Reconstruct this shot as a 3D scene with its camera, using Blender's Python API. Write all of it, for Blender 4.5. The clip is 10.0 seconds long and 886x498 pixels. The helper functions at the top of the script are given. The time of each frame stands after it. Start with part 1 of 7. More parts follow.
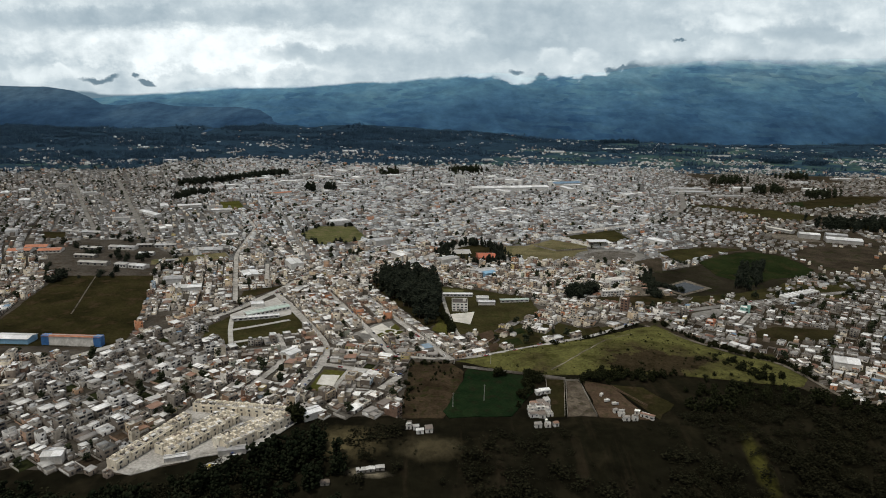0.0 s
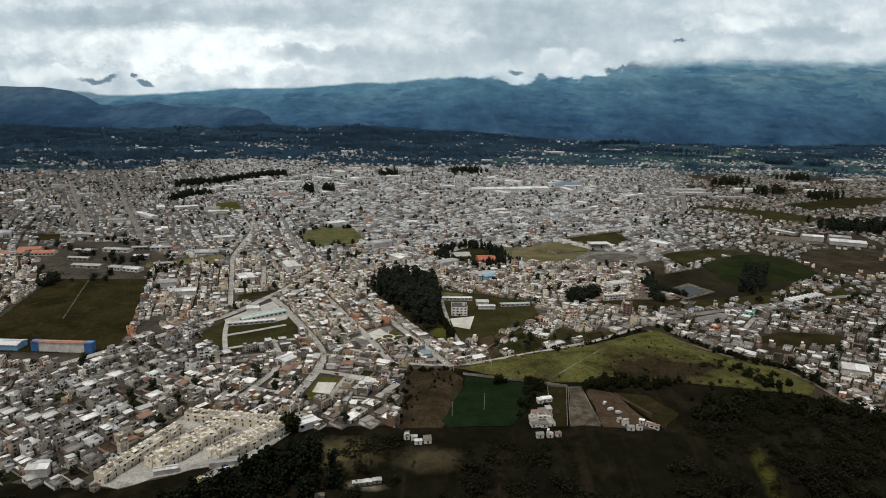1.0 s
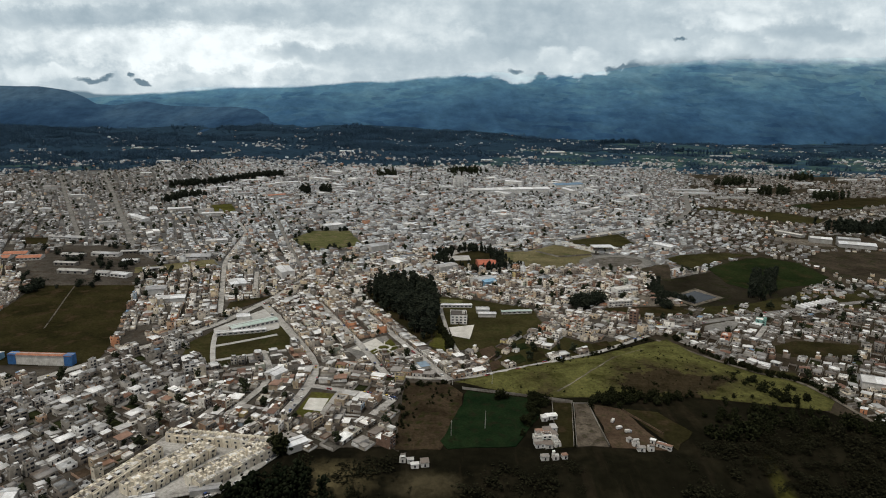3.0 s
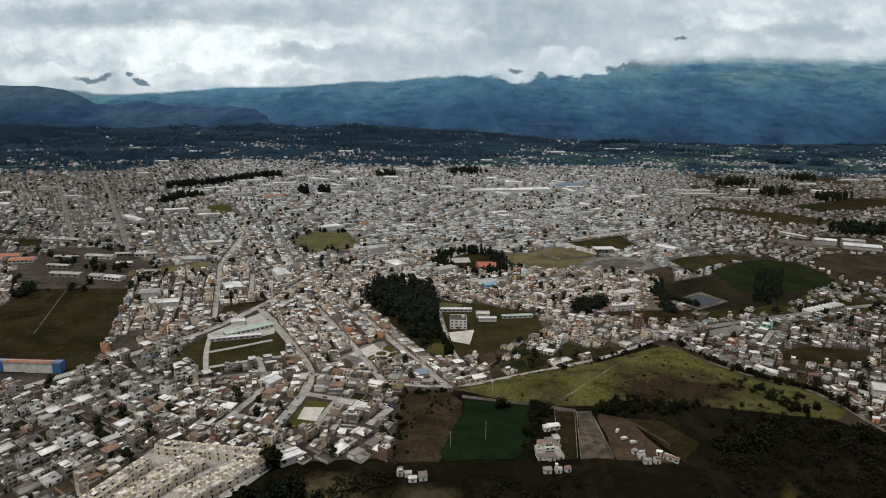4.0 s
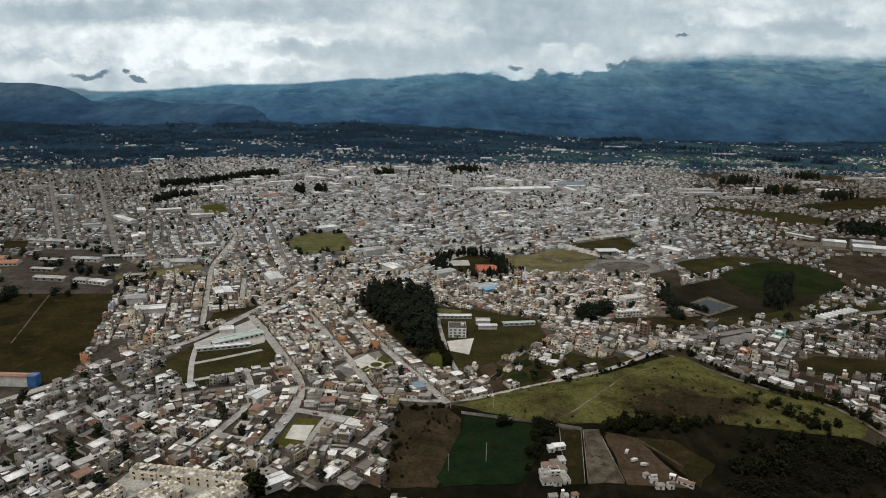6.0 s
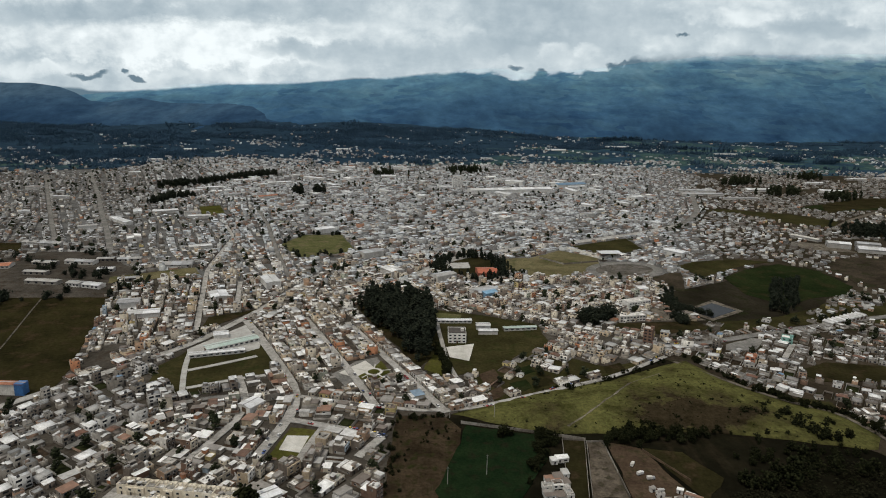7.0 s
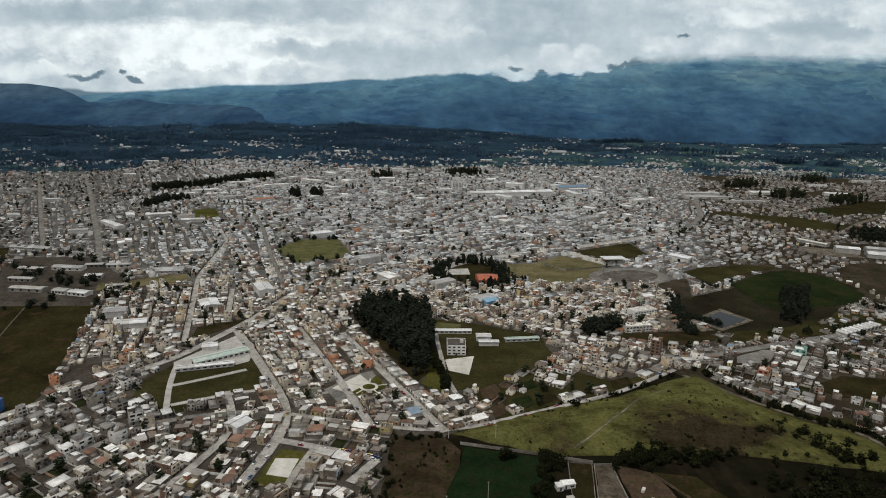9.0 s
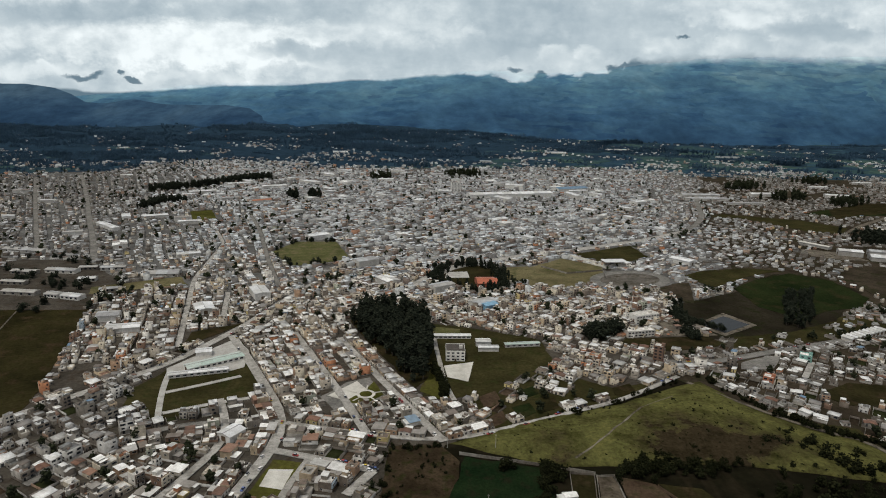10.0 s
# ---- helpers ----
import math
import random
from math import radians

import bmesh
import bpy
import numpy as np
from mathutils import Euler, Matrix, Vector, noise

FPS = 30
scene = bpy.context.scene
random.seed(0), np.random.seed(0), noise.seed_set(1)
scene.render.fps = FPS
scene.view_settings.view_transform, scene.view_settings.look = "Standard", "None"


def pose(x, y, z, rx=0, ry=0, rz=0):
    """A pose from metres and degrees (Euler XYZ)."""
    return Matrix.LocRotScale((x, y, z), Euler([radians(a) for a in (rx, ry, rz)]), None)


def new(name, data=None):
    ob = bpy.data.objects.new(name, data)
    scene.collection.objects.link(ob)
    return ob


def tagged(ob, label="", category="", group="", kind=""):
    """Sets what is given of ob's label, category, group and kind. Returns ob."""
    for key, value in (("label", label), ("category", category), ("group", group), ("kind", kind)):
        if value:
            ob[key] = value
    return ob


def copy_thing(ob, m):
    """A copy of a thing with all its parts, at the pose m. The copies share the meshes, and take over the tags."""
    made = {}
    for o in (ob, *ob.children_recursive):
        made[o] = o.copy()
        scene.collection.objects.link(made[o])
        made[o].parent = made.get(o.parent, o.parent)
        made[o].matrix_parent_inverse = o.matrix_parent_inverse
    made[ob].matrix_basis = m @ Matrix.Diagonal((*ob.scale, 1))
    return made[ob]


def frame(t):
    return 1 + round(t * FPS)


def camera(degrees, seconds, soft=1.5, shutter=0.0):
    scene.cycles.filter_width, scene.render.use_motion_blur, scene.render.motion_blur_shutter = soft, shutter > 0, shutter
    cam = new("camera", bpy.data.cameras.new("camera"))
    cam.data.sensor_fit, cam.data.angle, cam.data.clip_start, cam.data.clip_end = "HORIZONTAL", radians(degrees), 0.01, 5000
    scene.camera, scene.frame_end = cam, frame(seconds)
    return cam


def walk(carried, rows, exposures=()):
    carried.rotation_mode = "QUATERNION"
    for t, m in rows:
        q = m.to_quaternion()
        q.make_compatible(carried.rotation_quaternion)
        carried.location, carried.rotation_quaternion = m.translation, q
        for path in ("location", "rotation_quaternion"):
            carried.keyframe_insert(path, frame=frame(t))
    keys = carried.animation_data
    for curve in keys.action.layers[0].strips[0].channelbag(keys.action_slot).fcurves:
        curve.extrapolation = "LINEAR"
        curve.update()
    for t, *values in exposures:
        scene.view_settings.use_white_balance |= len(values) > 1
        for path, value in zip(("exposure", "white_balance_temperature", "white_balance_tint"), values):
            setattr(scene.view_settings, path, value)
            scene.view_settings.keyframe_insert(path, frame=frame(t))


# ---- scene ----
# Camera: seconds, x, y, z, yaw, pitch, roll.
PATH = [
    (0, 0.05, 1.84, 220.00, 0.000, -12.736, 1.275),
    (0.5, 0.13, 8.31, 220.11, -0.031, -12.712, 1.286),
    (1, 0.25, 15.04, 220.22, -0.054, -12.701, 1.289),
    (1.5, 0.41, 21.97, 220.34, -0.070, -12.706, 1.280),
    (2, 0.60, 29.10, 220.45, -0.081, -12.734, 1.264),
    (2.5, 0.82, 36.36, 220.58, -0.090, -12.765, 1.244),
    (4, 1.61, 58.74, 220.94, -0.116, -12.806, 1.229),
    (4.5, 1.91, 66.26, 221.07, -0.132, -12.879, 1.224),
    (5, 2.19, 73.77, 221.19, -0.156, -12.956, 1.232),
    (5.5, 2.48, 81.22, 221.31, -0.166, -13.018, 1.246),
    (7, 3.27, 102.89, 221.64, -0.167, -13.055, 1.252),
    (7.5, 3.51, 109.79, 221.75, -0.165, -13.043, 1.248),
    (8, 3.70, 116.45, 221.84, -0.167, -13.028, 1.249),
    (8.5, 3.87, 122.84, 221.93, -0.188, -12.966, 1.267),
    (9, 3.99, 128.96, 222.02, -0.200, -12.955, 1.290),
    (9.5, 4.07, 134.73, 222.09, -0.218, -12.949, 1.325),
    (10, 4.10, 140.15, 222.16, -0.291, -12.880, 1.376),
]
cam = camera(70.0, 10.0, soft=1.0)
walk(cam, [(t, pose(x, y, z, 90 + pitch, 0, yaw) @ pose(0, 0, 0, 0, 0, roll)) for t, x, y, z, yaw, pitch, roll in PATH],
     exposures=[(0.0, 0.05), (2.5, 0.03), (4.0, -0.03), (10.0, -0.05)])

# ---------------------------------------------------------------- light
SUN_EL, SUN_AZ = 68.0, 222.0  # degrees; azimuth clockwise from +y
scene.view_settings.exposure = 0.0
world = bpy.data.worlds.new("overcast_sky")
scene.world = world
world.use_nodes = True
wn, wl = world.node_tree.nodes, world.node_tree.links
wn.clear()
w_out = wn.new("ShaderNodeOutputWorld")
w_bg = wn.new("ShaderNodeBackground")
w_sky = wn.new("ShaderNodeTexSky")
w_sky.sky_type, w_sky.sun_disc = "NISHITA", False
w_sky.sun_elevation, w_sky.sun_rotation = radians(SUN_EL), radians(SUN_AZ)
w_dim = wn.new("ShaderNodeVectorMath")
w_dim.operation = "SCALE"
w_dim.inputs["Scale"].default_value = 0.10
w_noise = wn.new("ShaderNodeTexNoise")
w_noise.inputs["Scale"].default_value, w_noise.inputs["Detail"].default_value = 3.0, 6.0
w_ramp = wn.new("ShaderNodeValToRGB")
w_ramp.color_ramp.elements[0].position, w_ramp.color_ramp.elements[0].color = 0.35, (0.42, 0.45, 0.50, 1)
w_ramp.color_ramp.elements[1].position, w_ramp.color_ramp.elements[1].color = 0.68, (0.80, 0.81, 0.82, 1)
w_mix = wn.new("ShaderNodeMix")
w_mix.data_type = "RGBA"
w_mix.inputs["Factor"].default_value = 0.92
wl.new(w_sky.outputs["Color"], w_dim.inputs[0])
wl.new(w_noise.outputs["Fac"], w_ramp.inputs["Fac"])
wl.new(w_dim.outputs["Vector"], w_mix.inputs["A"])
wl.new(w_ramp.outputs["Color"], w_mix.inputs["B"])
wl.new(w_mix.outputs["Result"], w_bg.inputs["Color"])
w_bg.inputs["Strength"].default_value = 0.75
wl.new(w_bg.outputs["Background"], w_out.inputs["Surface"])

sun = new("sun", bpy.data.lights.new("sun", "SUN"))
sun.data.energy, sun.data.angle, sun.data.color = 2.1, radians(12), (1.0, 0.95, 0.85)
sun.rotation_euler = (radians(90 - SUN_EL), 0, radians(180 - SUN_AZ))

# ---------------------------------------------------------------- layout of the valley (metres)
FIELD_WEST = [(-418, 536), (-440, 566), (-445, 605), (-476, 741), (-480, 772), (-368, 782), (-339, 699), (-302, 591), (-290, 543)]
FIELD_WEST_PATH = [(-437, 770), (-418, 716), (-403, 677), (-385, 627)]
FIELD_TRIANGLE = [(-229, 682), (-235, 722), (-189, 754)]
COMPOUND = [(-232, 597), (-220, 636), (-188, 710), (-160, 657), (-130, 602), (-152, 573), (-190, 550)]
SCHOOL_HALL = [(-208, 636), (-171, 667), (-166, 660), (-203, 629)]
SCHOOL_ROW = [(-215, 621), (-171, 636), (-170, 631), (-214, 616)]
PAVILION = [(-212, 668), (-200, 676), (-195, 668), (-207, 660)]
PLAZA = [(-85, 589), (-69, 616), (-52, 628), (-33, 592), (-49, 579), (-69, 566)]
PLAZA_GREEN = [(-67, 581), (-52, 606), (-46, 619), (-36, 595), (-50, 578)]
GROVE = [(-89, 768), (-64, 711), (-13, 608), (-4, 624), (-3, 703), (-10, 766), (-48, 785)]
GRASS_SLOPE = [(-10, 604), (0, 642), (6, 666), (16, 610), (14, 588)]
YARD = [(10, 654), (36, 664), (30, 623), (13, 631)]
MEADOW = [(35, 668), (60, 693), (103, 704), (101, 671), (82, 644), (39, 606), (30, 619)]
MEADOW_NORTH = [(-2, 753), (27, 747), (25, 729), (0, 730)]
MOUND = [(15, 526), (77, 561), (147, 590), (202, 623), (232, 595), (279, 535), (293, 489), (196, 507), (86, 500), (52, 510)]
CROP = [(24, 508), (72, 498), (75, 470), (53, 426), (8, 421), (3, 430)]
PARCEL_A = [(104, 489), (115, 490), (116, 428), (94, 427)]
PARCEL_B = [(117, 490), (139, 482), (155, 425), (118, 427)]
PARCEL_C = [(141, 483), (166, 479), (179, 449), (160, 425)]
PARCEL_D = [(88, 492), (103, 491), (92, 427), (80, 425)]
POND = [(282, 777), (319, 806), (336, 780), (298, 752)]
POND_RIM = [(275, 776), (324, 818), (344, 779), (295, 744)]
FIELD_EAST = [(281, 848), (374, 901), (475, 1001), (531, 988), (545, 914), (440, 800), (369, 760), (264, 731), (259, 788)]
FIELD_EAST_GREEN = [(383, 922), (435, 968), (499, 1005), (536, 965), (536, 890), (502, 850), (452, 835), (404, 800), (377, 844)]
EAST_TREES = [(374, 779), (392, 768), (428, 818), (455, 872), (422, 875)]
STADIUM_GRASS = [(130, 1005), (187, 1064), (236, 1022), (227, 945), (171, 904), (117, 905)]
STADIUM_GREEN2 = [(206, 1091), (319, 1167), (325, 1086), (256, 1031)]
STAND = [(190, 1081), (243, 1015)]
PARK_OVAL = [(-6, 932), (10, 994), (53, 1013), (89, 980), (88, 903), (54, 877)]
PARK_GREEN = [(91, 1001), (131, 1012), (126, 943), (92, 921)]
PITCH = [(-248, 1064), (-228, 1139), (-164, 1146), (-125, 1027), (-199, 983)]
TREE_ROW = [(-700, 1655), (-641, 1722), (-577, 1842), (-544, 1915), (-500, 1985)]
TREE_ROW2 = [(-604, 1420), (-605, 1490), (-550, 1520)]
GREEN_N = [(-501, 1399), (-463, 1420), (-421, 1323), (-453, 1293)]
ORANGE_ROOFS = [(-586, 869), (-638, 943), (-585, 948), (-544, 872)]
IND_W = [(-575, 985), (-488, 993), (-394, 899), (-374, 771), (-493, 774), (-545, 831)]
IND_FIELD = [(-410, 863), (-325, 918), (-303, 883), (-397, 837)]
TOMATO = [(-667, 1035), (-634, 1039), (-599, 983), (-630, 980)]
DARK_EAST = [(760, 1236), (800, 1262), (905, 1285), (1040, 1310), (960, 1225), (850, 1208)]
GREEN_EAST = [(583, 1480), (649, 1458), (709, 1336), (764, 1311), (816, 1380), (762, 1457), (624, 1517)]
BROWN_EAST = [(820, 1542), (900, 1520), (1011, 1551), (1084, 1603), (1176, 1738), (993, 1654), (894, 1604)]
LOT_EAST = [(313, 614), (351, 637), (412, 629), (389, 598), (324, 595)]
COMPOUND_NORTH = [(-223, 636), (-188, 708), (-166, 678), (-160, 642), (-171, 632), (-215, 616)]
PATH_A = [(-205, 591), (-184, 604), (-157, 624)]
PATH_B = [(-193, 558), (-154, 580), (-138, 585)]
PATH_C = [(-190, 542), (-211, 598), (-218, 630)]
ORCHARDS = [(22, 600), (39, 609), (85, 646), (117, 639), (149, 616), (203, 639), (148, 596), (77, 562), (47, 544), (33, 580)]
GULLY = [(191, 731), (274, 743), (287, 721), (225, 700), (182, 719)]
GREEN_W = [(-232, 597), (-220, 636), (-200, 589), (-196, 549), (-227, 569)]
EAST_GREENS = [(334, 811), (369, 760), (465, 820), (560, 827), (504, 752), (399, 741), (286, 706)]
ROAD_W = [(-334, 493), (-298, 543), (-265, 589), (-224, 646), (-188, 751), (-179, 799), (-150, 909)]
ROAD_MID = [(-194, 715), (-160, 657), (-130, 602), (-102, 551), (-101, 516), (-111, 462)]
ROAD_X = [(-102, 548), (-46, 535), (12, 525), (77, 559), (148, 594), (210, 643)]
ROAD_D1 = [(-137, 728), (-75, 605), (-43, 535)]
ROAD_D2 = [(-91, 716), (-33, 607), (10, 527)]
ROAD_AVE = [(-233, 683), (-278, 825), (-304, 907), (-336, 1113), (-382, 1211)]
ROAD_AVE2 = [(-193, 886), (-241, 1016), (-300, 1193), (-370, 1372)]
ROAD_C1 = [(-215, 750), (-244, 854)]
ROAD_E1 = [(213, 631), (232, 606), (252, 582), (268, 562), (290, 545), (307, 541), (323, 458)]
ROAD_E2 = [(178, 690), (211, 668), (259, 676), (309, 699), (361, 719), (408, 737), (466, 760), (522, 778)]
ROAD_NE = [(-28, 899), (18, 995), (110, 1061), (160, 1096), (221, 1124), (279, 1162), (338, 1199), (408, 1255), (470, 1308)]
ROAD_BEND = [(421, 1245), (513, 1377), (564, 1477), (650, 1734)]
ROAD_COURT = [(-103, 512), (-41, 494), (-32, 490)]
ROAD_COURT2 = [(-75, 503), (-81, 475), (-83, 458)]
ROAD_Y = [(-160, 582), (-148, 558), (-139, 534), (-135, 516), (-146, 477), (-155, 448)]
ROAD_S = [(-130, 550), (-172, 545), (-205, 524), (-219, 496), (-234, 468)]
ROAD_N2 = [(-586, 1044), (-656, 1153), (-852, 1463), (-1107, 1869)]
ROAD_TEAL = [(346, 680), (320, 645)]
ROAD_EAST = [(784, 1326), (850, 1397), (994, 1524), (1060, 1545)]
LOT_W = [(-298, 606), (-296, 644), (-281, 644), (-284, 615), (-268, 594), (-293, 588)]
LOT_E = [(278, 676), (312, 694), (324, 692), (301, 661), (273, 662)]
ROAD_LOW = [(-47, 465), (-34, 490)]
ROAD_N = [(-476, 994), (-543, 1115), (-650, 1301), (-799, 1564), (-1031, 1960)]
ROAD_GROVE = [(18, 588), (12, 607), (8, 649), (2, 697), (1, 724)]
ROAD_TERR = [(-103, 410), (-115, 381), (-144, 348)]
COURT_GREEN = [(-98, 501), (-79, 498), (-87, 458), (-104, 462)]
COURT = [(-98, 490), (-83, 490), (-85, 469), (-99, 472)]
TERR_D = [(-178, 426), (-104, 416)]
TERR_A = [(-198, 346), (-176, 407)]
TERR_B = [(-174, 362), (-147, 412)]
TERR_C = [(-141, 371), (-110, 412)]
EDGE = [(-308, 313), (-259, 334), (-190, 329), (-162, 342), (-126, 368), (-94, 405), (-31, 411), (69, 406), (166, 423), (235, 468), (302, 466), (337, 439), (420, 422)]
# clouds, bands: centre x, height, half width, half height, brightness, cover
CLOUD_BANDS = [(-2231, 742, 905, 79, 0.66, 0.85), (-1001, 785, 748, 79, 0.70, 0.80), (-1535, 554, 1023, 173, 0.95, 0.85), (-2512, 566, 590, 118, 0.88, 0.60), (-708, 542, 551, 67, 0.72, 0.85), (-330, 456, 512, 87, 0.75, 0.70), (-861, 419, 472, 55, 0.80, 0.50), (527, 736, 512, 216, 0.66, 0.80), (1233, 786, 669, 157, 0.71, 0.65), (1896, 852, 472, 102, 0.86, 0.60), (-182, 774, 433, 102, 0.83, 0.50), (2773, 729, 315, 197, 0.84, 0.50), (160, 531, 315, 71, 0.70, 0.50), (-556, 660, 472, 71, 0.85, 0.50)]
# clouds, billows: centre x, height, half width, half height, brightness of the top and of the base
CLOUD_PUFFS = [(-2685, 370, 590, 67, 0.90, 0.86), (-1738, 338, 748, 59, 0.88, 0.80), (100, 666, 181, 94, 0.90, 0.76), (-368, 585, 236, 55, 0.84, 0.72), (314, 447, 275, 79, 0.86, 0.70), (842, 502, 334, 118, 0.89, 0.76), (650, 556, 157, 63, 0.86, 0.74), (1550, 604, 374, 102, 0.88, 0.72), (2114, 615, 590, 110, 0.87, 0.75), (2675, 641, 433, 94, 0.86, 0.74), (2015, 798, 236, 79, 0.93, 0.86), (2358, 749, 275, 94, 0.69, 0.60), (2622, 733, 236, 67, 0.70, 0.61)]
# rifts in the cloud: centre x, height, half width, half height
CLOUD_GAPS = [(-2396, 347, 173, 24), (-2023, 344, 59, 24), (-2100, 382, 39, 20), (484, 476, 79, 20), (1116, 478, 51, 20), (1559, 704, 63, 12)]
# lower edge of the cloud: x, height
CLOUD_EDGE = [(-3574, 264), (-3000, 276), (-2469, 258), (-2375, 245), (-2184, 242), (-1858, 260), (-1474, 305), (-1168, 315), (-1016, 318), (-710, 350), (-330, 369), (-11, 398), (239, 414), (430, 389), (620, 389), (809, 411), (1036, 423), (1091, 457), (1204, 447), (1236, 506), (1556, 520), (1932, 542), (2386, 537), (2941, 560), (3512, 575)]
# crest_far: bearing, height
CREST_FAR = [(-1.057, 270), (-0.700, 223), (-0.553, 230), (-0.499, 244), (-0.432, 272), (-0.325, 341), (-0.271, 343), (-0.200, 342), (-0.120, 379), (-0.021, 431), (0.059, 452), (0.148, 445), (0.246, 476), (0.291, 535), (0.371, 572), (0.700, 619), (1.050, 672)]
# crest_near: bearing, height
CREST_NEAR = [(-1.057, 303), (-0.834, 298), (-0.669, 293), (-0.618, 291), (-0.576, 270), (-0.551, 234), (-0.531, 186), (-0.501, 180), (-0.458, 207), (-0.416, 186), (-0.33, 190), (-0.288, 172), (-0.245, 122), (-0.194, 90), (-0.10, 20), (-0.05, -5)]
# piedmont: bearing, height of its upper edge
PIEDMONT = [(-1.057, 40), (-0.675, 45), (-0.546, 50), (-0.416, 58), (-0.287, 66), (-0.159, 66), (-0.021, 58), (0.099, 46), (0.186, 40), (0.272, 38), (0.402, 30), (0.532, 32), (0.677, 40), (1.05, 44)]


# ---------------------------------------------------------------- materials
def nodes_of(name):
    mt = bpy.data.materials.new(name)
    mt.use_nodes = True
    nt = mt.node_tree
    return mt, nt, nt.nodes["Principled BSDF"]


def add(nt, kind, **values):
    node = nt.nodes.new("ShaderNode" + kind)
    for key, value in values.items():
        node.inputs[key].default_value = value
    return node


def ramp(nt, stops, constant=False):
    node = nt.nodes.new("ShaderNodeValToRGB")
    if constant:
        node.color_ramp.interpolation = "CONSTANT"
    els = node.color_ramp.elements
    while len(els) < len(stops):
        els.new(0.5)
    for el, (p, c) in zip(els, stops):
        el.position, el.color = p, (*c, 1)
    return node


def mixed(nt, a, b, factor, how="MIX"):
    node = nt.nodes.new("ShaderNodeMix")
    node.data_type, node.blend_type = "RGBA", how
    nt.links.new(a, node.inputs["A"])
    nt.links.new(b, node.inputs["B"])
    if isinstance(factor, float):
        node.inputs["Factor"].default_value = factor
    else:
        nt.links.new(factor, node.inputs["Factor"])
    return node.outputs["Result"]


def grain(nt, scale, detail=5.0, rough=0.6, stretch=None):
    """Noise at a real-world scale: cycles per metre."""
    geo = nt.nodes.new("ShaderNodeNewGeometry")
    src = geo.outputs["Position"]
    if stretch:
        mp = nt.nodes.new("ShaderNodeMapping")
        mp.inputs["Scale"].default_value = stretch
        nt.links.new(src, mp.inputs["Vector"])
        src = mp.outputs["Vector"]
    n = add(nt, "TexNoise", Scale=scale, Detail=detail, Roughness=rough)
    nt.links.new(src, n.inputs["Vector"])
    return n.outputs["Fac"]


def bumped(nt, bsdf, height, distance, strength=0.6):
    b = add(nt, "Bump", Strength=strength, Distance=distance)
    nt.links.new(height, b.inputs["Height"])
    nt.links.new(b.outputs["Normal"], bsdf.inputs["Normal"])


def land(name, dark, light, third=None, coarse=0.02, fine=0.35, rough=0.95, bump=0.4, stretch=None, spots=(), streaks=None):
    """Soil, grass or paving: two colours by a broad noise, a third by another, and fine grain."""
    mt, nt, bs = nodes_of(name)
    bs.inputs["Roughness"].default_value = rough
    bs.inputs["Specular IOR Level"].default_value = 0.0
    n1 = grain(nt, coarse, 6.0, 0.62, stretch)
    r1 = ramp(nt, [(0.36, dark), (0.64, light)])
    nt.links.new(n1, r1.inputs["Fac"])
    col = r1.outputs["Color"]
    if third:
        n2 = grain(nt, coarse * 2.7, 5.0)
        r2 = ramp(nt, [(0.52, (0, 0, 0)), (0.66, (1, 1, 1))])
        nt.links.new(n2, r2.inputs["Fac"])
        rgb = nt.nodes.new("ShaderNodeRGB")
        rgb.outputs[0].default_value = (*third, 1)
        col = mixed(nt, col, rgb.outputs[0], r2.outputs["Color"])
    if streaks:
        n4 = grain(nt, 0.09, 5.0, 0.6, (1.0, 0.10, 0.3))
        r4 = ramp(nt, [(0.56, (0, 0, 0)), (0.72, (0.8, 0.8, 0.8))])
        nt.links.new(n4, r4.inputs["Fac"])
        rgb = nt.nodes.new("ShaderNodeRGB")
        rgb.outputs[0].default_value = (*streaks, 1)
        col = mixed(nt, col, rgb.outputs[0], r4.outputs["Color"])
    for sx, sy, rx, ry, tint in spots:
        # a dry or weedy patch with a ragged rim
        geo = nt.nodes.new("ShaderNodeNewGeometry")
        mp = nt.nodes.new("ShaderNodeMapping")
        mp.vector_type = "POINT"
        mp.inputs["Location"].default_value = (-sx / rx, -sy / ry, 0)
        mp.inputs["Scale"].default_value = (1 / rx, 1 / ry, 0.0)
        nt.links.new(geo.outputs["Position"], mp.inputs["Vector"])
        gr = nt.nodes.new("ShaderNodeTexGradient")
        gr.gradient_type = "QUADRATIC_SPHERE"
        nt.links.new(mp.outputs["Vector"], gr.inputs["Vector"])
        rag = nt.nodes.new("ShaderNodeMath")
        rag.operation = "MULTIPLY"
        nt.links.new(gr.outputs["Fac"], rag.inputs[0])
        nt.links.new(grain(nt, 0.10, 6.0, 0.7), rag.inputs[1])
        r5 = ramp(nt, [(0.10, (0, 0, 0)), (0.34, (1, 1, 1))])
        nt.links.new(rag.outputs[0], r5.inputs["Fac"])
        rgb = nt.nodes.new("ShaderNodeRGB")
        rgb.outputs[0].default_value = (*tint, 1)
        col = mixed(nt, col, rgb.outputs[0], r5.outputs["Color"])
    n3 = grain(nt, fine, 6.0, 0.7)
    r3 = ramp(nt, [(0.25, (0.55, 0.55, 0.55)), (0.75, (1.4, 1.4, 1.4))])
    nt.links.new(n3, r3.inputs["Fac"])
    col = mixed(nt, col, r3.outputs["Color"], 1.0, "MULTIPLY")
    nt.links.new(col, bs.inputs["Base Color"])
    bumped(nt, bs, n3, bump)
    return mt


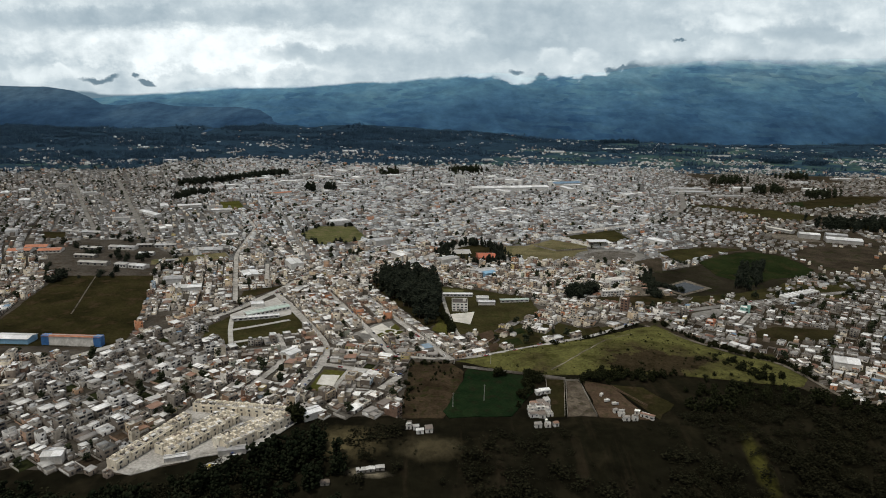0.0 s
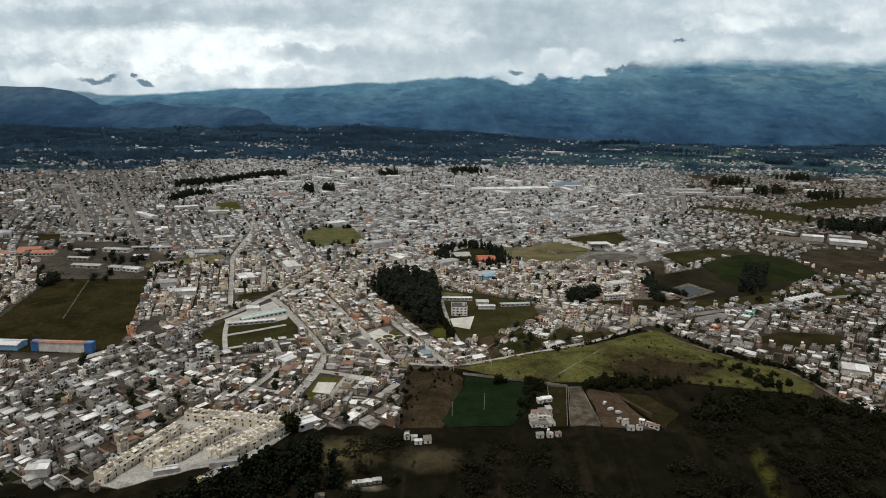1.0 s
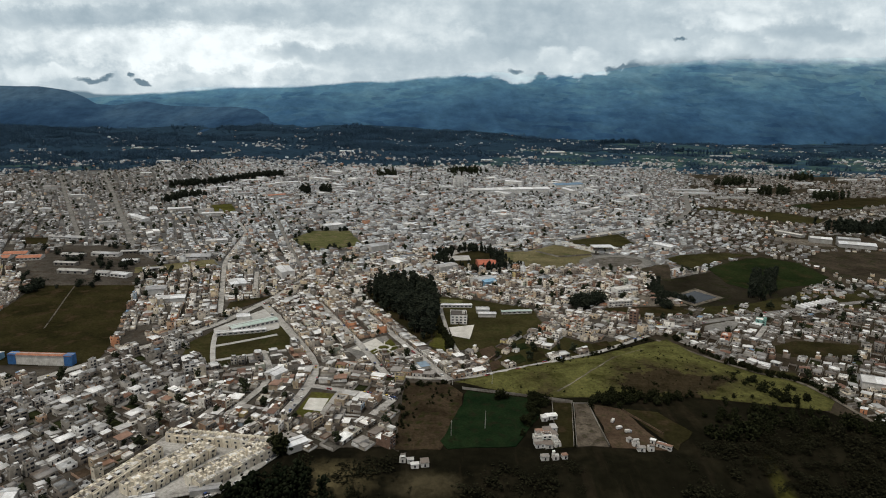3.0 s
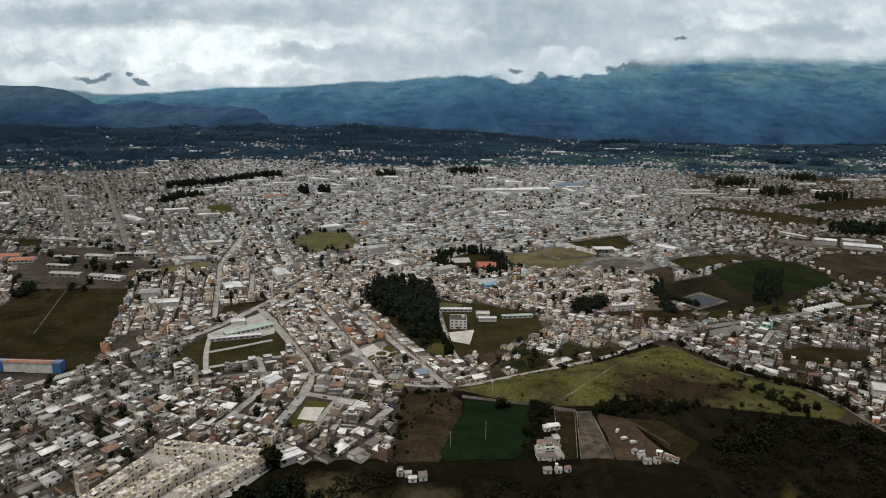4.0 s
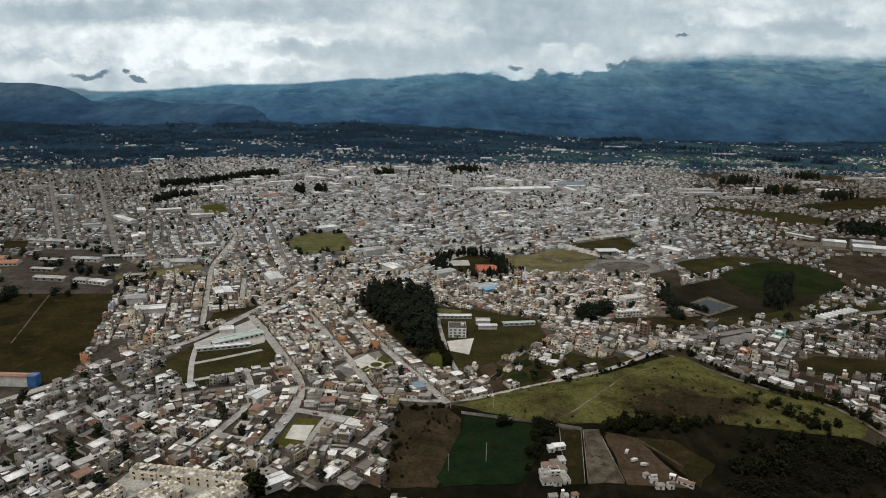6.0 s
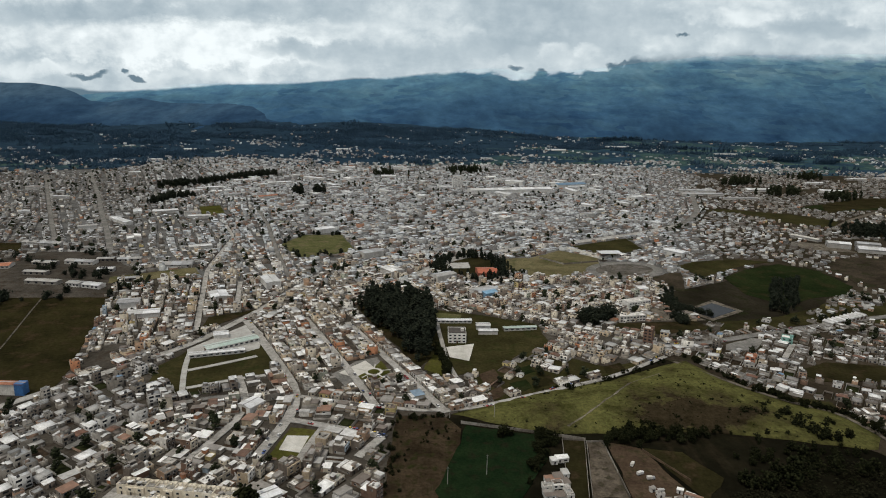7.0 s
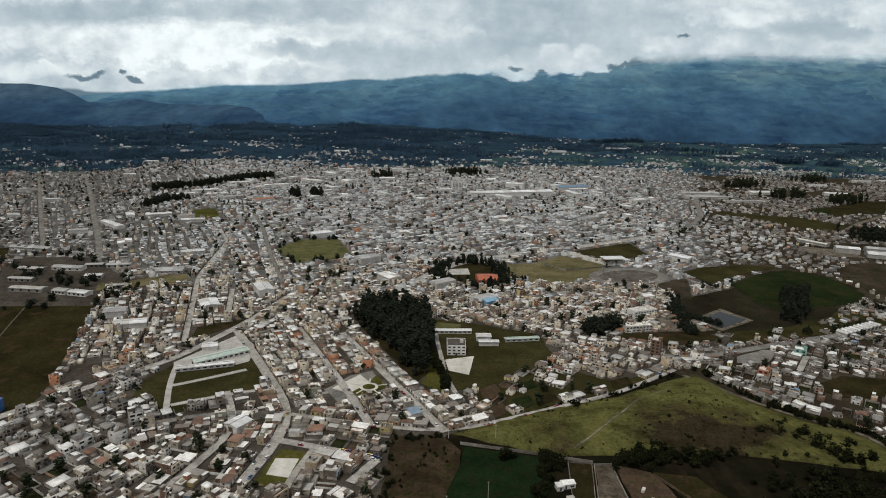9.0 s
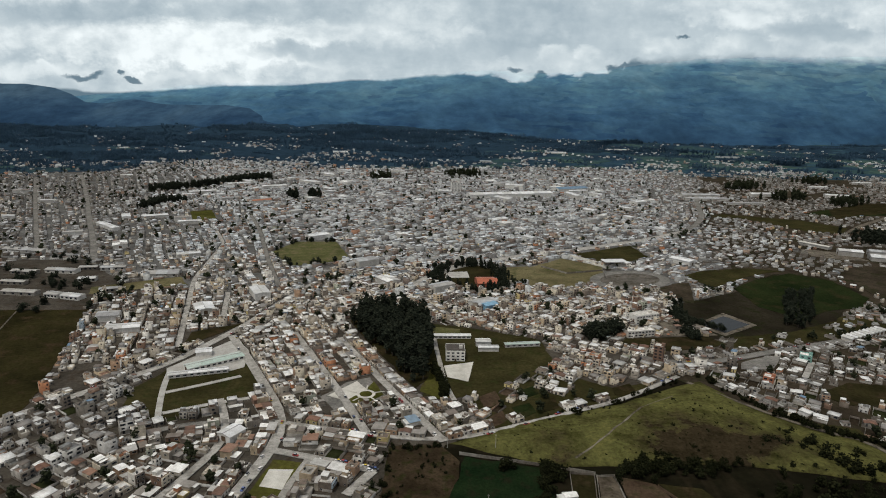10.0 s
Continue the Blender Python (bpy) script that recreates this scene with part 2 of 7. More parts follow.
def choice(name, palette, island, rough=0.85, stain=0.45, metal=0.0, coarse=0.25, spec=0.3):
    """A paint out of a palette for each piece, with stains and weathering. island: by loose part, else by object."""
    mt, nt, bs = nodes_of(name)
    bs.inputs["Roughness"].default_value, bs.inputs["Metallic"].default_value = rough, metal
    bs.inputs["Specular IOR Level"].default_value = spec
    if island:
        rnd = nt.nodes.new("ShaderNodeNewGeometry").outputs["Random Per Island"]
    else:
        rnd = nt.nodes.new("ShaderNodeObjectInfo").outputs["Random"]
    total = sum(w for w, _ in palette)
    acc, stops = 0.0, []
    for w, c in palette:
        stops.append((acc / total, c))
        acc += w
    r = ramp(nt, stops, True)
    nt.links.new(rnd, r.inputs["Fac"])
    n1 = grain(nt, coarse, 6.0, 0.65)
    lo = 1.0 - stain
    r1 = ramp(nt, [(0.30, (lo, lo * 0.98, lo * 0.94)), (0.62, (1.08, 1.08, 1.08))])
    nt.links.new(n1, r1.inputs["Fac"])
    n2 = grain(nt, 1.6, 4.0, 0.7, (1.0, 1.0, 0.25))
    r2 = ramp(nt, [(0.3, (0.78, 0.77, 0.75)), (0.7, (1.1, 1.1, 1.1))])
    nt.links.new(n2, r2.inputs["Fac"])
    col = mixed(nt, r.outputs["Color"], r1.outputs["Color"], 1.0, "MULTIPLY")
    col = mixed(nt, col, r2.outputs["Color"], 1.0, "MULTIPLY")
    nt.links.new(col, bs.inputs["Base Color"])
    bumped(nt, bs, n2, 0.03, 0.4)
    return mt


WALLS = [(14, (0.60, 0.54, 0.435)), (14, (0.40, 0.36, 0.30)), (13, (0.26, 0.235, 0.20)), (12, (0.17, 0.14, 0.115)), (12, (0.74, 0.715, 0.665)),
         (8, (0.46, 0.37, 0.26)), (9, (0.19, 0.12, 0.085)), (6, (0.36, 0.24, 0.16)), (2.4, (0.42, 0.19, 0.10)), (0.9, (0.46, 0.38, 0.18)),
         (0.5, (0.27, 0.33, 0.38)), (1.2, (0.34, 0.36, 0.29))]
ROOFS = [(13, (0.33, 0.315, 0.285)), (16, (0.48, 0.46, 0.425)), (7, (0.19, 0.175, 0.155)), (18, (0.65, 0.63, 0.59)), (17, (0.80, 0.785, 0.75)),
         (7, (0.19, 0.15, 0.12)), (6, (0.085, 0.075, 0.065)), (1, (0.24, 0.14, 0.10))]
METALS = [(19, (0.86, 0.86, 0.85)), (10, (0.64, 0.64, 0.63)), (9, (0.42, 0.415, 0.40)), (8, (0.23, 0.215, 0.20)), (5, (0.14, 0.115, 0.095)),
          (1.5, (0.22, 0.13, 0.09)), (0.8, (0.16, 0.26, 0.38))]
TILES = [(4, (0.21, 0.115, 0.08)), (4, (0.155, 0.095, 0.07)), (0.8, (0.33, 0.16, 0.09))]
wall_one = choice("render_walls", WALLS, False)
wall_many = choice("render_walls_far", WALLS, True)
roof_one = choice("concrete_roof", ROOFS, False, stain=0.55)
roof_many = choice("concrete_roof_far", ROOFS, True, stain=0.55)
NEAR_METALS = [(12, (0.86, 0.86, 0.84)), (11, (0.64, 0.635, 0.615)), (9, (0.45, 0.44, 0.42)), (9, (0.27, 0.25, 0.225)), (7, (0.17, 0.14, 0.115)), (5, (0.25, 0.14, 0.09)), (0.3, (0.20, 0.28, 0.36))]
metal_one = choice("sheet_roof", NEAR_METALS, False, rough=0.55, stain=0.35, spec=0.5)
metal_many = choice("sheet_roof_far", METALS, True, rough=0.55, stain=0.35, spec=0.5)
tile_one = choice("clay_tile", TILES, False)
tile_many = choice("clay_tile_far", TILES, True)
# cool bluish greys: distance haze is put into these house colours
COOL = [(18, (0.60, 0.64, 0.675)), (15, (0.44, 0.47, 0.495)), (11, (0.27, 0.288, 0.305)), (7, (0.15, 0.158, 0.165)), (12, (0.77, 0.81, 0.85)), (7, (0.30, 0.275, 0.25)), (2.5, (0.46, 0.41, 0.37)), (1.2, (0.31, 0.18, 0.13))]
roof_cool = choice("weathered_roof_hazed", COOL, True, stain=0.4)
wall_cool = choice("weathered_wall_hazed", [(14, (0.53, 0.54, 0.535)), (14, (0.34, 0.345, 0.34)), (14, (0.21, 0.205, 0.20)), (9, (0.66, 0.68, 0.69)), (8, (0.20, 0.158, 0.135)), (3, (0.40, 0.30, 0.235)), (0.9, (0.42, 0.23, 0.15))], True)
roof_dull = choice("dull_roof", [(14, (0.25, 0.25, 0.24)), (12, (0.17, 0.165, 0.155)), (9, (0.105, 0.10, 0.093)), (8, (0.40, 0.40, 0.395)), (6, (0.66, 0.67, 0.67)), (3, (0.20, 0.145, 0.115))], True, stain=0.45)
roof_grey = choice("grey_roof", [(14, (0.31, 0.315, 0.315)), (12, (0.22, 0.222, 0.22)), (9, (0.13, 0.13, 0.125)), (9, (0.46, 0.47, 0.475)), (6, (0.68, 0.69, 0.70)), (3, (0.22, 0.165, 0.135))], True, stain=0.45)
wall_dull = choice("dull_wall", [(12, (0.29, 0.275, 0.25)), (14, (0.175, 0.16, 0.14)), (12, (0.125, 0.108, 0.092)), (6, (0.48, 0.475, 0.46)), (2, (0.27, 0.18, 0.13))], True)
cream_wall = choice("cream_render", [(3, (0.74, 0.675, 0.55)), (2, (0.68, 0.61, 0.49)), (1, (0.79, 0.74, 0.64))], False, stain=0.3)
white_paint = choice("white_paint", [(1, (0.74, 0.73, 0.70)), (1, (0.62, 0.60, 0.56))], False, stain=0.3)
white_sheet = choice("white_sheet", [(1, (0.74, 0.75, 0.76)), (1, (0.62, 0.63, 0.64)), (1, (0.52, 0.52, 0.51))], False, rough=0.5, stain=0.22, spec=0.5)
green_sheet = choice("pale_green_sheet", [(1, (0.42, 0.52, 0.47)), (1, (0.47, 0.54, 0.50))], False, rough=0.5, stain=0.25, spec=0.5)
grey_sheet = choice("grey_sheet", [(1, (0.42, 0.43, 0.44)), (1, (0.30, 0.30, 0.30)), (1, (0.36, 0.35, 0.33))], False, rough=0.5, stain=0.3, spec=0.5)
blue_sheet = choice("blue_sheet", [(1, (0.05, 0.15, 0.36))], False, rough=0.5, stain=0.3)
faded_blue = choice("faded_blue_sheet", [(1, (0.13, 0.22, 0.31))], False, rough=0.55, stain=0.35)
light_blue = choice("light_blue_paint", [(1, (0.22, 0.40, 0.56))], False, rough=0.6, stain=0.3)
clay_roof = choice("dull_clay_roof", [(1, (0.36, 0.16, 0.095))], False, stain=0.35)
orange_paint = choice("orange_paint", [(1, (0.40, 0.17, 0.10))], False, stain=0.3)
bright_brick = choice("red_orange_brick", [(1, (0.42, 0.13, 0.075))], False, stain=0.3)
brown_brick = choice("brown_brick", [(1, (0.20, 0.125, 0.09))], False, stain=0.35)
teal_paint = choice("teal_paint", [(1, (0.20, 0.38, 0.34))], False, stain=0.3)
concrete = choice("bare_concrete", [(1, (0.42, 0.41, 0.385))], False, stain=0.35, coarse=0.12)
block_wall = choice("stained_blocks", [(1, (0.24, 0.22, 0.19)), (1, (0.17, 0.15, 0.125)), (1, (0.33, 0.31, 0.275))], False, stain=0.5, coarse=0.3)
pale_concrete = choice("pale_concrete", [(1, (0.56, 0.545, 0.50))], False, stain=0.3, coarse=0.1)
black_plastic = choice("black_plastic", [(1, (0.02, 0.02, 0.022))], False, rough=0.5, stain=0.1)
timber = choice("weathered_timber", [(1, (0.12, 0.08, 0.05))], False)
car_paint = choice("car_paint", [(4, (0.7, 0.7, 0.7)), (2, (0.05, 0.05, 0.06)), (2, (0.3, 0.31, 0.33)), (2, (0.35, 0.03, 0.03)),
                                 (1, (0.05, 0.1, 0.3)), (1, (0.6, 0.45, 0.05))], False, rough=0.3, stain=0.08, spec=0.6)
rubber = choice("rubber", [(1, (0.02, 0.02, 0.02))], False, stain=0.1)

glass, g_nt, g_bs = nodes_of("window_glass")
g_bs.inputs["Base Color"].default_value = (0.02, 0.024, 0.03, 1)
g_bs.inputs["Roughness"].default_value = 0.12
g_n = grain(g_nt, 0.9)
bumped(g_nt, g_bs, g_n, 0.02, 0.2)

water, wt_nt, wt_bs = nodes_of("pond_water")
wt_bs.inputs["Base Color"].default_value = (0.018, 0.020, 0.022, 1)
wt_bs.inputs["Specular IOR Level"].default_value = 0.25
wt_bs.inputs["Roughness"].default_value = 0.25
wt_bs.inputs["IOR"].default_value = 1.16
bumped(wt_nt, wt_bs, grain(wt_nt, 0.4), 0.05, 0.15)

# near-black ground: shade over the ravine is put into these colours
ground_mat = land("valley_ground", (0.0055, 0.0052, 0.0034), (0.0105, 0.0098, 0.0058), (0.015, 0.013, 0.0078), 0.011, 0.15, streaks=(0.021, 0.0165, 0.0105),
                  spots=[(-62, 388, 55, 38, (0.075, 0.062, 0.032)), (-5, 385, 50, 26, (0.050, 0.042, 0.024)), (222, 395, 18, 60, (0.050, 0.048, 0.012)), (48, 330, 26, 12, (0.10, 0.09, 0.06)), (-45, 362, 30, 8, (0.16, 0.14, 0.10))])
pale_road = land("pale_concrete_road", (0.27, 0.258, 0.235), (0.40, 0.385, 0.355), (0.20, 0.19, 0.17), 0.05, 0.5, bump=0.04)
rough_field = land("rough_brown_field", (0.020, 0.0145, 0.009), (0.050, 0.036, 0.022), (0.022, 0.023, 0.009), 0.05, 0.45, streaks=(0.062, 0.048, 0.030))
dark_waste = land("dark_waste", (0.012, 0.0105, 0.007), (0.029, 0.025, 0.017), (0.016, 0.018, 0.008), 0.02, 0.35)
paving = land("dusty_paving", (0.034, 0.030, 0.024), (0.078, 0.069, 0.057), (0.042, 0.032, 0.023), 0.03, 0.4, bump=0.05)
old_paving = land("old_town_paving", (0.080, 0.079, 0.075), (0.145, 0.143, 0.137), (0.062, 0.057, 0.050), 0.02, 0.3, bump=0.05)
track_earth = land("trodden_grey_earth", (0.075, 0.068, 0.058), (0.14, 0.128, 0.112), (0.06, 0.052, 0.036), 0.04, 0.4, bump=0.05)
asphalt = land("worn_asphalt", (0.125, 0.120, 0.110), (0.215, 0.206, 0.188), None, 0.05, 0.5, bump=0.04)
grass_green = land("meadow_grass", (0.036, 0.038, 0.009), (0.080, 0.078, 0.020), (0.062, 0.050, 0.022), 0.02, 0.4)
grass_dark = land("rough_pasture", (0.0135, 0.0125, 0.0056), (0.031, 0.027, 0.0115), (0.038, 0.027, 0.015), 0.022, 0.35)
grass_dry = land("dry_grass", (0.075, 0.066, 0.032), (0.150, 0.130, 0.070), (0.060, 0.064, 0.026), 0.02, 0.4)
crop_green = land("green_crop", (0.0058, 0.0130, 0.0055), (0.0125, 0.0225, 0.0092), (0.013, 0.015, 0.008), 0.05, 0.6)
deep_green = land("deep_green_field", (0.008, 0.0135, 0.005), (0.019, 0.026, 0.0095), (0.026, 0.024, 0.011), 0.018, 0.35)
soil = land("ploughed_soil", (0.040, 0.027, 0.018), (0.085, 0.059, 0.039), (0.040, 0.034, 0.018), 0.05, 0.5)
plot_earth = land("trodden_plot", (0.052, 0.042, 0.031), (0.125, 0.104, 0.080), (0.040, 0.036, 0.022), 0.07, 0.5)
dust = land("bare_earth", (0.085, 0.072, 0.058), (0.17, 0.15, 0.12), (0.04, 0.036, 0.024), 0.06, 0.5)
brown_land = land("brown_waste", (0.023, 0.0185, 0.013), (0.056, 0.045, 0.032), (0.024, 0.025, 0.012), 0.02, 0.3)
meadow_mix = land("mixed_meadow", (0.022, 0.020, 0.0085), (0.044, 0.039, 0.016), (0.026, 0.029, 0.010), 0.03, 0.35)
play_grass = land("pitch_grass", (0.058, 0.062, 0.024), (0.105, 0.104, 0.044), (0.13, 0.11, 0.062), 0.025, 0.4)

mound_mat, md_nt, md_bs = nodes_of("hill_meadow")
md_bs.inputs["Roughness"].default_value, md_bs.inputs["Specular IOR Level"].default_value = 0.95, 0.0
md_geo = md_nt.nodes.new("ShaderNodeNewGeometry")
md_map = md_nt.nodes.new("ShaderNodeMapping")
md_map.inputs["Location"].default_value = (-196 / 84, -528 / 42, 0)
md_map.inputs["Scale"].default_value = (1 / 84, 1 / 42, 0)
md_nt.links.new(md_geo.outputs["Position"], md_map.inputs["Vector"])
md_g = md_nt.nodes.new("ShaderNodeTexGradient")
md_g.gradient_type = "SPHERICAL"
md_nt.links.new(md_map.outputs["Vector"], md_g.inputs["Vector"])
md_x = add(md_nt, "MapRange", **{"From Min": 0.0, "From Max": 0.8, "To Max": 0.72})
md_nt.links.new(md_g.outputs["Fac"], md_x.inputs["Value"])
md_sum = md_nt.nodes.new("ShaderNodeMath")
md_nt.links.new(md_x.outputs["Result"], md_sum.inputs[0])
md_k = add(md_nt, "MapRange", **{"From Min": 0.30, "From Max": 0.70, "To Min": -0.05, "To Max": 1.1})
md_nt.links.new(grain(md_nt, 0.028, 7.0, 0.70), md_k.inputs["Value"])
md_nt.links.new(md_k.outputs["Result"], md_sum.inputs[1])
md_r = ramp(md_nt, [(0.35, (0.090, 0.089, 0.030)), (0.72, (0.058, 0.056, 0.020)), (1.02, (0.044, 0.037, 0.018)), (1.30, (0.030, 0.023, 0.0135))])
md_half = md_nt.nodes.new("ShaderNodeMath")
md_half.operation = "MULTIPLY"
md_half.inputs[1].default_value = 0.6
for el in md_r.color_ramp.elements:
    el.position *= 0.6
md_nt.links.new(md_sum.outputs[0], md_half.inputs[0])
md_nt.links.new(md_half.outputs[0], md_r.inputs["Fac"])
md_blot = ramp(md_nt, [(0.34, (0.50, 0.52, 0.46)), (0.50, (1.0, 1.0, 1.0)), (0.70, (1.22, 1.18, 1.12))])
md_nt.links.new(grain(md_nt, 0.075, 7.0, 0.72), md_blot.inputs["Fac"])
md_fine = grain(md_nt, 0.4, 6.0, 0.7)
md_r2 = ramp(md_nt, [(0.25, (0.5, 0.5, 0.5)), (0.75, (1.45, 1.45, 1.45))])
md_nt.links.new(md_fine, md_r2.inputs["Fac"])
md_c = mixed(md_nt, md_r.outputs["Color"], md_blot.outputs["Color"], 1.0, "MULTIPLY")
md_nt.links.new(mixed(md_nt, md_c, md_r2.outputs["Color"], 1.0, "MULTIPLY"), md_bs.inputs["Base Color"])
bumped(md_nt, md_bs, md_fine, 0.5)

far_yards = choice("town_courts", [(3, (0.19, 0.188, 0.182)), (3, (0.10, 0.097, 0.092)), (3, (0.055, 0.048, 0.040)), (1.5, (0.30, 0.30, 0.295)), (1, (0.045, 0.05, 0.028))], True, spec=0.0)
yards, yd_nt, yd_bs = nodes_of("back_yards")
yd_bs.inputs["Roughness"].default_value, yd_bs.inputs["Specular IOR Level"].default_value = 0.95, 0.0
yd_r = ramp(yd_nt, [(0.0, (0.10, 0.092, 0.08)), (0.16, (0.072, 0.052, 0.036)), (0.45, (0.034, 0.026, 0.018)), (0.72, (0.026, 0.030, 0.013)), (0.92, (0.22, 0.21, 0.195))], True)
yd_nt.links.new(yd_nt.nodes.new("ShaderNodeNewGeometry").outputs["Random Per Island"], yd_r.inputs["Fac"])
yd_n = grain(yd_nt, 0.35, 6.0, 0.7)
yd_r2 = ramp(yd_nt, [(0.3, (0.5, 0.5, 0.48)), (0.7, (1.3, 1.3, 1.3))])
yd_nt.links.new(yd_n, yd_r2.inputs["Fac"])
yd_nt.links.new(mixed(yd_nt, yd_r.outputs["Color"], yd_r2.outputs["Color"], 1.0, "MULTIPLY"), yd_bs.inputs["Base Color"])


def leaf_mat(name, dark, light, scale=0.12):
    mt, nt, bs = nodes_of(name)
    bs.inputs["Roughness"].default_value = 0.8
    bs.inputs["Specular IOR Level"].default_value = 0.0
    rnd = nt.nodes.new("ShaderNodeNewGeometry").outputs["Random Per Island"]
    r = ramp(nt, [(0.0, dark), (1.0, light)])
    nt.links.new(rnd, r.inputs["Fac"])
    n = grain(nt, scale)
    r2 = ramp(nt, [(0.3, (0.6, 0.6, 0.6)), (0.7, (1.25, 1.25, 1.25))])
    nt.links.new(n, r2.inputs["Fac"])
    nt.links.new(mixed(nt, r.outputs["Color"], r2.outputs["Color"], 1.0, "MULTIPLY"), bs.inputs["Base Color"])
    return mt


# ravine trees: darker than foliage is, shade painted into the leaf colour
leaf_euca = leaf_mat("shaded_ravine_leaves", (0.006, 0.009, 0.005), (0.017, 0.020, 0.011))
leaf_grove = leaf_mat("grove_leaves", (0.013, 0.017, 0.013), (0.032, 0.037, 0.025))
leaf_dark = leaf_mat("dark_leaves", (0.007, 0.009, 0.0045), (0.024, 0.026, 0.012))
# distant foliage: blue haze is mixed into the leaf colour
leaf_far = leaf_mat("far_leaves_hazed", (0.027, 0.053, 0.088), (0.045, 0.081, 0.116), 0.008)
# ravine scrub, with the slope's shade in its colour too
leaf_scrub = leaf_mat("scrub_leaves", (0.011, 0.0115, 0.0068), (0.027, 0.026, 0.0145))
leaf_mid = leaf_mat("town_leaves", (0.015, 0.019, 0.011), (0.042, 0.048, 0.027))
bark = choice("bark", [(1, (0.10, 0.08, 0.06))], False)

# Far fields: a patchwork of pasture, maize and fallow, distance haze painted in as blue.
patch_mat, pc_nt, pc_bs = nodes_of("far_fields_hazed")
pc_bs.inputs["Roughness"].default_value, pc_bs.inputs["Specular IOR Level"].default_value = 0.95, 0.0
pc_geo = pc_nt.nodes.new("ShaderNodeNewGeometry")
pc_map = pc_nt.nodes.new("ShaderNodeMapping")
pc_map.inputs["Scale"].default_value = (0.008, 0.011, 0.0)
pc_map.inputs["Rotation"].default_value = (0, 0, 0.5)
pc_nt.links.new(pc_geo.outputs["Position"], pc_map.inputs["Vector"])
pc_vor = add(pc_nt, "TexVoronoi", Scale=1.0)
pc_nt.links.new(pc_map.outputs["Vector"], pc_vor.inputs["Vector"])
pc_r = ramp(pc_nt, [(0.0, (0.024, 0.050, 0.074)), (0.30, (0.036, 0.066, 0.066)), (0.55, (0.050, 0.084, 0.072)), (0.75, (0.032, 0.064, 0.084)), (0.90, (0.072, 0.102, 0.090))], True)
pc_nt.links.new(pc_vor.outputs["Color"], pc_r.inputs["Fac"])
pc_n = grain(pc_nt, 0.03, 6.0, 0.7)
pc_r2 = ramp(pc_nt, [(0.3, (0.55, 0.55, 0.55)), (0.7, (1.3, 1.3, 1.3))])
pc_nt.links.new(pc_n, pc_r2.inputs["Fac"])
# woodland floor: broad dark tracts, thicker to the west and on the higher ground
pc_sep = pc_nt.nodes.new("ShaderNodeSeparateXYZ")
pc_nt.links.new(pc_geo.outputs["Position"], pc_sep.inputs[0])
pc_x = add(pc_nt, "MapRange", **{"From Min": -300.0, "From Max": 900.0, "To Min": 0.16, "To Max": -0.05})
pc_nt.links.new(pc_sep.outputs["X"], pc_x.inputs["Value"])
pc_y = add(pc_nt, "MapRange", **{"From Min": 2400.0, "From Max": 3300.0, "To Min": -0.08, "To Max": 0.10})
pc_nt.links.new(pc_sep.outputs["Y"], pc_y.inputs["Value"])
pc_s1 = pc_nt.nodes.new("ShaderNodeMath")
pc_nt.links.new(pc_x.outputs["Result"], pc_s1.inputs[0])
pc_nt.links.new(pc_y.outputs["Result"], pc_s1.inputs[1])
pc_s2 = pc_nt.nodes.new("ShaderNodeMath")
pc_nt.links.new(pc_s1.outputs[0], pc_s2.inputs[0])
pc_nt.links.new(grain(pc_nt, 0.0035, 7.0, 0.62), pc_s2.inputs[1])
pc_r3 = ramp(pc_nt, [(0.47, (0, 0, 0)), (0.56, (1, 1, 1))])
pc_nt.links.new(pc_s2.outputs[0], pc_r3.inputs["Fac"])
# navy instead of green: haze painted into the woodland floor
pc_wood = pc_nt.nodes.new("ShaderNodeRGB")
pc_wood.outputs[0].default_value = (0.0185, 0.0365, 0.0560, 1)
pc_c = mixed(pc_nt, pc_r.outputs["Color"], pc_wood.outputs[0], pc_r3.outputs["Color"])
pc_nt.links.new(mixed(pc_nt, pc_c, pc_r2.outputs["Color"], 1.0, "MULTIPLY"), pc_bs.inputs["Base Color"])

# The range: forest, pasture and bare slopes, blue haze put into the colours.
range_mat, rg_nt, rg_bs = nodes_of("mountain_slopes_hazed")
rg_bs.inputs["Roughness"].default_value = 1.0
rg_bs.inputs["Specular IOR Level"].default_value = 0.0
rg_geo = rg_nt.nodes.new("ShaderNodeNewGeometry")
rg_sep = rg_nt.nodes.new("ShaderNodeSeparateXYZ")
rg_nt.links.new(rg_geo.outputs["Position"], rg_sep.inputs[0])
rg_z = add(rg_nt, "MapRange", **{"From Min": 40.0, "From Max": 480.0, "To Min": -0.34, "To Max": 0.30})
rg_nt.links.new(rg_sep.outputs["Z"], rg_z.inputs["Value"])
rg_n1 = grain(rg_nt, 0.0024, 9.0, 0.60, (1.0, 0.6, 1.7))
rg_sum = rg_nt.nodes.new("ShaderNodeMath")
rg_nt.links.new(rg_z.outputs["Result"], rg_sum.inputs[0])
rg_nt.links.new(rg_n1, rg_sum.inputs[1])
# the western slopes are shifted to the paler, hazier end of the ramp
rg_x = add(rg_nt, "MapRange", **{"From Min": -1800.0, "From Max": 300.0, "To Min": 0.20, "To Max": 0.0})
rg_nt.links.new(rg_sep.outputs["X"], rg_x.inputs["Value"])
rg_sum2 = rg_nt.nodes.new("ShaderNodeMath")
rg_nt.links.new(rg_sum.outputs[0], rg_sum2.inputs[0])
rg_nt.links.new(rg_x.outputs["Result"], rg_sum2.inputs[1])
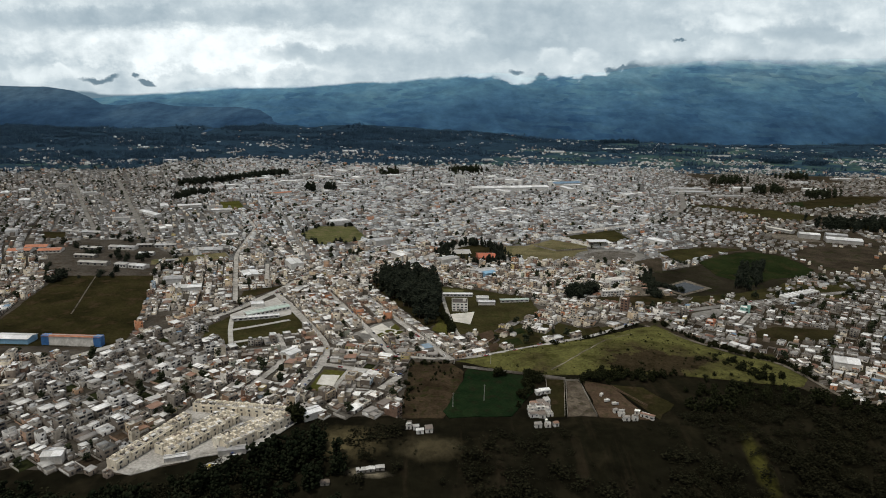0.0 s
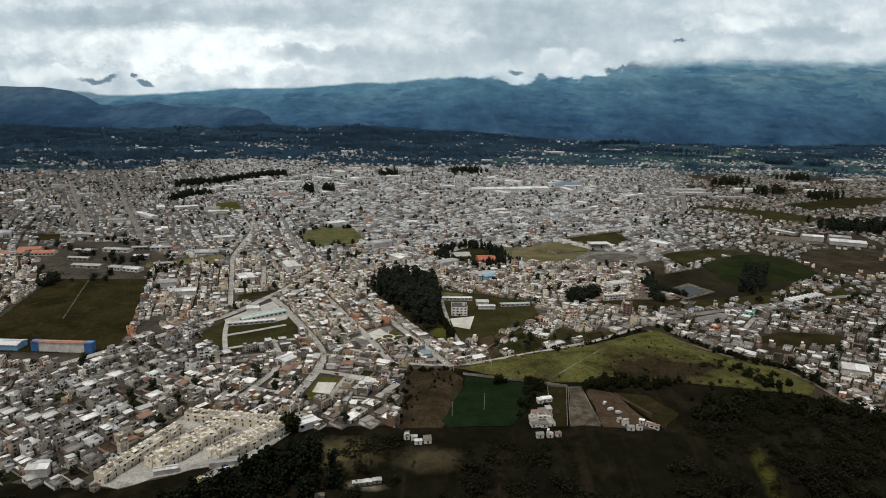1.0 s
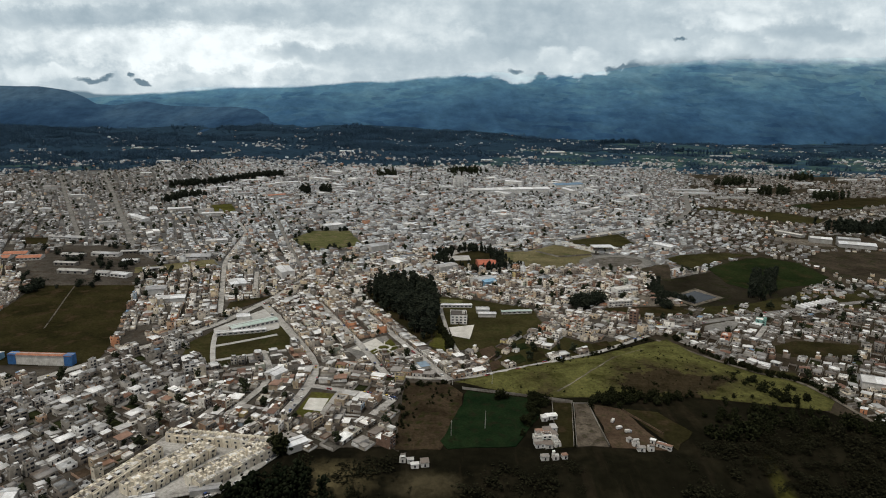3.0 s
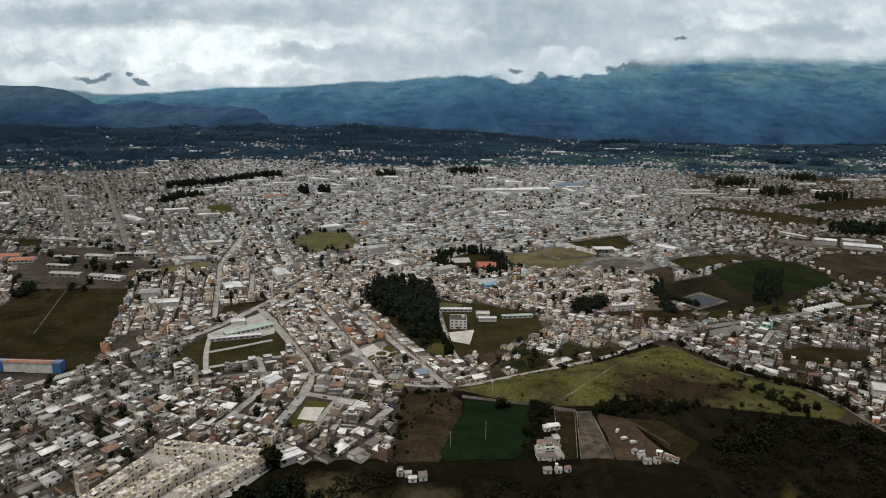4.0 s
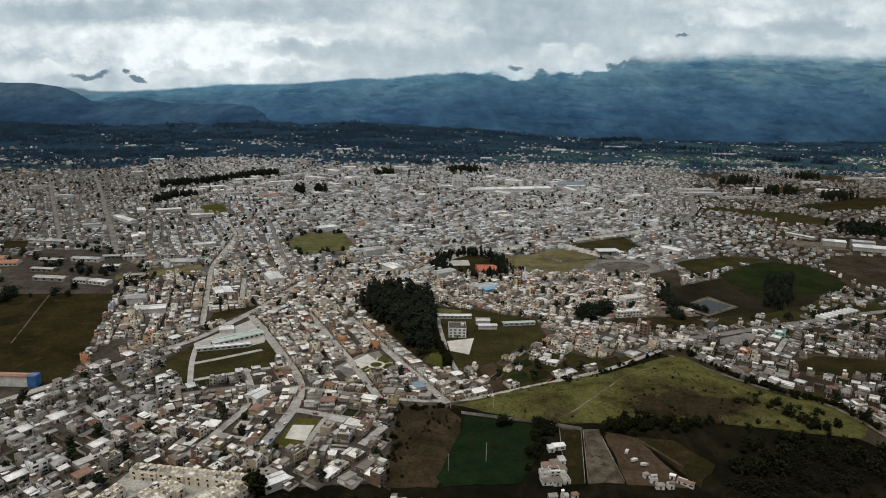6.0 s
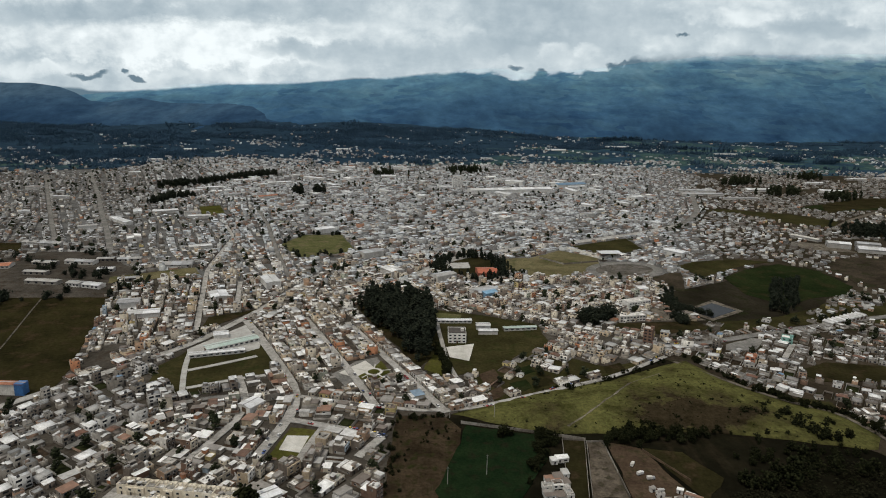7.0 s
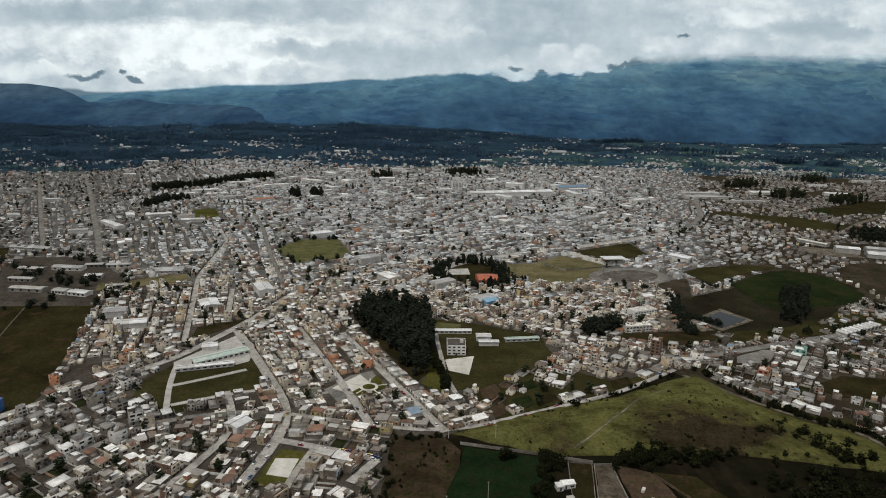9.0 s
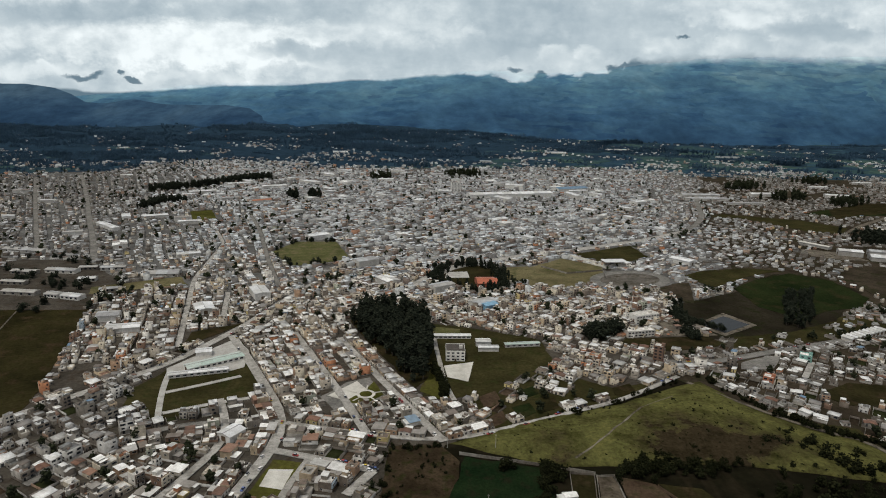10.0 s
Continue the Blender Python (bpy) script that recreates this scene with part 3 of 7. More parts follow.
# painted haze: navy at the foot, paler blue towards the crest
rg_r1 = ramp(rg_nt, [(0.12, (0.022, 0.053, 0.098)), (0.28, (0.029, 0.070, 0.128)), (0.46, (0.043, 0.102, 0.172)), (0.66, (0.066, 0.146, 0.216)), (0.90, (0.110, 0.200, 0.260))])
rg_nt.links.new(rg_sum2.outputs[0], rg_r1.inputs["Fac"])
rg_n2 = grain(rg_nt, 0.012, 7.0, 0.70, (1.0, 0.8, 1.6))
rg_r2 = ramp(rg_nt, [(0.3, (0.72, 0.73, 0.76)), (0.7, (1.18, 1.17, 1.14))])
rg_nt.links.new(rg_n2, rg_r2.inputs["Fac"])
# hillside fields and forest blocks
rg_map = rg_nt.nodes.new("ShaderNodeMapping")
rg_map.inputs["Scale"].default_value = (0.0085, 0.0060, 0.046)
rg_map.inputs["Rotation"].default_value = (0, 0.05, 0)
rg_nt.links.new(rg_geo.outputs["Position"], rg_map.inputs["Vector"])
rg_vor = add(rg_nt, "TexVoronoi", Scale=1.0, Randomness=1.0)
rg_nt.links.new(rg_map.outputs["Vector"], rg_vor.inputs["Vector"])
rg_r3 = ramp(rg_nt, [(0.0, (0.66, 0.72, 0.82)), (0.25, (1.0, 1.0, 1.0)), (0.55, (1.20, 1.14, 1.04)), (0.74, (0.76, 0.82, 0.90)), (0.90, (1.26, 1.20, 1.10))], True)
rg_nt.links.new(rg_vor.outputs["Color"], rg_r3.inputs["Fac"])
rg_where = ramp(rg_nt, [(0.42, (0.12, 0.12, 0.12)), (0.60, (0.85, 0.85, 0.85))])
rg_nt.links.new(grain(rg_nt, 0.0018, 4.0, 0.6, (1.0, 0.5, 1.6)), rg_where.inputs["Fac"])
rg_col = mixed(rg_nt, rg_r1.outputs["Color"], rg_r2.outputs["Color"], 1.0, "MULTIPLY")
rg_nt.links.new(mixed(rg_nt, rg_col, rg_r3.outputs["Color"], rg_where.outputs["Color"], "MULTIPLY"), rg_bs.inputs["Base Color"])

# The foothills: scrub and dry forest, tinted blue and paler upward as painted haze.
foot_mat, ft_nt, ft_bs = nodes_of("foothill_slopes_hazed")
ft_bs.inputs["Roughness"].default_value = 1.0
ft_bs.inputs["Specular IOR Level"].default_value = 0.0
ft_geo = ft_nt.nodes.new("ShaderNodeNewGeometry")
ft_sep = ft_nt.nodes.new("ShaderNodeSeparateXYZ")
ft_nt.links.new(ft_geo.outputs["Position"], ft_sep.inputs[0])
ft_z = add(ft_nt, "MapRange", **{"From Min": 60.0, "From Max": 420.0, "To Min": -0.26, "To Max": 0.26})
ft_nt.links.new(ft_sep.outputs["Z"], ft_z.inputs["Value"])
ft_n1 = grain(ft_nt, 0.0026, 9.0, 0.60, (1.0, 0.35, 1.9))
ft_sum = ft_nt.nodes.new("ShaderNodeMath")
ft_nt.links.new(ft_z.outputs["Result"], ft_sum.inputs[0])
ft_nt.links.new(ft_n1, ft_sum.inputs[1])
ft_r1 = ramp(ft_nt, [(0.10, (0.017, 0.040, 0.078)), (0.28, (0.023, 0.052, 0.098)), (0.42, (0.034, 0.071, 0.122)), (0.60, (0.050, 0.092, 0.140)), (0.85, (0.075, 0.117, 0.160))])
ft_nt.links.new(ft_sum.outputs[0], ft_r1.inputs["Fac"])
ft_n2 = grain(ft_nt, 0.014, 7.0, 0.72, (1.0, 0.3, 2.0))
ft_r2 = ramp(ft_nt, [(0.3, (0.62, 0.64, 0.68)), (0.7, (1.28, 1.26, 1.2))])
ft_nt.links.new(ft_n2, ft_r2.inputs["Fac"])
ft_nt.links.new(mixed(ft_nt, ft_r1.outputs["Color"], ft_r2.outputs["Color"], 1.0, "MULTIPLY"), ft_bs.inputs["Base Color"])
from mathutils.bvhtree import BVHTree


# ---------------------------------------------------------------- building blocks
class Geo:
    """Vertices, faces and a material index for each face."""

    def __init__(self):
        self.v, self.f, self.m = [], [], []

    def put(self, verts, faces, mat=0):
        n = len(self.v)
        self.v += [tuple(p) for p in verts]
        self.f += [tuple(i + n for i in face) for face in faces]
        self.m += [mat] * len(faces)
        return self

    def box(self, x0, x1, y0, y1, z0, z1, mat=0, top=None):
        self.put([(x0, y0, z0), (x1, y0, z0), (x1, y1, z0), (x0, y1, z0), (x0, y0, z1), (x1, y0, z1), (x1, y1, z1), (x0, y1, z1)],
                 [(0, 1, 5, 4), (1, 2, 6, 5), (2, 3, 7, 6), (3, 0, 4, 7)], mat)
        n = len(self.v) - 8
        self.f.append((n + 4, n + 5, n + 6, n + 7))
        self.m.append(mat if top is None else top)
        return self

    def prism(self, cx, cy, z0, z1, r0, r1, sides=8, mat=0):
        ring = [(math.cos(2 * math.pi * k / sides), math.sin(2 * math.pi * k / sides)) for k in range(sides)]
        vs = [(cx + c * r0, cy + s * r0, z0) for c, s in ring] + [(cx + c * r1, cy + s * r1, z1) for c, s in ring]
        fs = [(k, (k + 1) % sides, sides + (k + 1) % sides, sides + k) for k in range(sides)] + [tuple(range(sides, 2 * sides))]
        return self.put(vs, fs, mat)

    def mesh(self, name, mats):
        me = bpy.data.meshes.new(name)
        me.from_pydata(self.v, [], self.f)
        for mt in mats:
            me.materials.append(mt)
        if len(mats) > 1:
            me.polygons.foreach_set("material_index", self.m)
        me.update()
        return me


def part(name, geo, mats, parent, label=""):
    ob = new(name, geo.mesh(name, mats if isinstance(mats, (list, tuple)) else [mats]))
    ob.parent = parent
    return tagged(ob, label) if label else ob


def inside(poly, x, y):
    hit, j = False, len(poly) - 1
    for i in range(len(poly)):
        (xi, yi), (xj, yj) = poly[i], poly[j]
        if (yi > y) != (yj > y) and x < (xj - xi) * (y - yi) / (yj - yi) + xi:
            hit = not hit
        j = i
    return hit


def line_gap(line, x, y):
    best = 1e9
    for (x0, y0), (x1, y1) in zip(line, line[1:]):
        dx, dy = x1 - x0, y1 - y0
        s = max(0.0, min(1.0, ((x - x0) * dx + (y - y0) * dy) / (dx * dx + dy * dy)))
        best = min(best, math.hypot(x - x0 - s * dx, y - y0 - s * dy))
    return best


def edge_at(x):
    return float(np.interp(x, [p[0] for p in EDGE], [p[1] for p in EDGE]))


def ravine(x, y):
    """The land falls away south of the town's edge."""
    s = max(0.0, min(1.0, (edge_at(x) - 6 - y) / 190))
    return -62 * s * s * (3 - 2 * s)


TERRACES = [(-204, 345), (-184, 341), (-168, 352), (-140, 366), (-106, 400), (-102, 422), (-182, 432)]

# ---------------------------------------------------------------- ground
def build_ground():
    xs = sorted(set(list(np.linspace(-520, 520, 105)) + [-7000, -5200, -4000, -3000, -2200, -1600, -1200, -900, -700, 700, 900, 1200, 1600, 2200, 3000, 4000, 5200, 7000]))
    ys = sorted(set(list(np.linspace(-100, 560, 67)) + [-3000, -1500, -600, -300, 640, 800, 1000, 1400, 2000, 3000, 4000, 5200]))
    verts = []
    for y in ys:
        for x in xs:
            z = ravine(x, y)
            if z < -0.5:
                z += 7 * noise.fractal((x * 0.012, y * 0.012, 0.0), 1.0, 2.0, 4) * min(1.0, -z / 15)
            verts.append((x, y, z))
    nx = len(xs)
    faces = [(j * nx + i, j * nx + i + 1, (j + 1) * nx + i + 1, (j + 1) * nx + i) for j in range(len(ys) - 1) for i in range(nx - 1)]
    g = Geo().put(verts, faces)
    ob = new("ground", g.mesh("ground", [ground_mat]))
    for p in ob.data.polygons:
        p.use_smooth = True
    tagged(ob, "valley floor of rough grass, its shade painted dark, falling to a ravine", "ground", kind="structure")


build_ground()


def outlined(poly, step=8.0, wobble=0.8):
    out = []
    for k in range(len(poly)):
        (x0, y0), (x1, y1) = poly[k], poly[(k + 1) % len(poly)]
        n = max(1, int(math.hypot(x1 - x0, y1 - y0) / step))
        for i in range(n):
            s = i / n
            x, y = x0 + s * (x1 - x0), y0 + s * (y1 - y0)
            w = noise.noise_vector((x * 0.07, y * 0.07, 3.0)) * wobble
            out.append((x + w.x, y + w.y))
    return out


def sheet(name, poly, mt, z, label, dome=0.0, wobble=0.8, category="field"):
    """A patch of land with a thin edge; dome: the height of its swelling."""
    ring = outlined(poly, wobble=wobble)
    cx, cy = sum(p[0] for p in ring) / len(ring), sum(p[1] for p in ring) / len(ring)
    g, n = Geo(), len(ring)
    levels = 9 if dome else 1
    verts = [(x, y, z - 0.6) for x, y in ring]
    for k in range(levels):
        s = 1 - k / levels
        for x, y in ring:
            px, py = cx + s * (x - cx), cy + s * (y - cy)
            bump = dome * (1 - s * s) * (1 + 0.35 * noise.noise((px * 0.02, py * 0.02, 5.0)))
            verts.append((px, py, z + bump))
    faces = [(k * n + i, k * n + (i + 1) % n, (k + 1) * n + (i + 1) % n, (k + 1) * n + i) for k in range(levels) for i in range(n)]
    faces.append(tuple(range(levels * n, (levels + 1) * n)))
    g.put(verts, faces)
    ob = new(name, g.mesh(name, [mt]))
    for p in ob.data.polygons:
        p.use_smooth = bool(dome)
    return tagged(ob, label, category, kind="structure")


TOWN = [(px, py + 12) for px, py in EDGE[:7]] + [(-25, 417), (12, 525), (200, 645), (330, 720), (420, 1000), (560, 1500), (760, 2000),
        (900, 2300), (300, 2450), (-300, 2350), (-900, 2150), (-1300, 1900), (-620, 600)]
OLD_TOWN = [(-150, 800), (60, 790), (330, 830), (400, 1000), (545, 1500), (740, 2000), (880, 2290), (300, 2440), (-300, 2340), (-890, 2140), (-1280, 1890), (-640, 1010), (-300, 870)]
EAST = [(200, 645), (238, 592), (300, 478), (480, 440), (1000, 1000), (1900, 2300), (900, 2320), (560, 1500), (400, 1000)]
sheet("pavement", TOWN, paving, 0.12, "dusty grey paving and bare earth between the houses", wobble=3.0, category="pavement")

sheet("pavement", OLD_TOWN, old_paving, 0.20, "worn pale concrete streets of the old town", wobble=6.0, category="pavement")
sheet("waste_land", EAST, brown_land, 0.08, "brown waste land between the eastern houses", wobble=5.0)



def rise(x, y):
    """The land climbs from the town's far end to the foot of the range."""
    s = max(0.0, min(1.3, (y - 2450) / 1150))
    if s == 0.0:
        return 0.0
    top = float(np.interp(x / y, [p[0] for p in PIEDMONT], [p[1] for p in PIEDMONT]))
    return top * s ** 1.25 + s * (16 * noise.noise((x * 0.0022, y * 0.0030, 3.0)) + 7 * noise.noise((x * 0.008, y * 0.010, 6.0)))


def build_plain():
    xs, ys = np.linspace(-4600, 4600, 231), np.concatenate([np.linspace(1950, 2450, 6), np.linspace(2480, 3960, 75)])
    nx = len(xs)
    verts = [(x, y, 0.05 + rise(x, y)) for y in ys for x in xs]
    faces = [(j * nx + i, j * nx + i + 1, (j + 1) * nx + i + 1, (j + 1) * nx + i) for j in range(len(ys) - 1) for i in range(nx - 1)]
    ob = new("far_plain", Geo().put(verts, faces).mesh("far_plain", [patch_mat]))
    for p in ob.data.polygons:
        p.use_smooth = True
    tagged(ob, "far rising plain of woods and green fields", "field", kind="structure")


build_plain()
# open plots where houses stand far apart
GREENS = [(ORCHARDS, 0.45), (GREEN_W, 0.35), (EAST_GREENS, 0.30)]
for poly, _ in GREENS:
    sheet("field", poly, meadow_mix, 0.32, "green kitchen plots between scattered houses")

RUBBLE = [(232, 742), (288, 745), (280, 768), (258, 786), (240, 782)]
FIELDS = [
    (GULLY, grass_dark, 0.45, "dark overgrown gully beside the road"),
    (TERRACES, pale_road, 0.42, "worn grey lanes of the new terraces"),
    (FIELD_WEST, grass_dark, 0.45, "large dark rough pasture beside the houses"),
    (FIELD_TRIANGLE, grass_dark, 0.45, "dark triangular waste lot along the road"),
    (COMPOUND, meadow_mix, 0.40, "grassy school grounds"),
    (COMPOUND_NORTH, concrete, 0.50, "paved forecourt of the school"),
    (PLAZA, asphalt, 0.40, "grey paved neighbourhood square"),
    (PLAZA_GREEN, grass_green, 0.55, "green lawn of the square"),
    (GROVE, grass_dark, 0.40, "dark floor of the eucalyptus grove"),
    (GRASS_SLOPE, grass_green, 0.55, "green bank below the grove"),
    (YARD, pale_concrete, 0.60, "pale concrete school yard"),
    (MEADOW, meadow_mix, 0.40, "patchy brown and green meadow"),
    (MEADOW_NORTH, play_grass, 0.45, "small green lawn behind the grove"),
    (CROP, crop_green, 0.50, "deep green crop field"),
    ([(-27, 419), (-27, 520), (8, 523), (21, 503), (4, 420)], rough_field, 0.35, "rough brown field with weeds"),
    (PARCEL_A, plot_earth, 0.45, "pale bare earth building plot"),
    (PARCEL_B, soil, 0.40, "dark brown tilled plot"),
    (PARCEL_C, grass_dark, 0.35, "brown-green fallow plot"),
    (PARCEL_D, grass_dark, 0.40, "narrow olive plot with weeds"),
    (FIELD_EAST, dark_waste, 0.40, "dark fallow land round the reservoir"),
    (FIELD_EAST_GREEN, deep_green, 0.60, "deep green pasture on the east side"),
    (STADIUM_GRASS, grass_dry, 0.40, "dry yellowish sports ground"),
    (STADIUM_GREEN2, meadow_mix, 0.45, "dark green sports field"),
    (PARK_OVAL, grass_dark, 0.40, "shaded park ground"),
    (PARK_GREEN, grass_dry, 0.45, "light grass beside the park"),
    (PITCH, play_grass, 0.45, "grass football pitch in the town"),
    (GREEN_N, grass_green, 0.45, "bright green lawn among the houses"),
    (IND_W, paving, 0.30, "paved grounds of the works"),
    (IND_FIELD, grass_dry, 0.50, "dry grass beside the works"),
    (TOMATO, grass_dark, 0.50, "dark green lot"),
    ([(596, 1119), (606, 1172), (664, 1150), (672, 1094), (628, 1100)], dust, 0.50, "pale trampled earth beside the eastern works"),
    ([(574, 1000), (611, 1046), (742, 1060), (649, 935), (578, 905), (552, 906)], brown_land, 0.50, "bare brown land outside the lanes"),
    ([(282, 911), (310, 937), (335, 945), (305, 852), (288, 864)], brown_land, 0.46, "brown fallow corner behind the hedge"),
    ([(339, 980), (379, 1010), (452, 1028), (492, 1018), (432, 984), (380, 940), (355, 922)], meadow_mix, 0.50, "rough grass strip behind the running track"),
    ([(916, 1611), (1073, 1730), (1223, 1752), (1100, 1610), (920, 1530), (850, 1480)], grass_dark, 0.50, "dark rough fields beyond the town"),
    (DARK_EAST, grass_dark, 0.45, "dark wooded land"),
    (GREEN_EAST, meadow_mix, 0.40, "olive fields between the eastern houses"),
    (BROWN_EAST, deep_green, 0.45, "green fields outside the town"),
    ([(-6, 596), (20, 592), (45, 606), (108, 668), (104, 722), (46, 748), (-4, 762)], meadow_mix, 0.37, "rough grass round the school buildings"),
    ([(36, 596), (52, 607), (55, 587), (40, 575)], soil, 0.50, "dug brown garden bed"),
    ([(62, 579), (75, 588), (79, 571), (66, 562)], deep_green, 0.50, "green vegetable bed beside a house"),
    ([(82, 588), (95, 596), (97, 580), (85, 572)], grass_dark, 0.50, "dark garden bed between houses"),
    ([(42, 563), (54, 572), (56, 559), (44, 548)], soil, 0.50, "dug brown garden bed"),
    ([(73, 610), (82, 618), (85, 603), (74, 595)], deep_green, 0.50, "green vegetable bed beside a house"),
    ([(146, 617), (164, 626), (165, 610), (147, 599)], grass_dark, 0.50, "dark garden bed between houses"),
    (LOT_W, paving, 0.50, "empty grey asphalt lot beside the houses"),
    (LOT_E, asphalt, 0.50, "open grey gravel lot beside the road"),
    ([(-80, 592), (-61, 619), (-51, 604), (-65, 584)], pale_concrete, 0.60, "pale concrete court of the square"),
    ([(270, 566), (310, 558), (306, 542), (286, 546)], meadow_mix, 0.50, "green corner plot beside the lane"),
    (LOT_EAST, grass_dark, 0.45, "dark empty lot between houses"),
    (COURT_GREEN, grass_green, 0.45, "grass margin round a sports court"),
    (RUBBLE, dust, 0.50, "pale rubble-strewn building ground"),
    (COURT, pale_concrete, 0.60, "pale concrete sports court"),
]
for poly, mt, z, label in FIELDS:
    sheet("field", poly, mt, z, label, wobble=0.3 if mt in (concrete, pale_concrete) else 2.4)
MEADOW_HILL = MOUND[:4] + [(224, 634), (249, 584), (278, 552), (303, 540), (314, 505), (300, 487)] + MOUND[7:]
hill = sheet("field", MEADOW_HILL, mound_mat, 0.40, "swelling green meadow crossed by a path", dome=5.0, wobble=2.0)
sheet("field", POND_RIM, dust, 0.80, "pale earth bank round the reservoir")
sheet("water", POND, water, 0.95, "still grey reservoir water", wobble=0.2, category="water")


def oval(cx, cy, rx, ry, turn, n=40):
    c, s = math.cos(radians(turn)), math.sin(radians(turn))
    pts = [(rx * math.cos(2 * math.pi * k / n), ry * math.sin(2 * math.pi * k / n)) for k in range(n)]
    return [(cx + c * x - s * y, cy + s * x + c * y) for x, y in pts]


sheet("running_track", oval(258, 952, 58, 42, 25), asphalt, 0.60, "oval grey running track", wobble=0.2, category="track")
sheet("field", oval(258, 952, 44, 29, 25), track_earth, 0.75, "grey earth inside the running track", wobble=0.2)


def road(line, width, z=0.28, mt=asphalt, label="worn grey town road"):
    """A road with kerb steps on both sides, following a line."""
    pts = []
    for (x0, y0), (x1, y1) in zip(line, line[1:]):
        n = max(2, int(math.hypot(x1 - x0, y1 - y0) / 15))
        pts += [(x0 + (x1 - x0) * i / n, y0 + (y1 - y0) * i / n) for i in range(n)]
    pts.append(line[-1])
    p = np.array(pts, float)
    for _ in range(3):
        p[1:-1] = (p[:-2] + 2 * p[1:-1] + p[2:]) / 4
    d = np.gradient(p, axis=0)
    d /= np.linalg.norm(d, axis=1)[:, None]
    side = np.stack([-d[:, 1], d[:, 0]], 1)
    h, e = width / 2, min(1.0, width * 0.14)
    prof = [(-h - e, -0.3), (-h - e, 0.14), (-h, 0.14), (-h, 0.0), (h, 0.0), (h, 0.14), (h + e, 0.14), (h + e, -0.3)]
    g, k = Geo(), len(prof)
    verts = [(*(p[i] + side[i] * u), z + w) for i in range(len(p)) for u, w in prof]
    for i in range(len(p) - 1):
        for j in range(k - 1):
            a = i * k + j
            g.f.append((a, a + k, a + k + 1, a + 1))
            g.m.append(0 if j == 3 else 1)
    g.v = verts
    ob = new("road", g.mesh("road", [mt, mt]))
    return tagged(ob, label, "road", kind="structure")


ROADS = [(ROAD_W, 6.5), (ROAD_MID, 6), (ROAD_X, 3.6), (ROAD_D1, 5), (ROAD_D2, 5), (ROAD_AVE, 4.5), (ROAD_AVE2, 5), (ROAD_C1, 4.5),
         (ROAD_E1, 2.6), (ROAD_E2, 7), (ROAD_NE, 15), (ROAD_BEND, 10), (ROAD_COURT, 5), (ROAD_COURT2, 5), (ROAD_LOW, 5), (ROAD_N, 7),
         (ROAD_GROVE, 3), (ROAD_TERR, 5), (FIELD_WEST_PATH, 0.9), (ROAD_Y, 4.5), (ROAD_S, 4.5), (ROAD_N2, 6), (ROAD_TEAL, 4), (ROAD_EAST, 9)]
for k, line in enumerate((PATH_A, PATH_B, PATH_C)):
    road(line, 3.5, 0.60 + 0.01 * k, concrete, "pale concrete path across grass")


def drape(line, width, ob, mt, label):
    """A trodden path laid over a swelling field."""
    tree = BVHTree.FromPolygons([v.co for v in ob.data.vertices], [tuple(p.vertices) for p in ob.data.polygons])
    pts = []
    for (x0, y0), (x1, y1) in zip(line, line[1:]):
        n = max(2, int(math.hypot(x1 - x0, y1 - y0) / 2))
        pts += [(x0 + (x1 - x0) * i / n, y0 + (y1 - y0) * i / n) for i in range(n)]
    p = np.array(pts + [line[-1]], float)
    for _ in range(8):
        p[1:-1] = (p[:-2] + 2 * p[1:-1] + p[2:]) / 4
    d = np.gradient(p, axis=0)
    d /= np.linalg.norm(d, axis=1)[:, None]
    g, verts = Geo(), []
    for i, (x, y) in enumerate(p):
        w = width * (0.75 + 0.5 * noise.noise((x * 0.15, y * 0.15, 2.0)))
        bend = 1.2 * noise.noise((x * 0.06, y * 0.06, 7.0))
        for u in (-w / 2, -w / 6, w / 6, w / 2):
            px, py = x - d[i, 1] * (u + bend), y + d[i, 0] * (u + bend)
            hit = tree.ray_cast(Vector((px, py, 50)), Vector((0, 0, -1)))[0]
            verts.append((px, py, (hit.z if hit else 0.4) + (0.09 if abs(u) < w / 4 else 0.05)))
    faces = [(i * 4 + j, i * 4 + j + 1, i * 4 + j + 5, i * 4 + j + 4) for i in range(len(p) - 1) for j in range(3)]
    tagged(new("path", g.put(verts, faces).mesh("path", [mt])), label, "path", kind="structure")


drape([(95, 508), (117, 529), (138, 553), (158, 578)], 1.7, hill, dust, "trodden earth path over the meadow")
drape([(158, 578), (172, 588), (190, 600)], 1.2, hill, dust, "faint earth path along the meadow's brow")
for k, (line, width) in enumerate(ROADS):
    road(line, width, 0.66 + 0.012 * k, dust if line in (FIELD_WEST_PATH, ROAD_E1, ROAD_EAST) else pale_road if line in (ROAD_NE, ROAD_D1, ROAD_D2, ROAD_C1, ROAD_AVE, ROAD_Y, ROAD_GROVE, ROAD_TEAL, ROAD_W, ROAD_MID, ROAD_X, ROAD_COURT, ROAD_COURT2, ROAD_LOW, ROAD_TERR) else asphalt)


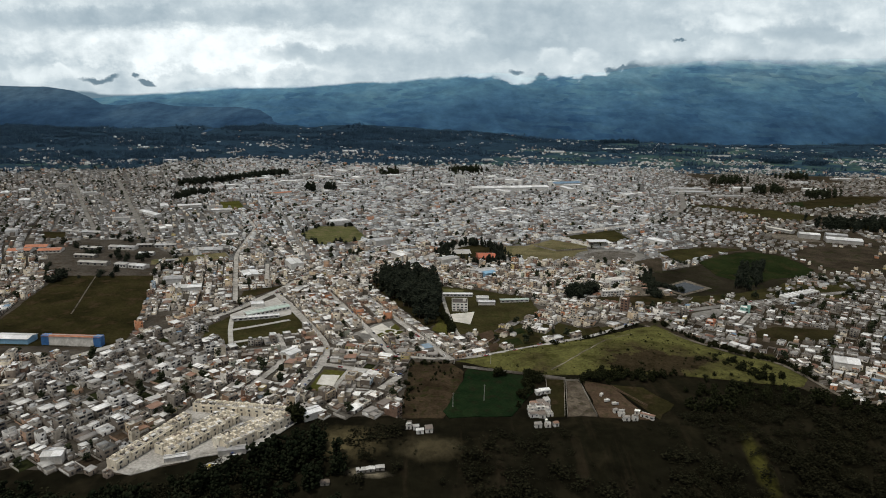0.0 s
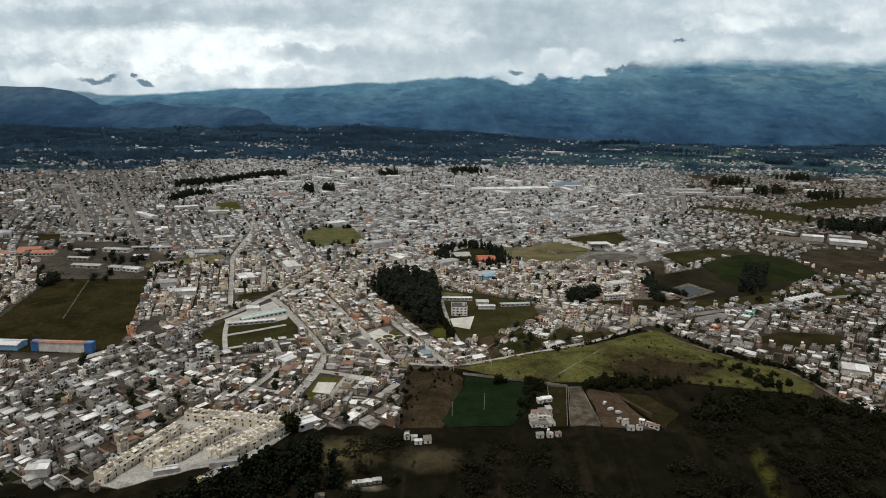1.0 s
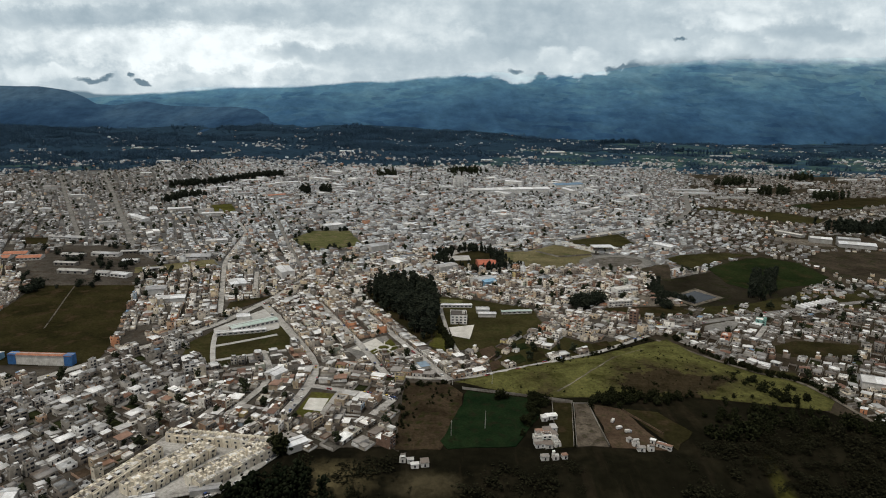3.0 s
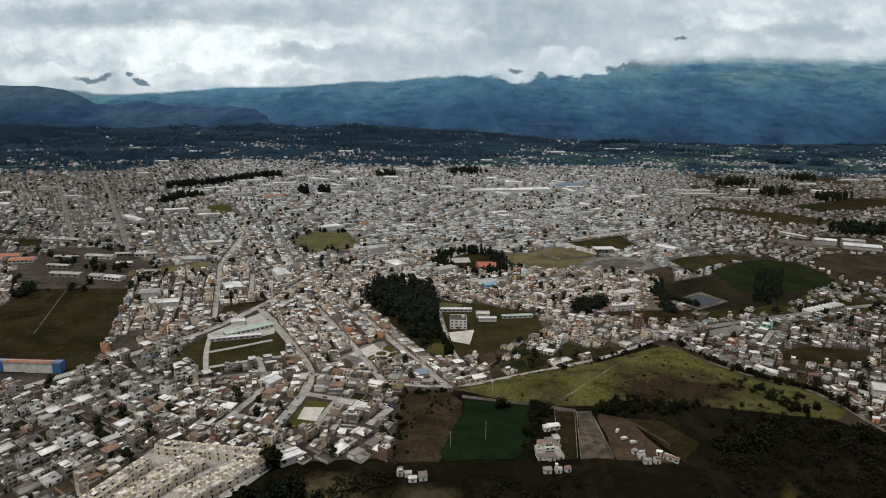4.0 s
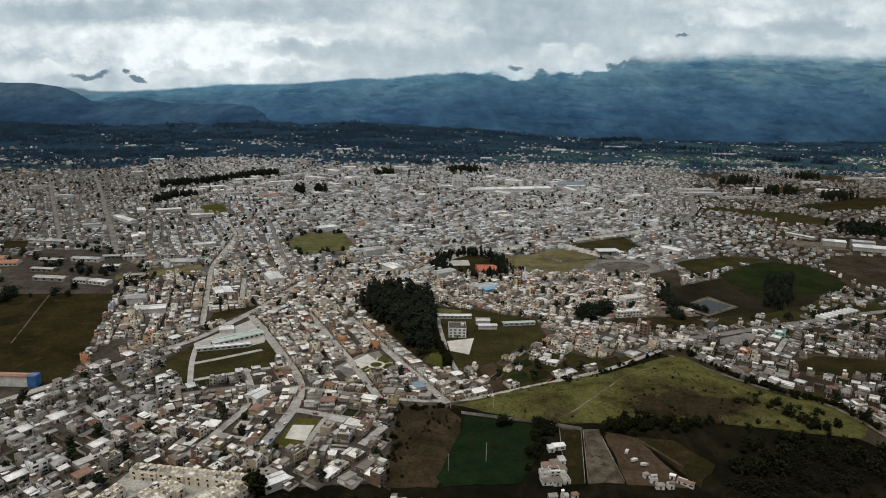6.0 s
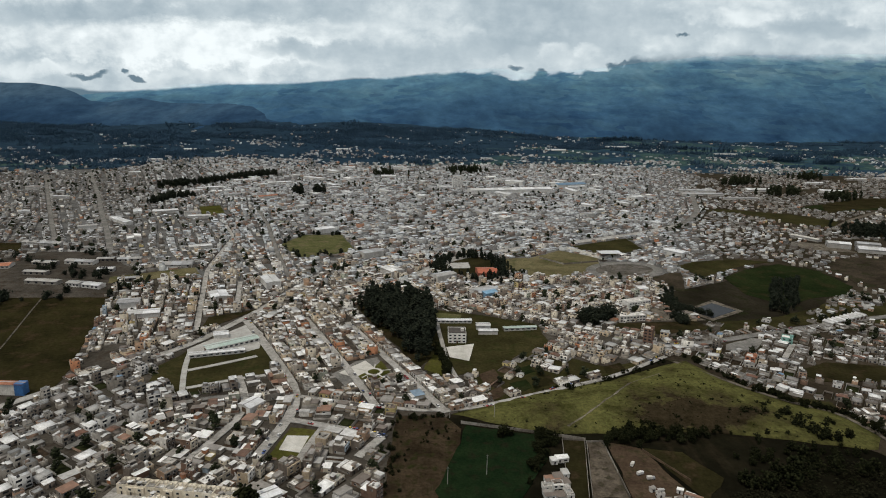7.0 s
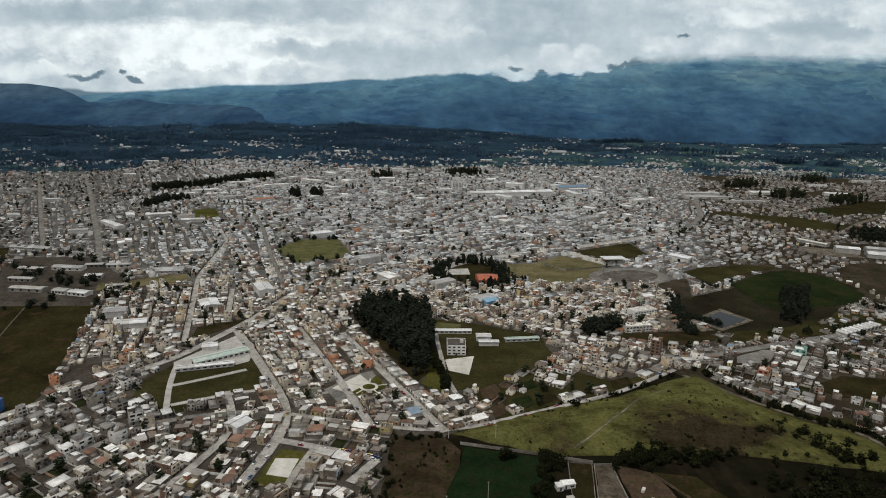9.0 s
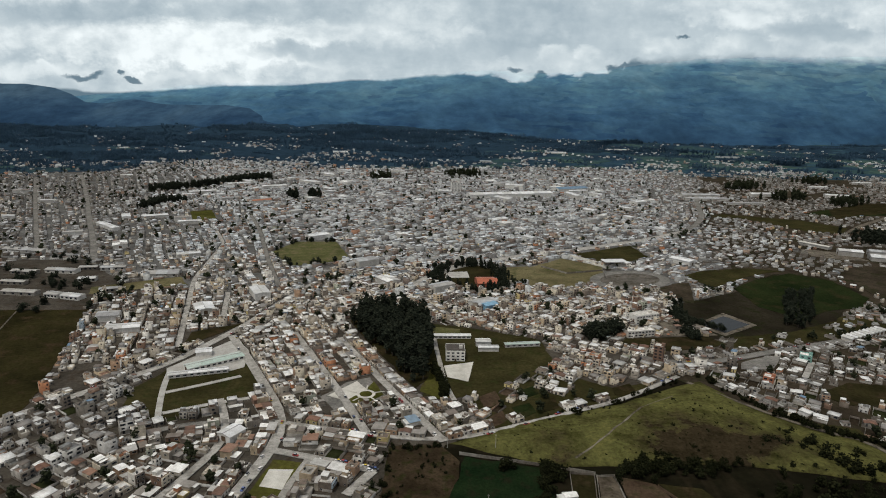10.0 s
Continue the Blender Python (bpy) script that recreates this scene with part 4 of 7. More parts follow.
# ---------------------------------------------------------------- mountains and clouds
def build_range(name, profile, far, foot, rough, label, mt):
    """A range that rises from the plain: crest heights by bearing, slopes with spurs and gullies."""
    b0, b1 = profile[0][0], profile[-1][0]
    nb, nd = int((b1 - b0) * 210), 60
    verts = []
    for i in range(nb + 1):
        b = b0 + (b1 - b0) * i / nb
        top = float(np.interp(b, [p[0] for p in profile], [p[1] for p in profile]))
        y0 = foot + 250 * noise.noise((b * 3.0, 0.3, 1.0))
        for j in range(nd + 1):
            s = j / nd
            y = y0 + (far - y0) * s
            x = b * y
            ridge = noise.ridged_multi_fractal((x * 0.0012, y * 0.0008, 1.7), 1.0, 2.1, 4, 1.0, 2.0)
            fine = noise.fractal((x * 0.007, y * 0.004, 4.0), 1.0, 2.0, 5)
            z = top * s ** 1.2 + (ridge - 1.1) * rough * s * (1.08 - s) * 2.4 + fine * rough * 0.35 * min(1.0, 4 * s) * (1.15 - s)
            verts.append((x, y, max(z, -2.0 + 2 * s)))
    faces = [(i * (nd + 1) + j, (i + 1) * (nd + 1) + j, (i + 1) * (nd + 1) + j + 1, i * (nd + 1) + j + 1) for i in range(nb) for j in range(nd)]
    ob = new(name, Geo().put(verts, faces).mesh(name, [mt]))
    for p in ob.data.polygons:
        p.use_smooth = True
    tagged(ob, label, "mountains", kind="structure")


build_range("mountain_range", CREST_FAR, 4690.0, 3700.0, 95.0, "long mountain range under low cloud, blue haze in its colour", range_mat)
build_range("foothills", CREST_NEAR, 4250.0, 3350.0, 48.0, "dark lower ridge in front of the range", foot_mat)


def calc(nt, op, a, b=None, c=None, clamp=False):
    node = nt.nodes.new("ShaderNodeMath")
    node.operation, node.use_clamp = op, clamp
    for k, v in enumerate((a, b, c)):
        if v is None:
            continue
        if isinstance(v, (int, float)):
            node.inputs[k].default_value = v
        else:
            nt.links.new(v, node.inputs[k])
    return node.outputs[0]


def cloud_light(nt):
    """The light of an overcast deck: flat grey bands with heaped billows over them. Gives an emission shader and its noises."""
    geo = nt.nodes.new("ShaderNodeNewGeometry")
    sep = nt.nodes.new("ShaderNodeSeparateXYZ")
    nt.links.new(geo.outputs["Position"], sep.inputs[0])
    big = grain(nt, 0.0013, 8.0, 0.55, (1.0, 0.0, 2.4))
    mid = grain(nt, 0.0060, 7.0, 0.62, (1.0, 0.0, 1.7))
    puff = grain(nt, 0.0036, 7.0, 0.58, (1.2, 0.0, 1.5))
    bend = nt.nodes.new("ShaderNodeCombineXYZ")
    nt.links.new(calc(nt, "MULTIPLY_ADD", calc(nt, "SUBTRACT", mid, 0.5), 240.0, sep.outputs["X"]), bend.inputs["X"])
    nt.links.new(calc(nt, "MULTIPLY_ADD", calc(nt, "SUBTRACT", puff, 0.5), 160.0, sep.outputs["Z"]), bend.inputs["Z"])
    cells = []
    for size, tall in ((0.0050, 1.5), (0.0140, 1.4)):
        mp = nt.nodes.new("ShaderNodeMapping")
        mp.inputs["Scale"].default_value = (size, 0, size * tall)
        nt.links.new(bend.outputs[0], mp.inputs["Vector"])
        vor = add(nt, "TexVoronoi", Scale=1.0)
        vor.feature = "SMOOTH_F1"
        vor.inputs["Smoothness"].default_value = 0.35
        nt.links.new(mp.outputs["Vector"], vor.inputs["Vector"])
        cells.append(vor.outputs["Distance"])
    billow = calc(nt, "SUBTRACT", 0.85, calc(nt, "ADD", calc(nt, "MULTIPLY", cells[0], 0.9), calc(nt, "MULTIPLY", cells[1], 0.45)))
    drift = calc(nt, "MULTIPLY", calc(nt, "SUBTRACT", big, 0.5), 420.0)
    sway = calc(nt, "MULTIPLY", calc(nt, "SUBTRACT", puff, 0.5), 210.0)
    wx = calc(nt, "ADD", sep.outputs["X"], drift)
    wz = calc(nt, "ADD", sep.outputs["Z"], calc(nt, "ADD", sway, calc(nt, "MULTIPLY", drift, 0.22)))

    def reach(cx, cz, rx, rz):
        """One in the middle of an oval, nought at its rim; and the height within it."""
        u = calc(nt, "DIVIDE", calc(nt, "SUBTRACT", wx, cx), rx)
        v = calc(nt, "DIVIDE", calc(nt, "SUBTRACT", wz, cz), rz)
        return calc(nt, "SUBTRACT", 1.0, calc(nt, "ADD", calc(nt, "MULTIPLY", u, u), calc(nt, "MULTIPLY", v, v))), v

    def over(below, tone, cover):
        return calc(nt, "MULTIPLY_ADD", calc(nt, "SUBTRACT", tone, below), cover, below)

    tone = calc(nt, "ADD", calc(nt, "MULTIPLY", big, 0.34), 0.60)
    for cx, cz, rx, rz, light, cover in CLOUD_BANDS:
        f, v = reach(cx, cz, rx, rz)
        f = calc(nt, "ADD", f, calc(nt, "MULTIPLY_ADD", mid, 1.6, -0.8))
        a = calc(nt, "MULTIPLY", calc(nt, "MULTIPLY_ADD", f, 1.1, 0.35, clamp=True), min(1.0, cover * 1.2))
        tone = over(tone, light, a)
    tone = calc(nt, "ADD", tone, calc(nt, "MULTIPLY", calc(nt, "SUBTRACT", puff, 0.5), 0.40))
    tone = calc(nt, "ADD", tone, calc(nt, "MULTIPLY", calc(nt, "SUBTRACT", mid, 0.5), 0.24))
    for cx, cz, rx, rz, light, base in CLOUD_PUFFS:
        f, v = reach(cx, cz, rx, rz)
        f = calc(nt, "ADD", f, calc(nt, "MULTIPLY_ADD", billow, 1.1, -0.28))
        a = calc(nt, "MULTIPLY", calc(nt, "MULTIPLY_ADD", mid, 0.9, calc(nt, "SUBTRACT", f, 0.40)), 1.15, clamp=True)
        # the lower side fades into the bank below
        a = calc(nt, "MULTIPLY", a, calc(nt, "MULTIPLY_ADD", v, 0.7, 1.0, clamp=True))
        lit = calc(nt, "MULTIPLY_ADD", billow, 0.55, calc(nt, "MULTIPLY_ADD", v, 0.40, calc(nt, "MULTIPLY_ADD", puff, 1.5, -0.50)), clamp=True)
        tone = over(tone, calc(nt, "MULTIPLY_ADD", lit, light - base + 0.03, base), a)
    shade = ramp(nt, [(0.50, (0.172, 0.190, 0.197)), (0.64, (0.285, 0.302, 0.304)), (0.76, (0.408, 0.422, 0.414)), (0.86, (0.580, 0.585, 0.560)), (0.97, (0.812, 0.810, 0.772))])
    nt.links.new(tone, shade.inputs["Fac"])
    em = nt.nodes.new("ShaderNodeEmission")
    nt.links.new(shade.outputs["Color"], em.inputs["Color"])
    gap = None
    for cx, cz, rx, rz in CLOUD_GAPS:
        f, v = reach(cx, cz, rx, rz)
        g = calc(nt, "MULTIPLY_ADD", calc(nt, "ADD", f, calc(nt, "MULTIPLY_ADD", mid, 1.7, -0.85)), 1.3, 0.0, clamp=True)
        gap = g if gap is None else calc(nt, "MAXIMUM", gap, g)
    hole = calc(nt, "SUBTRACT", 1.0, calc(nt, "MULTIPLY", gap, 0.93))
    return em, billow, mid, hole


def empty_material(name):
    mt = bpy.data.materials.new(name)
    mt.use_nodes = True
    mt.node_tree.nodes.clear()
    return mt, mt.node_tree, mt.node_tree.nodes.new("ShaderNodeOutputMaterial")


def build_haze_sheet():
    """The dim blue distance behind the range and the cloud: an added sheet, glowing haze-blue."""
    n, verts = 60, []
    for i in range(n + 1):
        b = -1.0 + 2.0 * i / n
        verts += [(b * 4720, 4720, z) for z in (200, 700, 1250)]
    faces = [(i * 3 + j, i * 3 + j + 3, i * 3 + j + 4, i * 3 + j + 1) for i in range(n) for j in range(2)]
    mt, nt, out = empty_material("far_haze")
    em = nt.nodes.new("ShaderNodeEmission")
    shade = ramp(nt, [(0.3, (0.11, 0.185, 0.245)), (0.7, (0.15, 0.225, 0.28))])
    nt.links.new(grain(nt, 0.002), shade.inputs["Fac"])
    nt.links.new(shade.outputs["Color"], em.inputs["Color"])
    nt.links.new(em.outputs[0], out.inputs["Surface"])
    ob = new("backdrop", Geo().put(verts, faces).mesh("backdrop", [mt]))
    tagged(ob, "glowing sheet of dim blue haze behind the mountains", "clouds", kind="structure")


def build_fringe():
    """The deck's lower edge, hanging in front of the crest, with puffs and torn wisps."""
    n, verts, lift, soft, rag = 200, [], [], [], []
    steps = (-90, -60, -35, -12, 12, 35, 60, 100, 180, 340, 620, 1200)
    for i in range(n + 1):
        x = -4100 + 8200 * i / n
        z = float(np.interp(x, [p[0] for p in CLOUD_EDGE], [p[1] for p in CLOUD_EDGE]))
        for dz in steps:
            verts.append((x, 4480, z + dz))
            lift.append(float(dz))
            soft.append(float(np.interp(x, [-2600, -900, 0, 1100, 1400, 3000], [14, 12, 16, 16, 52, 60])))
            rag.append(float(np.interp(x, [-2600, -900, 0, 500, 1150, 1400, 3000], [0.10, 0.12, 0.25, 0.75, 0.8, 0.35, 0.3])))
    k = len(steps)
    faces = [(i * k + j, i * k + k + j, i * k + k + 1 + j, i * k + 1 + j) for i in range(n) for j in range(k - 1)]
    mt, nt, out = empty_material("cloud_edge")
    me = Geo().put(verts, faces).mesh("cloud_bank", [mt])
    for name, values in (("lift", lift), ("soft", soft), ("rag", rag)):
        me.attributes.new(name, "FLOAT", "POINT").data.foreach_set("value", values)
    field = {}
    for name in ("lift", "soft", "rag"):
        at = nt.nodes.new("ShaderNodeAttribute")
        at.attribute_name = name
        field[name] = at.outputs["Fac"]
    em, billow, mid, hole = cloud_light(nt)
    torn = calc(nt, "ADD", calc(nt, "MULTIPLY_ADD", billow, 110.0, -30.0), calc(nt, "MULTIPLY_ADD", mid, 90.0, -45.0))
    h = calc(nt, "MULTIPLY_ADD", torn, field["rag"], field["lift"])
    body = add(nt, "MapRange", **{"From Min": -0.5, "From Max": 1.0})
    body.interpolation_type = "SMOOTHSTEP"
    nt.links.new(calc(nt, "DIVIDE", h, field["soft"]), body.inputs["Value"])
    nt.links.new(calc(nt, "MULTIPLY", body.outputs["Result"], hole), em.inputs["Strength"])
    # thin vapour: it glows, and lets the sun through to the slopes
    both = nt.nodes.new("ShaderNodeAddShader")
    nt.links.new(nt.nodes.new("ShaderNodeBsdfTransparent").outputs[0], both.inputs[0])
    nt.links.new(em.outputs[0], both.inputs[1])
    nt.links.new(both.outputs[0], out.inputs["Surface"])
    tagged(new("cloud_bank", me), "overcast white and grey cloud resting on the mountains", "clouds", kind="structure")


build_haze_sheet()
build_fringe()


# ---------------------------------------------------------------- trees
def leaf_clump(g, rng, x, y, z, r):
    """An irregular tuft of foliage, eight faces."""
    tip = [(0, 0, 0.9), (1, 0, 0), (0, 1, 0), (-1, 0, 0), (0, -1, 0), (0, 0, -0.7)]
    a = rng.uniform(0, 6.28)
    c, s = math.cos(a), math.sin(a)
    vs = []
    for px, py, pz in tip:
        k = r * rng.uniform(0.55, 1.35)
        vs.append((x + k * (c * px - s * py), y + k * (s * px + c * py), z + k * pz))
    g.put(vs, [(0, 1, 2), (0, 2, 3), (0, 3, 4), (0, 4, 1), (5, 2, 1), (5, 3, 2), (5, 4, 3), (5, 1, 4)])


def limb(g, a, b, ra, rb, sides=5):
    a, b = Vector(a), Vector(b)
    q = (b - a).to_track_quat("Z", "Y")
    ring = [q @ Vector((math.cos(2 * math.pi * k / sides), math.sin(2 * math.pi * k / sides), 0)) for k in range(sides)]
    g.put([a + ra * v for v in ring] + [b + rb * v for v in ring], [(k, (k + 1) % sides, sides + (k + 1) % sides, sides + k) for k in range(sides)])


def tree_shape(seed, height, spread, clumps, size, bare=0.25, lean=0.03):
    """Trunk with limbs, and a crown of tufts round the limbs' ends."""
    rng = random.Random(seed)
    trunk, crown = Geo(), Geo()
    top = (rng.uniform(-lean, lean) * height, rng.uniform(-lean, lean) * height, height * 0.86)
    limb(trunk, (0, 0, -1.2), tuple(v * 0.5 for v in top), height * 0.017 + 0.08, height * 0.011 + 0.05, 6)
    limb(trunk, tuple(v * 0.5 for v in top), top, height * 0.011 + 0.05, 0.04, 5)
    ends = [top]
    for k in range(7):
        s = bare + (0.9 - bare) * (k + rng.random()) / 7
        a = rng.uniform(0, 6.28)
        out = spread * (1.0 - 0.55 * abs(s - 0.5)) * rng.uniform(0.45, 0.95)
        p = tuple(v * s for v in top)
        q = (p[0] + out * math.cos(a), p[1] + out * math.sin(a), p[2] + out * rng.uniform(0.3, 0.8))
        limb(trunk, p, q, height * 0.006 + 0.03, 0.02, 4)
        ends += [q, tuple((u + v) / 2 for u, v in zip(p, q))]
    for k in range(clumps):
        e = ends[k % len(ends)]
        d = spread * 0.42
        leaf_clump(crown, rng, e[0] + rng.gauss(0, d * 0.6), e[1] + rng.gauss(0, d * 0.6), max(height * bare * 0.7, e[2] + rng.gauss(0, d * 0.75)), size * rng.uniform(0.6, 1.3))
    return trunk, crown


def tree_thing(shape, leaves, label, category="tree", group=""):
    root = new("tree")
    part("trunk", shape[0], bark, root)
    part("crown", shape[1], leaves, root)
    root.location = (0, 0, -500)
    return tagged(root, label, category, group)


def random_in(poly, rng):
    xs, ys = [p[0] for p in poly], [p[1] for p in poly]
    while True:
        x, y = rng.uniform(min(xs), max(xs)), rng.uniform(min(ys), max(ys))
        if inside(poly, x, y):
            return x, y


def stuff_mesh(name, verts, faces, mats, index, label, category):
    """One joined mesh from arrays of vertices and equal-sided faces."""
    me = bpy.data.meshes.new(name)
    n, k = faces.shape
    me.vertices.add(len(verts))
    me.vertices.foreach_set("co", verts.astype(np.float32).ravel())
    me.loops.add(n * k)
    me.loops.foreach_set("vertex_index", faces.astype(np.int32).ravel())
    me.polygons.add(n)
    me.polygons.foreach_set("loop_start", np.arange(0, n * k, k, dtype=np.int32))
    for mt in mats:
        me.materials.append(mt)
    if index is not None:
        me.polygons.foreach_set("material_index", index.astype(np.int32))
    me.update(calc_edges=True)
    return tagged(new(name, me), label, category, kind="stuff")


def scattered(name, shapes, places, mats, label, category):
    """Joins copies of shapes: places are (shape number, x, y, z, turn in degrees, scale x, scale y, scale z)."""
    prepared = []
    for g in shapes:
        prepared.append((np.array(g.v, float), np.array(g.f, int), np.array(g.m, int)))
    vs, fs, ms, base = [], [], [], 0
    for k, x, y, z, turn, sx, sy, sz in places:
        v, f, m = prepared[k]
        c, s = math.cos(radians(turn)), math.sin(radians(turn))
        w = np.empty_like(v)
        w[:, 0] = x + c * v[:, 0] * sx - s * v[:, 1] * sy
        w[:, 1] = y + s * v[:, 0] * sx + c * v[:, 1] * sy
        w[:, 2] = z + v[:, 2] * sz
        vs.append(w)
        fs.append(f + base)
        ms.append(m)
        base += len(v)
    if vs:
        stuff_mesh(name, np.concatenate(vs), np.concatenate(fs), mats, np.concatenate(ms) if len(mats) > 1 else None, label, category)


# ---------------------------------------------------------------- houses
WALL, ROOF, GLASS, SHEET, TILE, TANK = range(6)


def shell(g, x0, x1, y0, y1, z0, z1, parapet):
    """Walls with a parapet round a sunken roof."""
    t = 0.22
    o = [(x0, y0), (x1, y0), (x1, y1), (x0, y1)]
    i = [(x0 + t, y0 + t), (x1 - t, y0 + t), (x1 - t, y1 - t), (x0 + t, y1 - t)]
    vs = [(x, y, z0) for x, y in o] + [(x, y, z1 + parapet) for x, y in o] + [(x, y, z1 + parapet) for x, y in i] + [(x, y, z1 - 0.05) for x, y in i]
    fs = []
    for k in range(4):
        n = (k + 1) % 4
        fs += [(k, n, 4 + n, 4 + k), (4 + k, 4 + n, 8 + n, 8 + k), (8 + k, 8 + n, 12 + n, 12 + k)]
    g.put(vs, fs, WALL)


def pitched(g, x0, x1, y0, y1, z, rise, mat, over=0.28, shed=False):
    """A sheet or tile roof, 12 cm thick: a gable along y, or one slope."""
    x0, x1, y0, y1 = x0 - over, x1 + over, y0 - over, y1 + over
    th = 0.14
    if shed:
        prof = [(x0, z), (x1, z + rise)]
    else:
        prof = [(x0, z), ((x0 + x1) / 2, z + rise), (x1, z)]
    for (xa, za), (xb, zb) in zip(prof, prof[1:]):
        g.put([(xa, y0, za), (xb, y0, zb), (xb, y1, zb), (xa, y1, za), (xa, y0, za + th), (xb, y0, zb + th), (xb, y1, zb + th), (xa, y1, za + th)],
              [(4, 5, 6, 7), (0, 1, 5, 4), (2, 3, 7, 6), (1, 2, 6, 5), (3, 0, 4, 7), (3, 2, 1, 0)], mat)


def covered(g, top, x0, x1, y0, y1, z0, h, roof, rng, parapet=0.5):
    """A walled volume with its roof: flat behind a parapet, one slope, or a gable."""
    if roof == ROOF:
        shell(g, x0, x1, y0, y1, z0, h, parapet)
        top.box(x0 + 0.2, x1 - 0.2, y0 + 0.2, y1 - 0.2, h - 0.25, h, ROOF)
        return
    g.box(x0, x1, y0, y1, z0, h, WALL)
    w = x1 - x0
    if roof == SHEET and rng.random() < 0.85:
        rise = w * rng.uniform(0.04, 0.10)
        g.put([(x0, y0, h), (x1, y0, h), (x1, y0, h + rise), (x1 - 0.05, y0, h + rise)], [(0, 1, 2, 3)], WALL)
        g.put([(x1, y0, h), (x1, y1, h), (x1, y1, h + rise), (x1, y0, h + rise)], [(0, 1, 2, 3)], WALL)
        pitched(top, x0, x1, y0, y1, h + 0.02, rise, roof, shed=True)
    else:
        rise = w * rng.uniform(0.09, 0.15)
        xm_ = (x0 + x1) / 2
        g.put([(x0, y0, h), (x1, y0, h), (xm_, y0, h + rise), (xm_, y0 + 0.05, h + rise)], [(0, 1, 2, 3)], WALL)
        g.put([(x0, y1, h), (x1, y1, h), (xm_, y1, h + rise), (xm_, y1 - 0.05, h + rise)], [(1, 0, 3, 2)], WALL)
        pitched(top, x0, x1, y0, y1, h + 0.02, rise, roof)


def house_parts(seed, w, d, floors, roof, rich=True, annexed=True):
    """Parts of a town house, front to -y: a list of (name, geometry, its material number)."""
    rng = random.Random(seed)
    parts, x, y = [], w / 2, d / 2
    h = 2.7 * floors + 0.2
    back = y if not annexed else -y + d * rng.uniform(0.48, 0.78)
    wall, cover = Geo(), Geo()
    covered(wall, cover, -x, x, -y, back, -0.4, h, roof, rng, rng.choice((0.25, 0.5, 0.9)))
    parts += [("wall", wall, WALL), ("roof", cover, roof)]
    if annexed:
        aw = w * rng.uniform(0.45, 0.95)
        x0 = rng.choice((-x, x - aw))
        low = 2.4 if floors == 1 else rng.choice((2.5, 2.6, 5.2))
        ar = rng.choice((SHEET, SHEET, ROOF))
        g, top = Geo(), Geo()
        covered(g, top, x0, x0 + aw, back + 0.02, y, -0.4, min(low, h - 0.15), ar, rng, 0.2)
        parts += [("annex", g, WALL), ("annex_roof", top, ar)]
    if roof == ROOF and rng.random() < 0.8:
        ux0, ux1 = -x + 0.3, rng.uniform(-0.15, 0.35) * w
        if rng.random() < 0.5:
            ux0, ux1 = -ux1, -ux0
        uy0, uy1 = -y + (back + y) * rng.uniform(0.3, 0.55), back - 0.35
        up, top = Geo(), Geo()
        hu = h + rng.choice((2.2, 2.5))
        up.box(ux0, ux1, uy0, uy1, h, hu, WALL)
        parts.append(("upper_room", up, WALL))
        if rng.random() < 0.65:
            pitched(top, ux0, ux1, uy0, uy1, hu + 0.02, 0.4, SHEET, over=0.3, shed=True)
            parts.append(("upper_roof", top, SHEET))
        else:
            top.box(ux0 - 0.2, ux1 + 0.2, uy0 - 0.2, uy1 + 0.2, hu + 0.01, hu + 0.2, ROOF)
            parts.append(("upper_roof", top, ROOF))
    if roof == ROOF and rng.random() < 0.6:
        tank = Geo()
        tx, ty = rng.uniform(-0.3, 0.3) * w, -y + 1.2
        if rich:
            tank.prism(tx, ty, h, h + 0.95, 0.55, 0.62, 8)
            tank.prism(tx, ty, h + 0.95, h + 1.3, 0.62, 0.25, 8)
        else:
            tank.box(tx - 0.5, tx + 0.5, ty - 0.5, ty + 0.5, h, h + 1.3, TANK)
        parts.append(("water_tank", tank, TANK))
    if roof == ROOF and rng.random() < 0.45:
        for cx, cy in ((-x + 0.3, -y + 0.3), (x - 0.3, -y + 0.3), (x - 0.3, back - 0.3)):
            parts.append(("column", Geo().box(cx - 0.16, cx + 0.16, cy - 0.16, cy + 0.16, h, h + rng.uniform(1.0, 2.0), ROOF), ROOF))
    if roof == ROOF and rng.random() < 0.4:
        g = Geo()
        cx, cy = rng.uniform(-0.2, 0.2) * w, -y + (back + y) * 0.25
        pitched(g, cx - 1.4, cx + 1.4, cy - 1.1, cy + 1.1, h + 1.9, 0.25, SHEET, over=0.1, shed=True)
        parts.append(("lean_to", g, SHEET))
    if floors > 1 and rng.random() < 0.65:
        # the upper storeys jut out over the street
        jut = 0.8
        parts.append(("upper_front", Geo().box(-x + 0.05, x - 0.05, -y - jut, -y + 0.02, 2.55, h - 0.02), WALL))
    else:
        jut = 0.0
    if roof == ROOF:
        # low block walls and stores on the roof terrace
        for _ in range(rng.randrange(1, 4)):
            bx, by = rng.uniform(-x + 0.4, x - 1.8), rng.uniform(-y + 0.4, back - 1.8)
            parts.append(("roof_store", Geo().box(bx, bx + rng.uniform(0.9, 2.6), by, by + rng.uniform(0.4, 1.7), h - 0.05, h + rng.uniform(0.5, 1.7), WALL), rng.choice((WALL, ROOF))))
    n = max(1, int(w / 3.0))
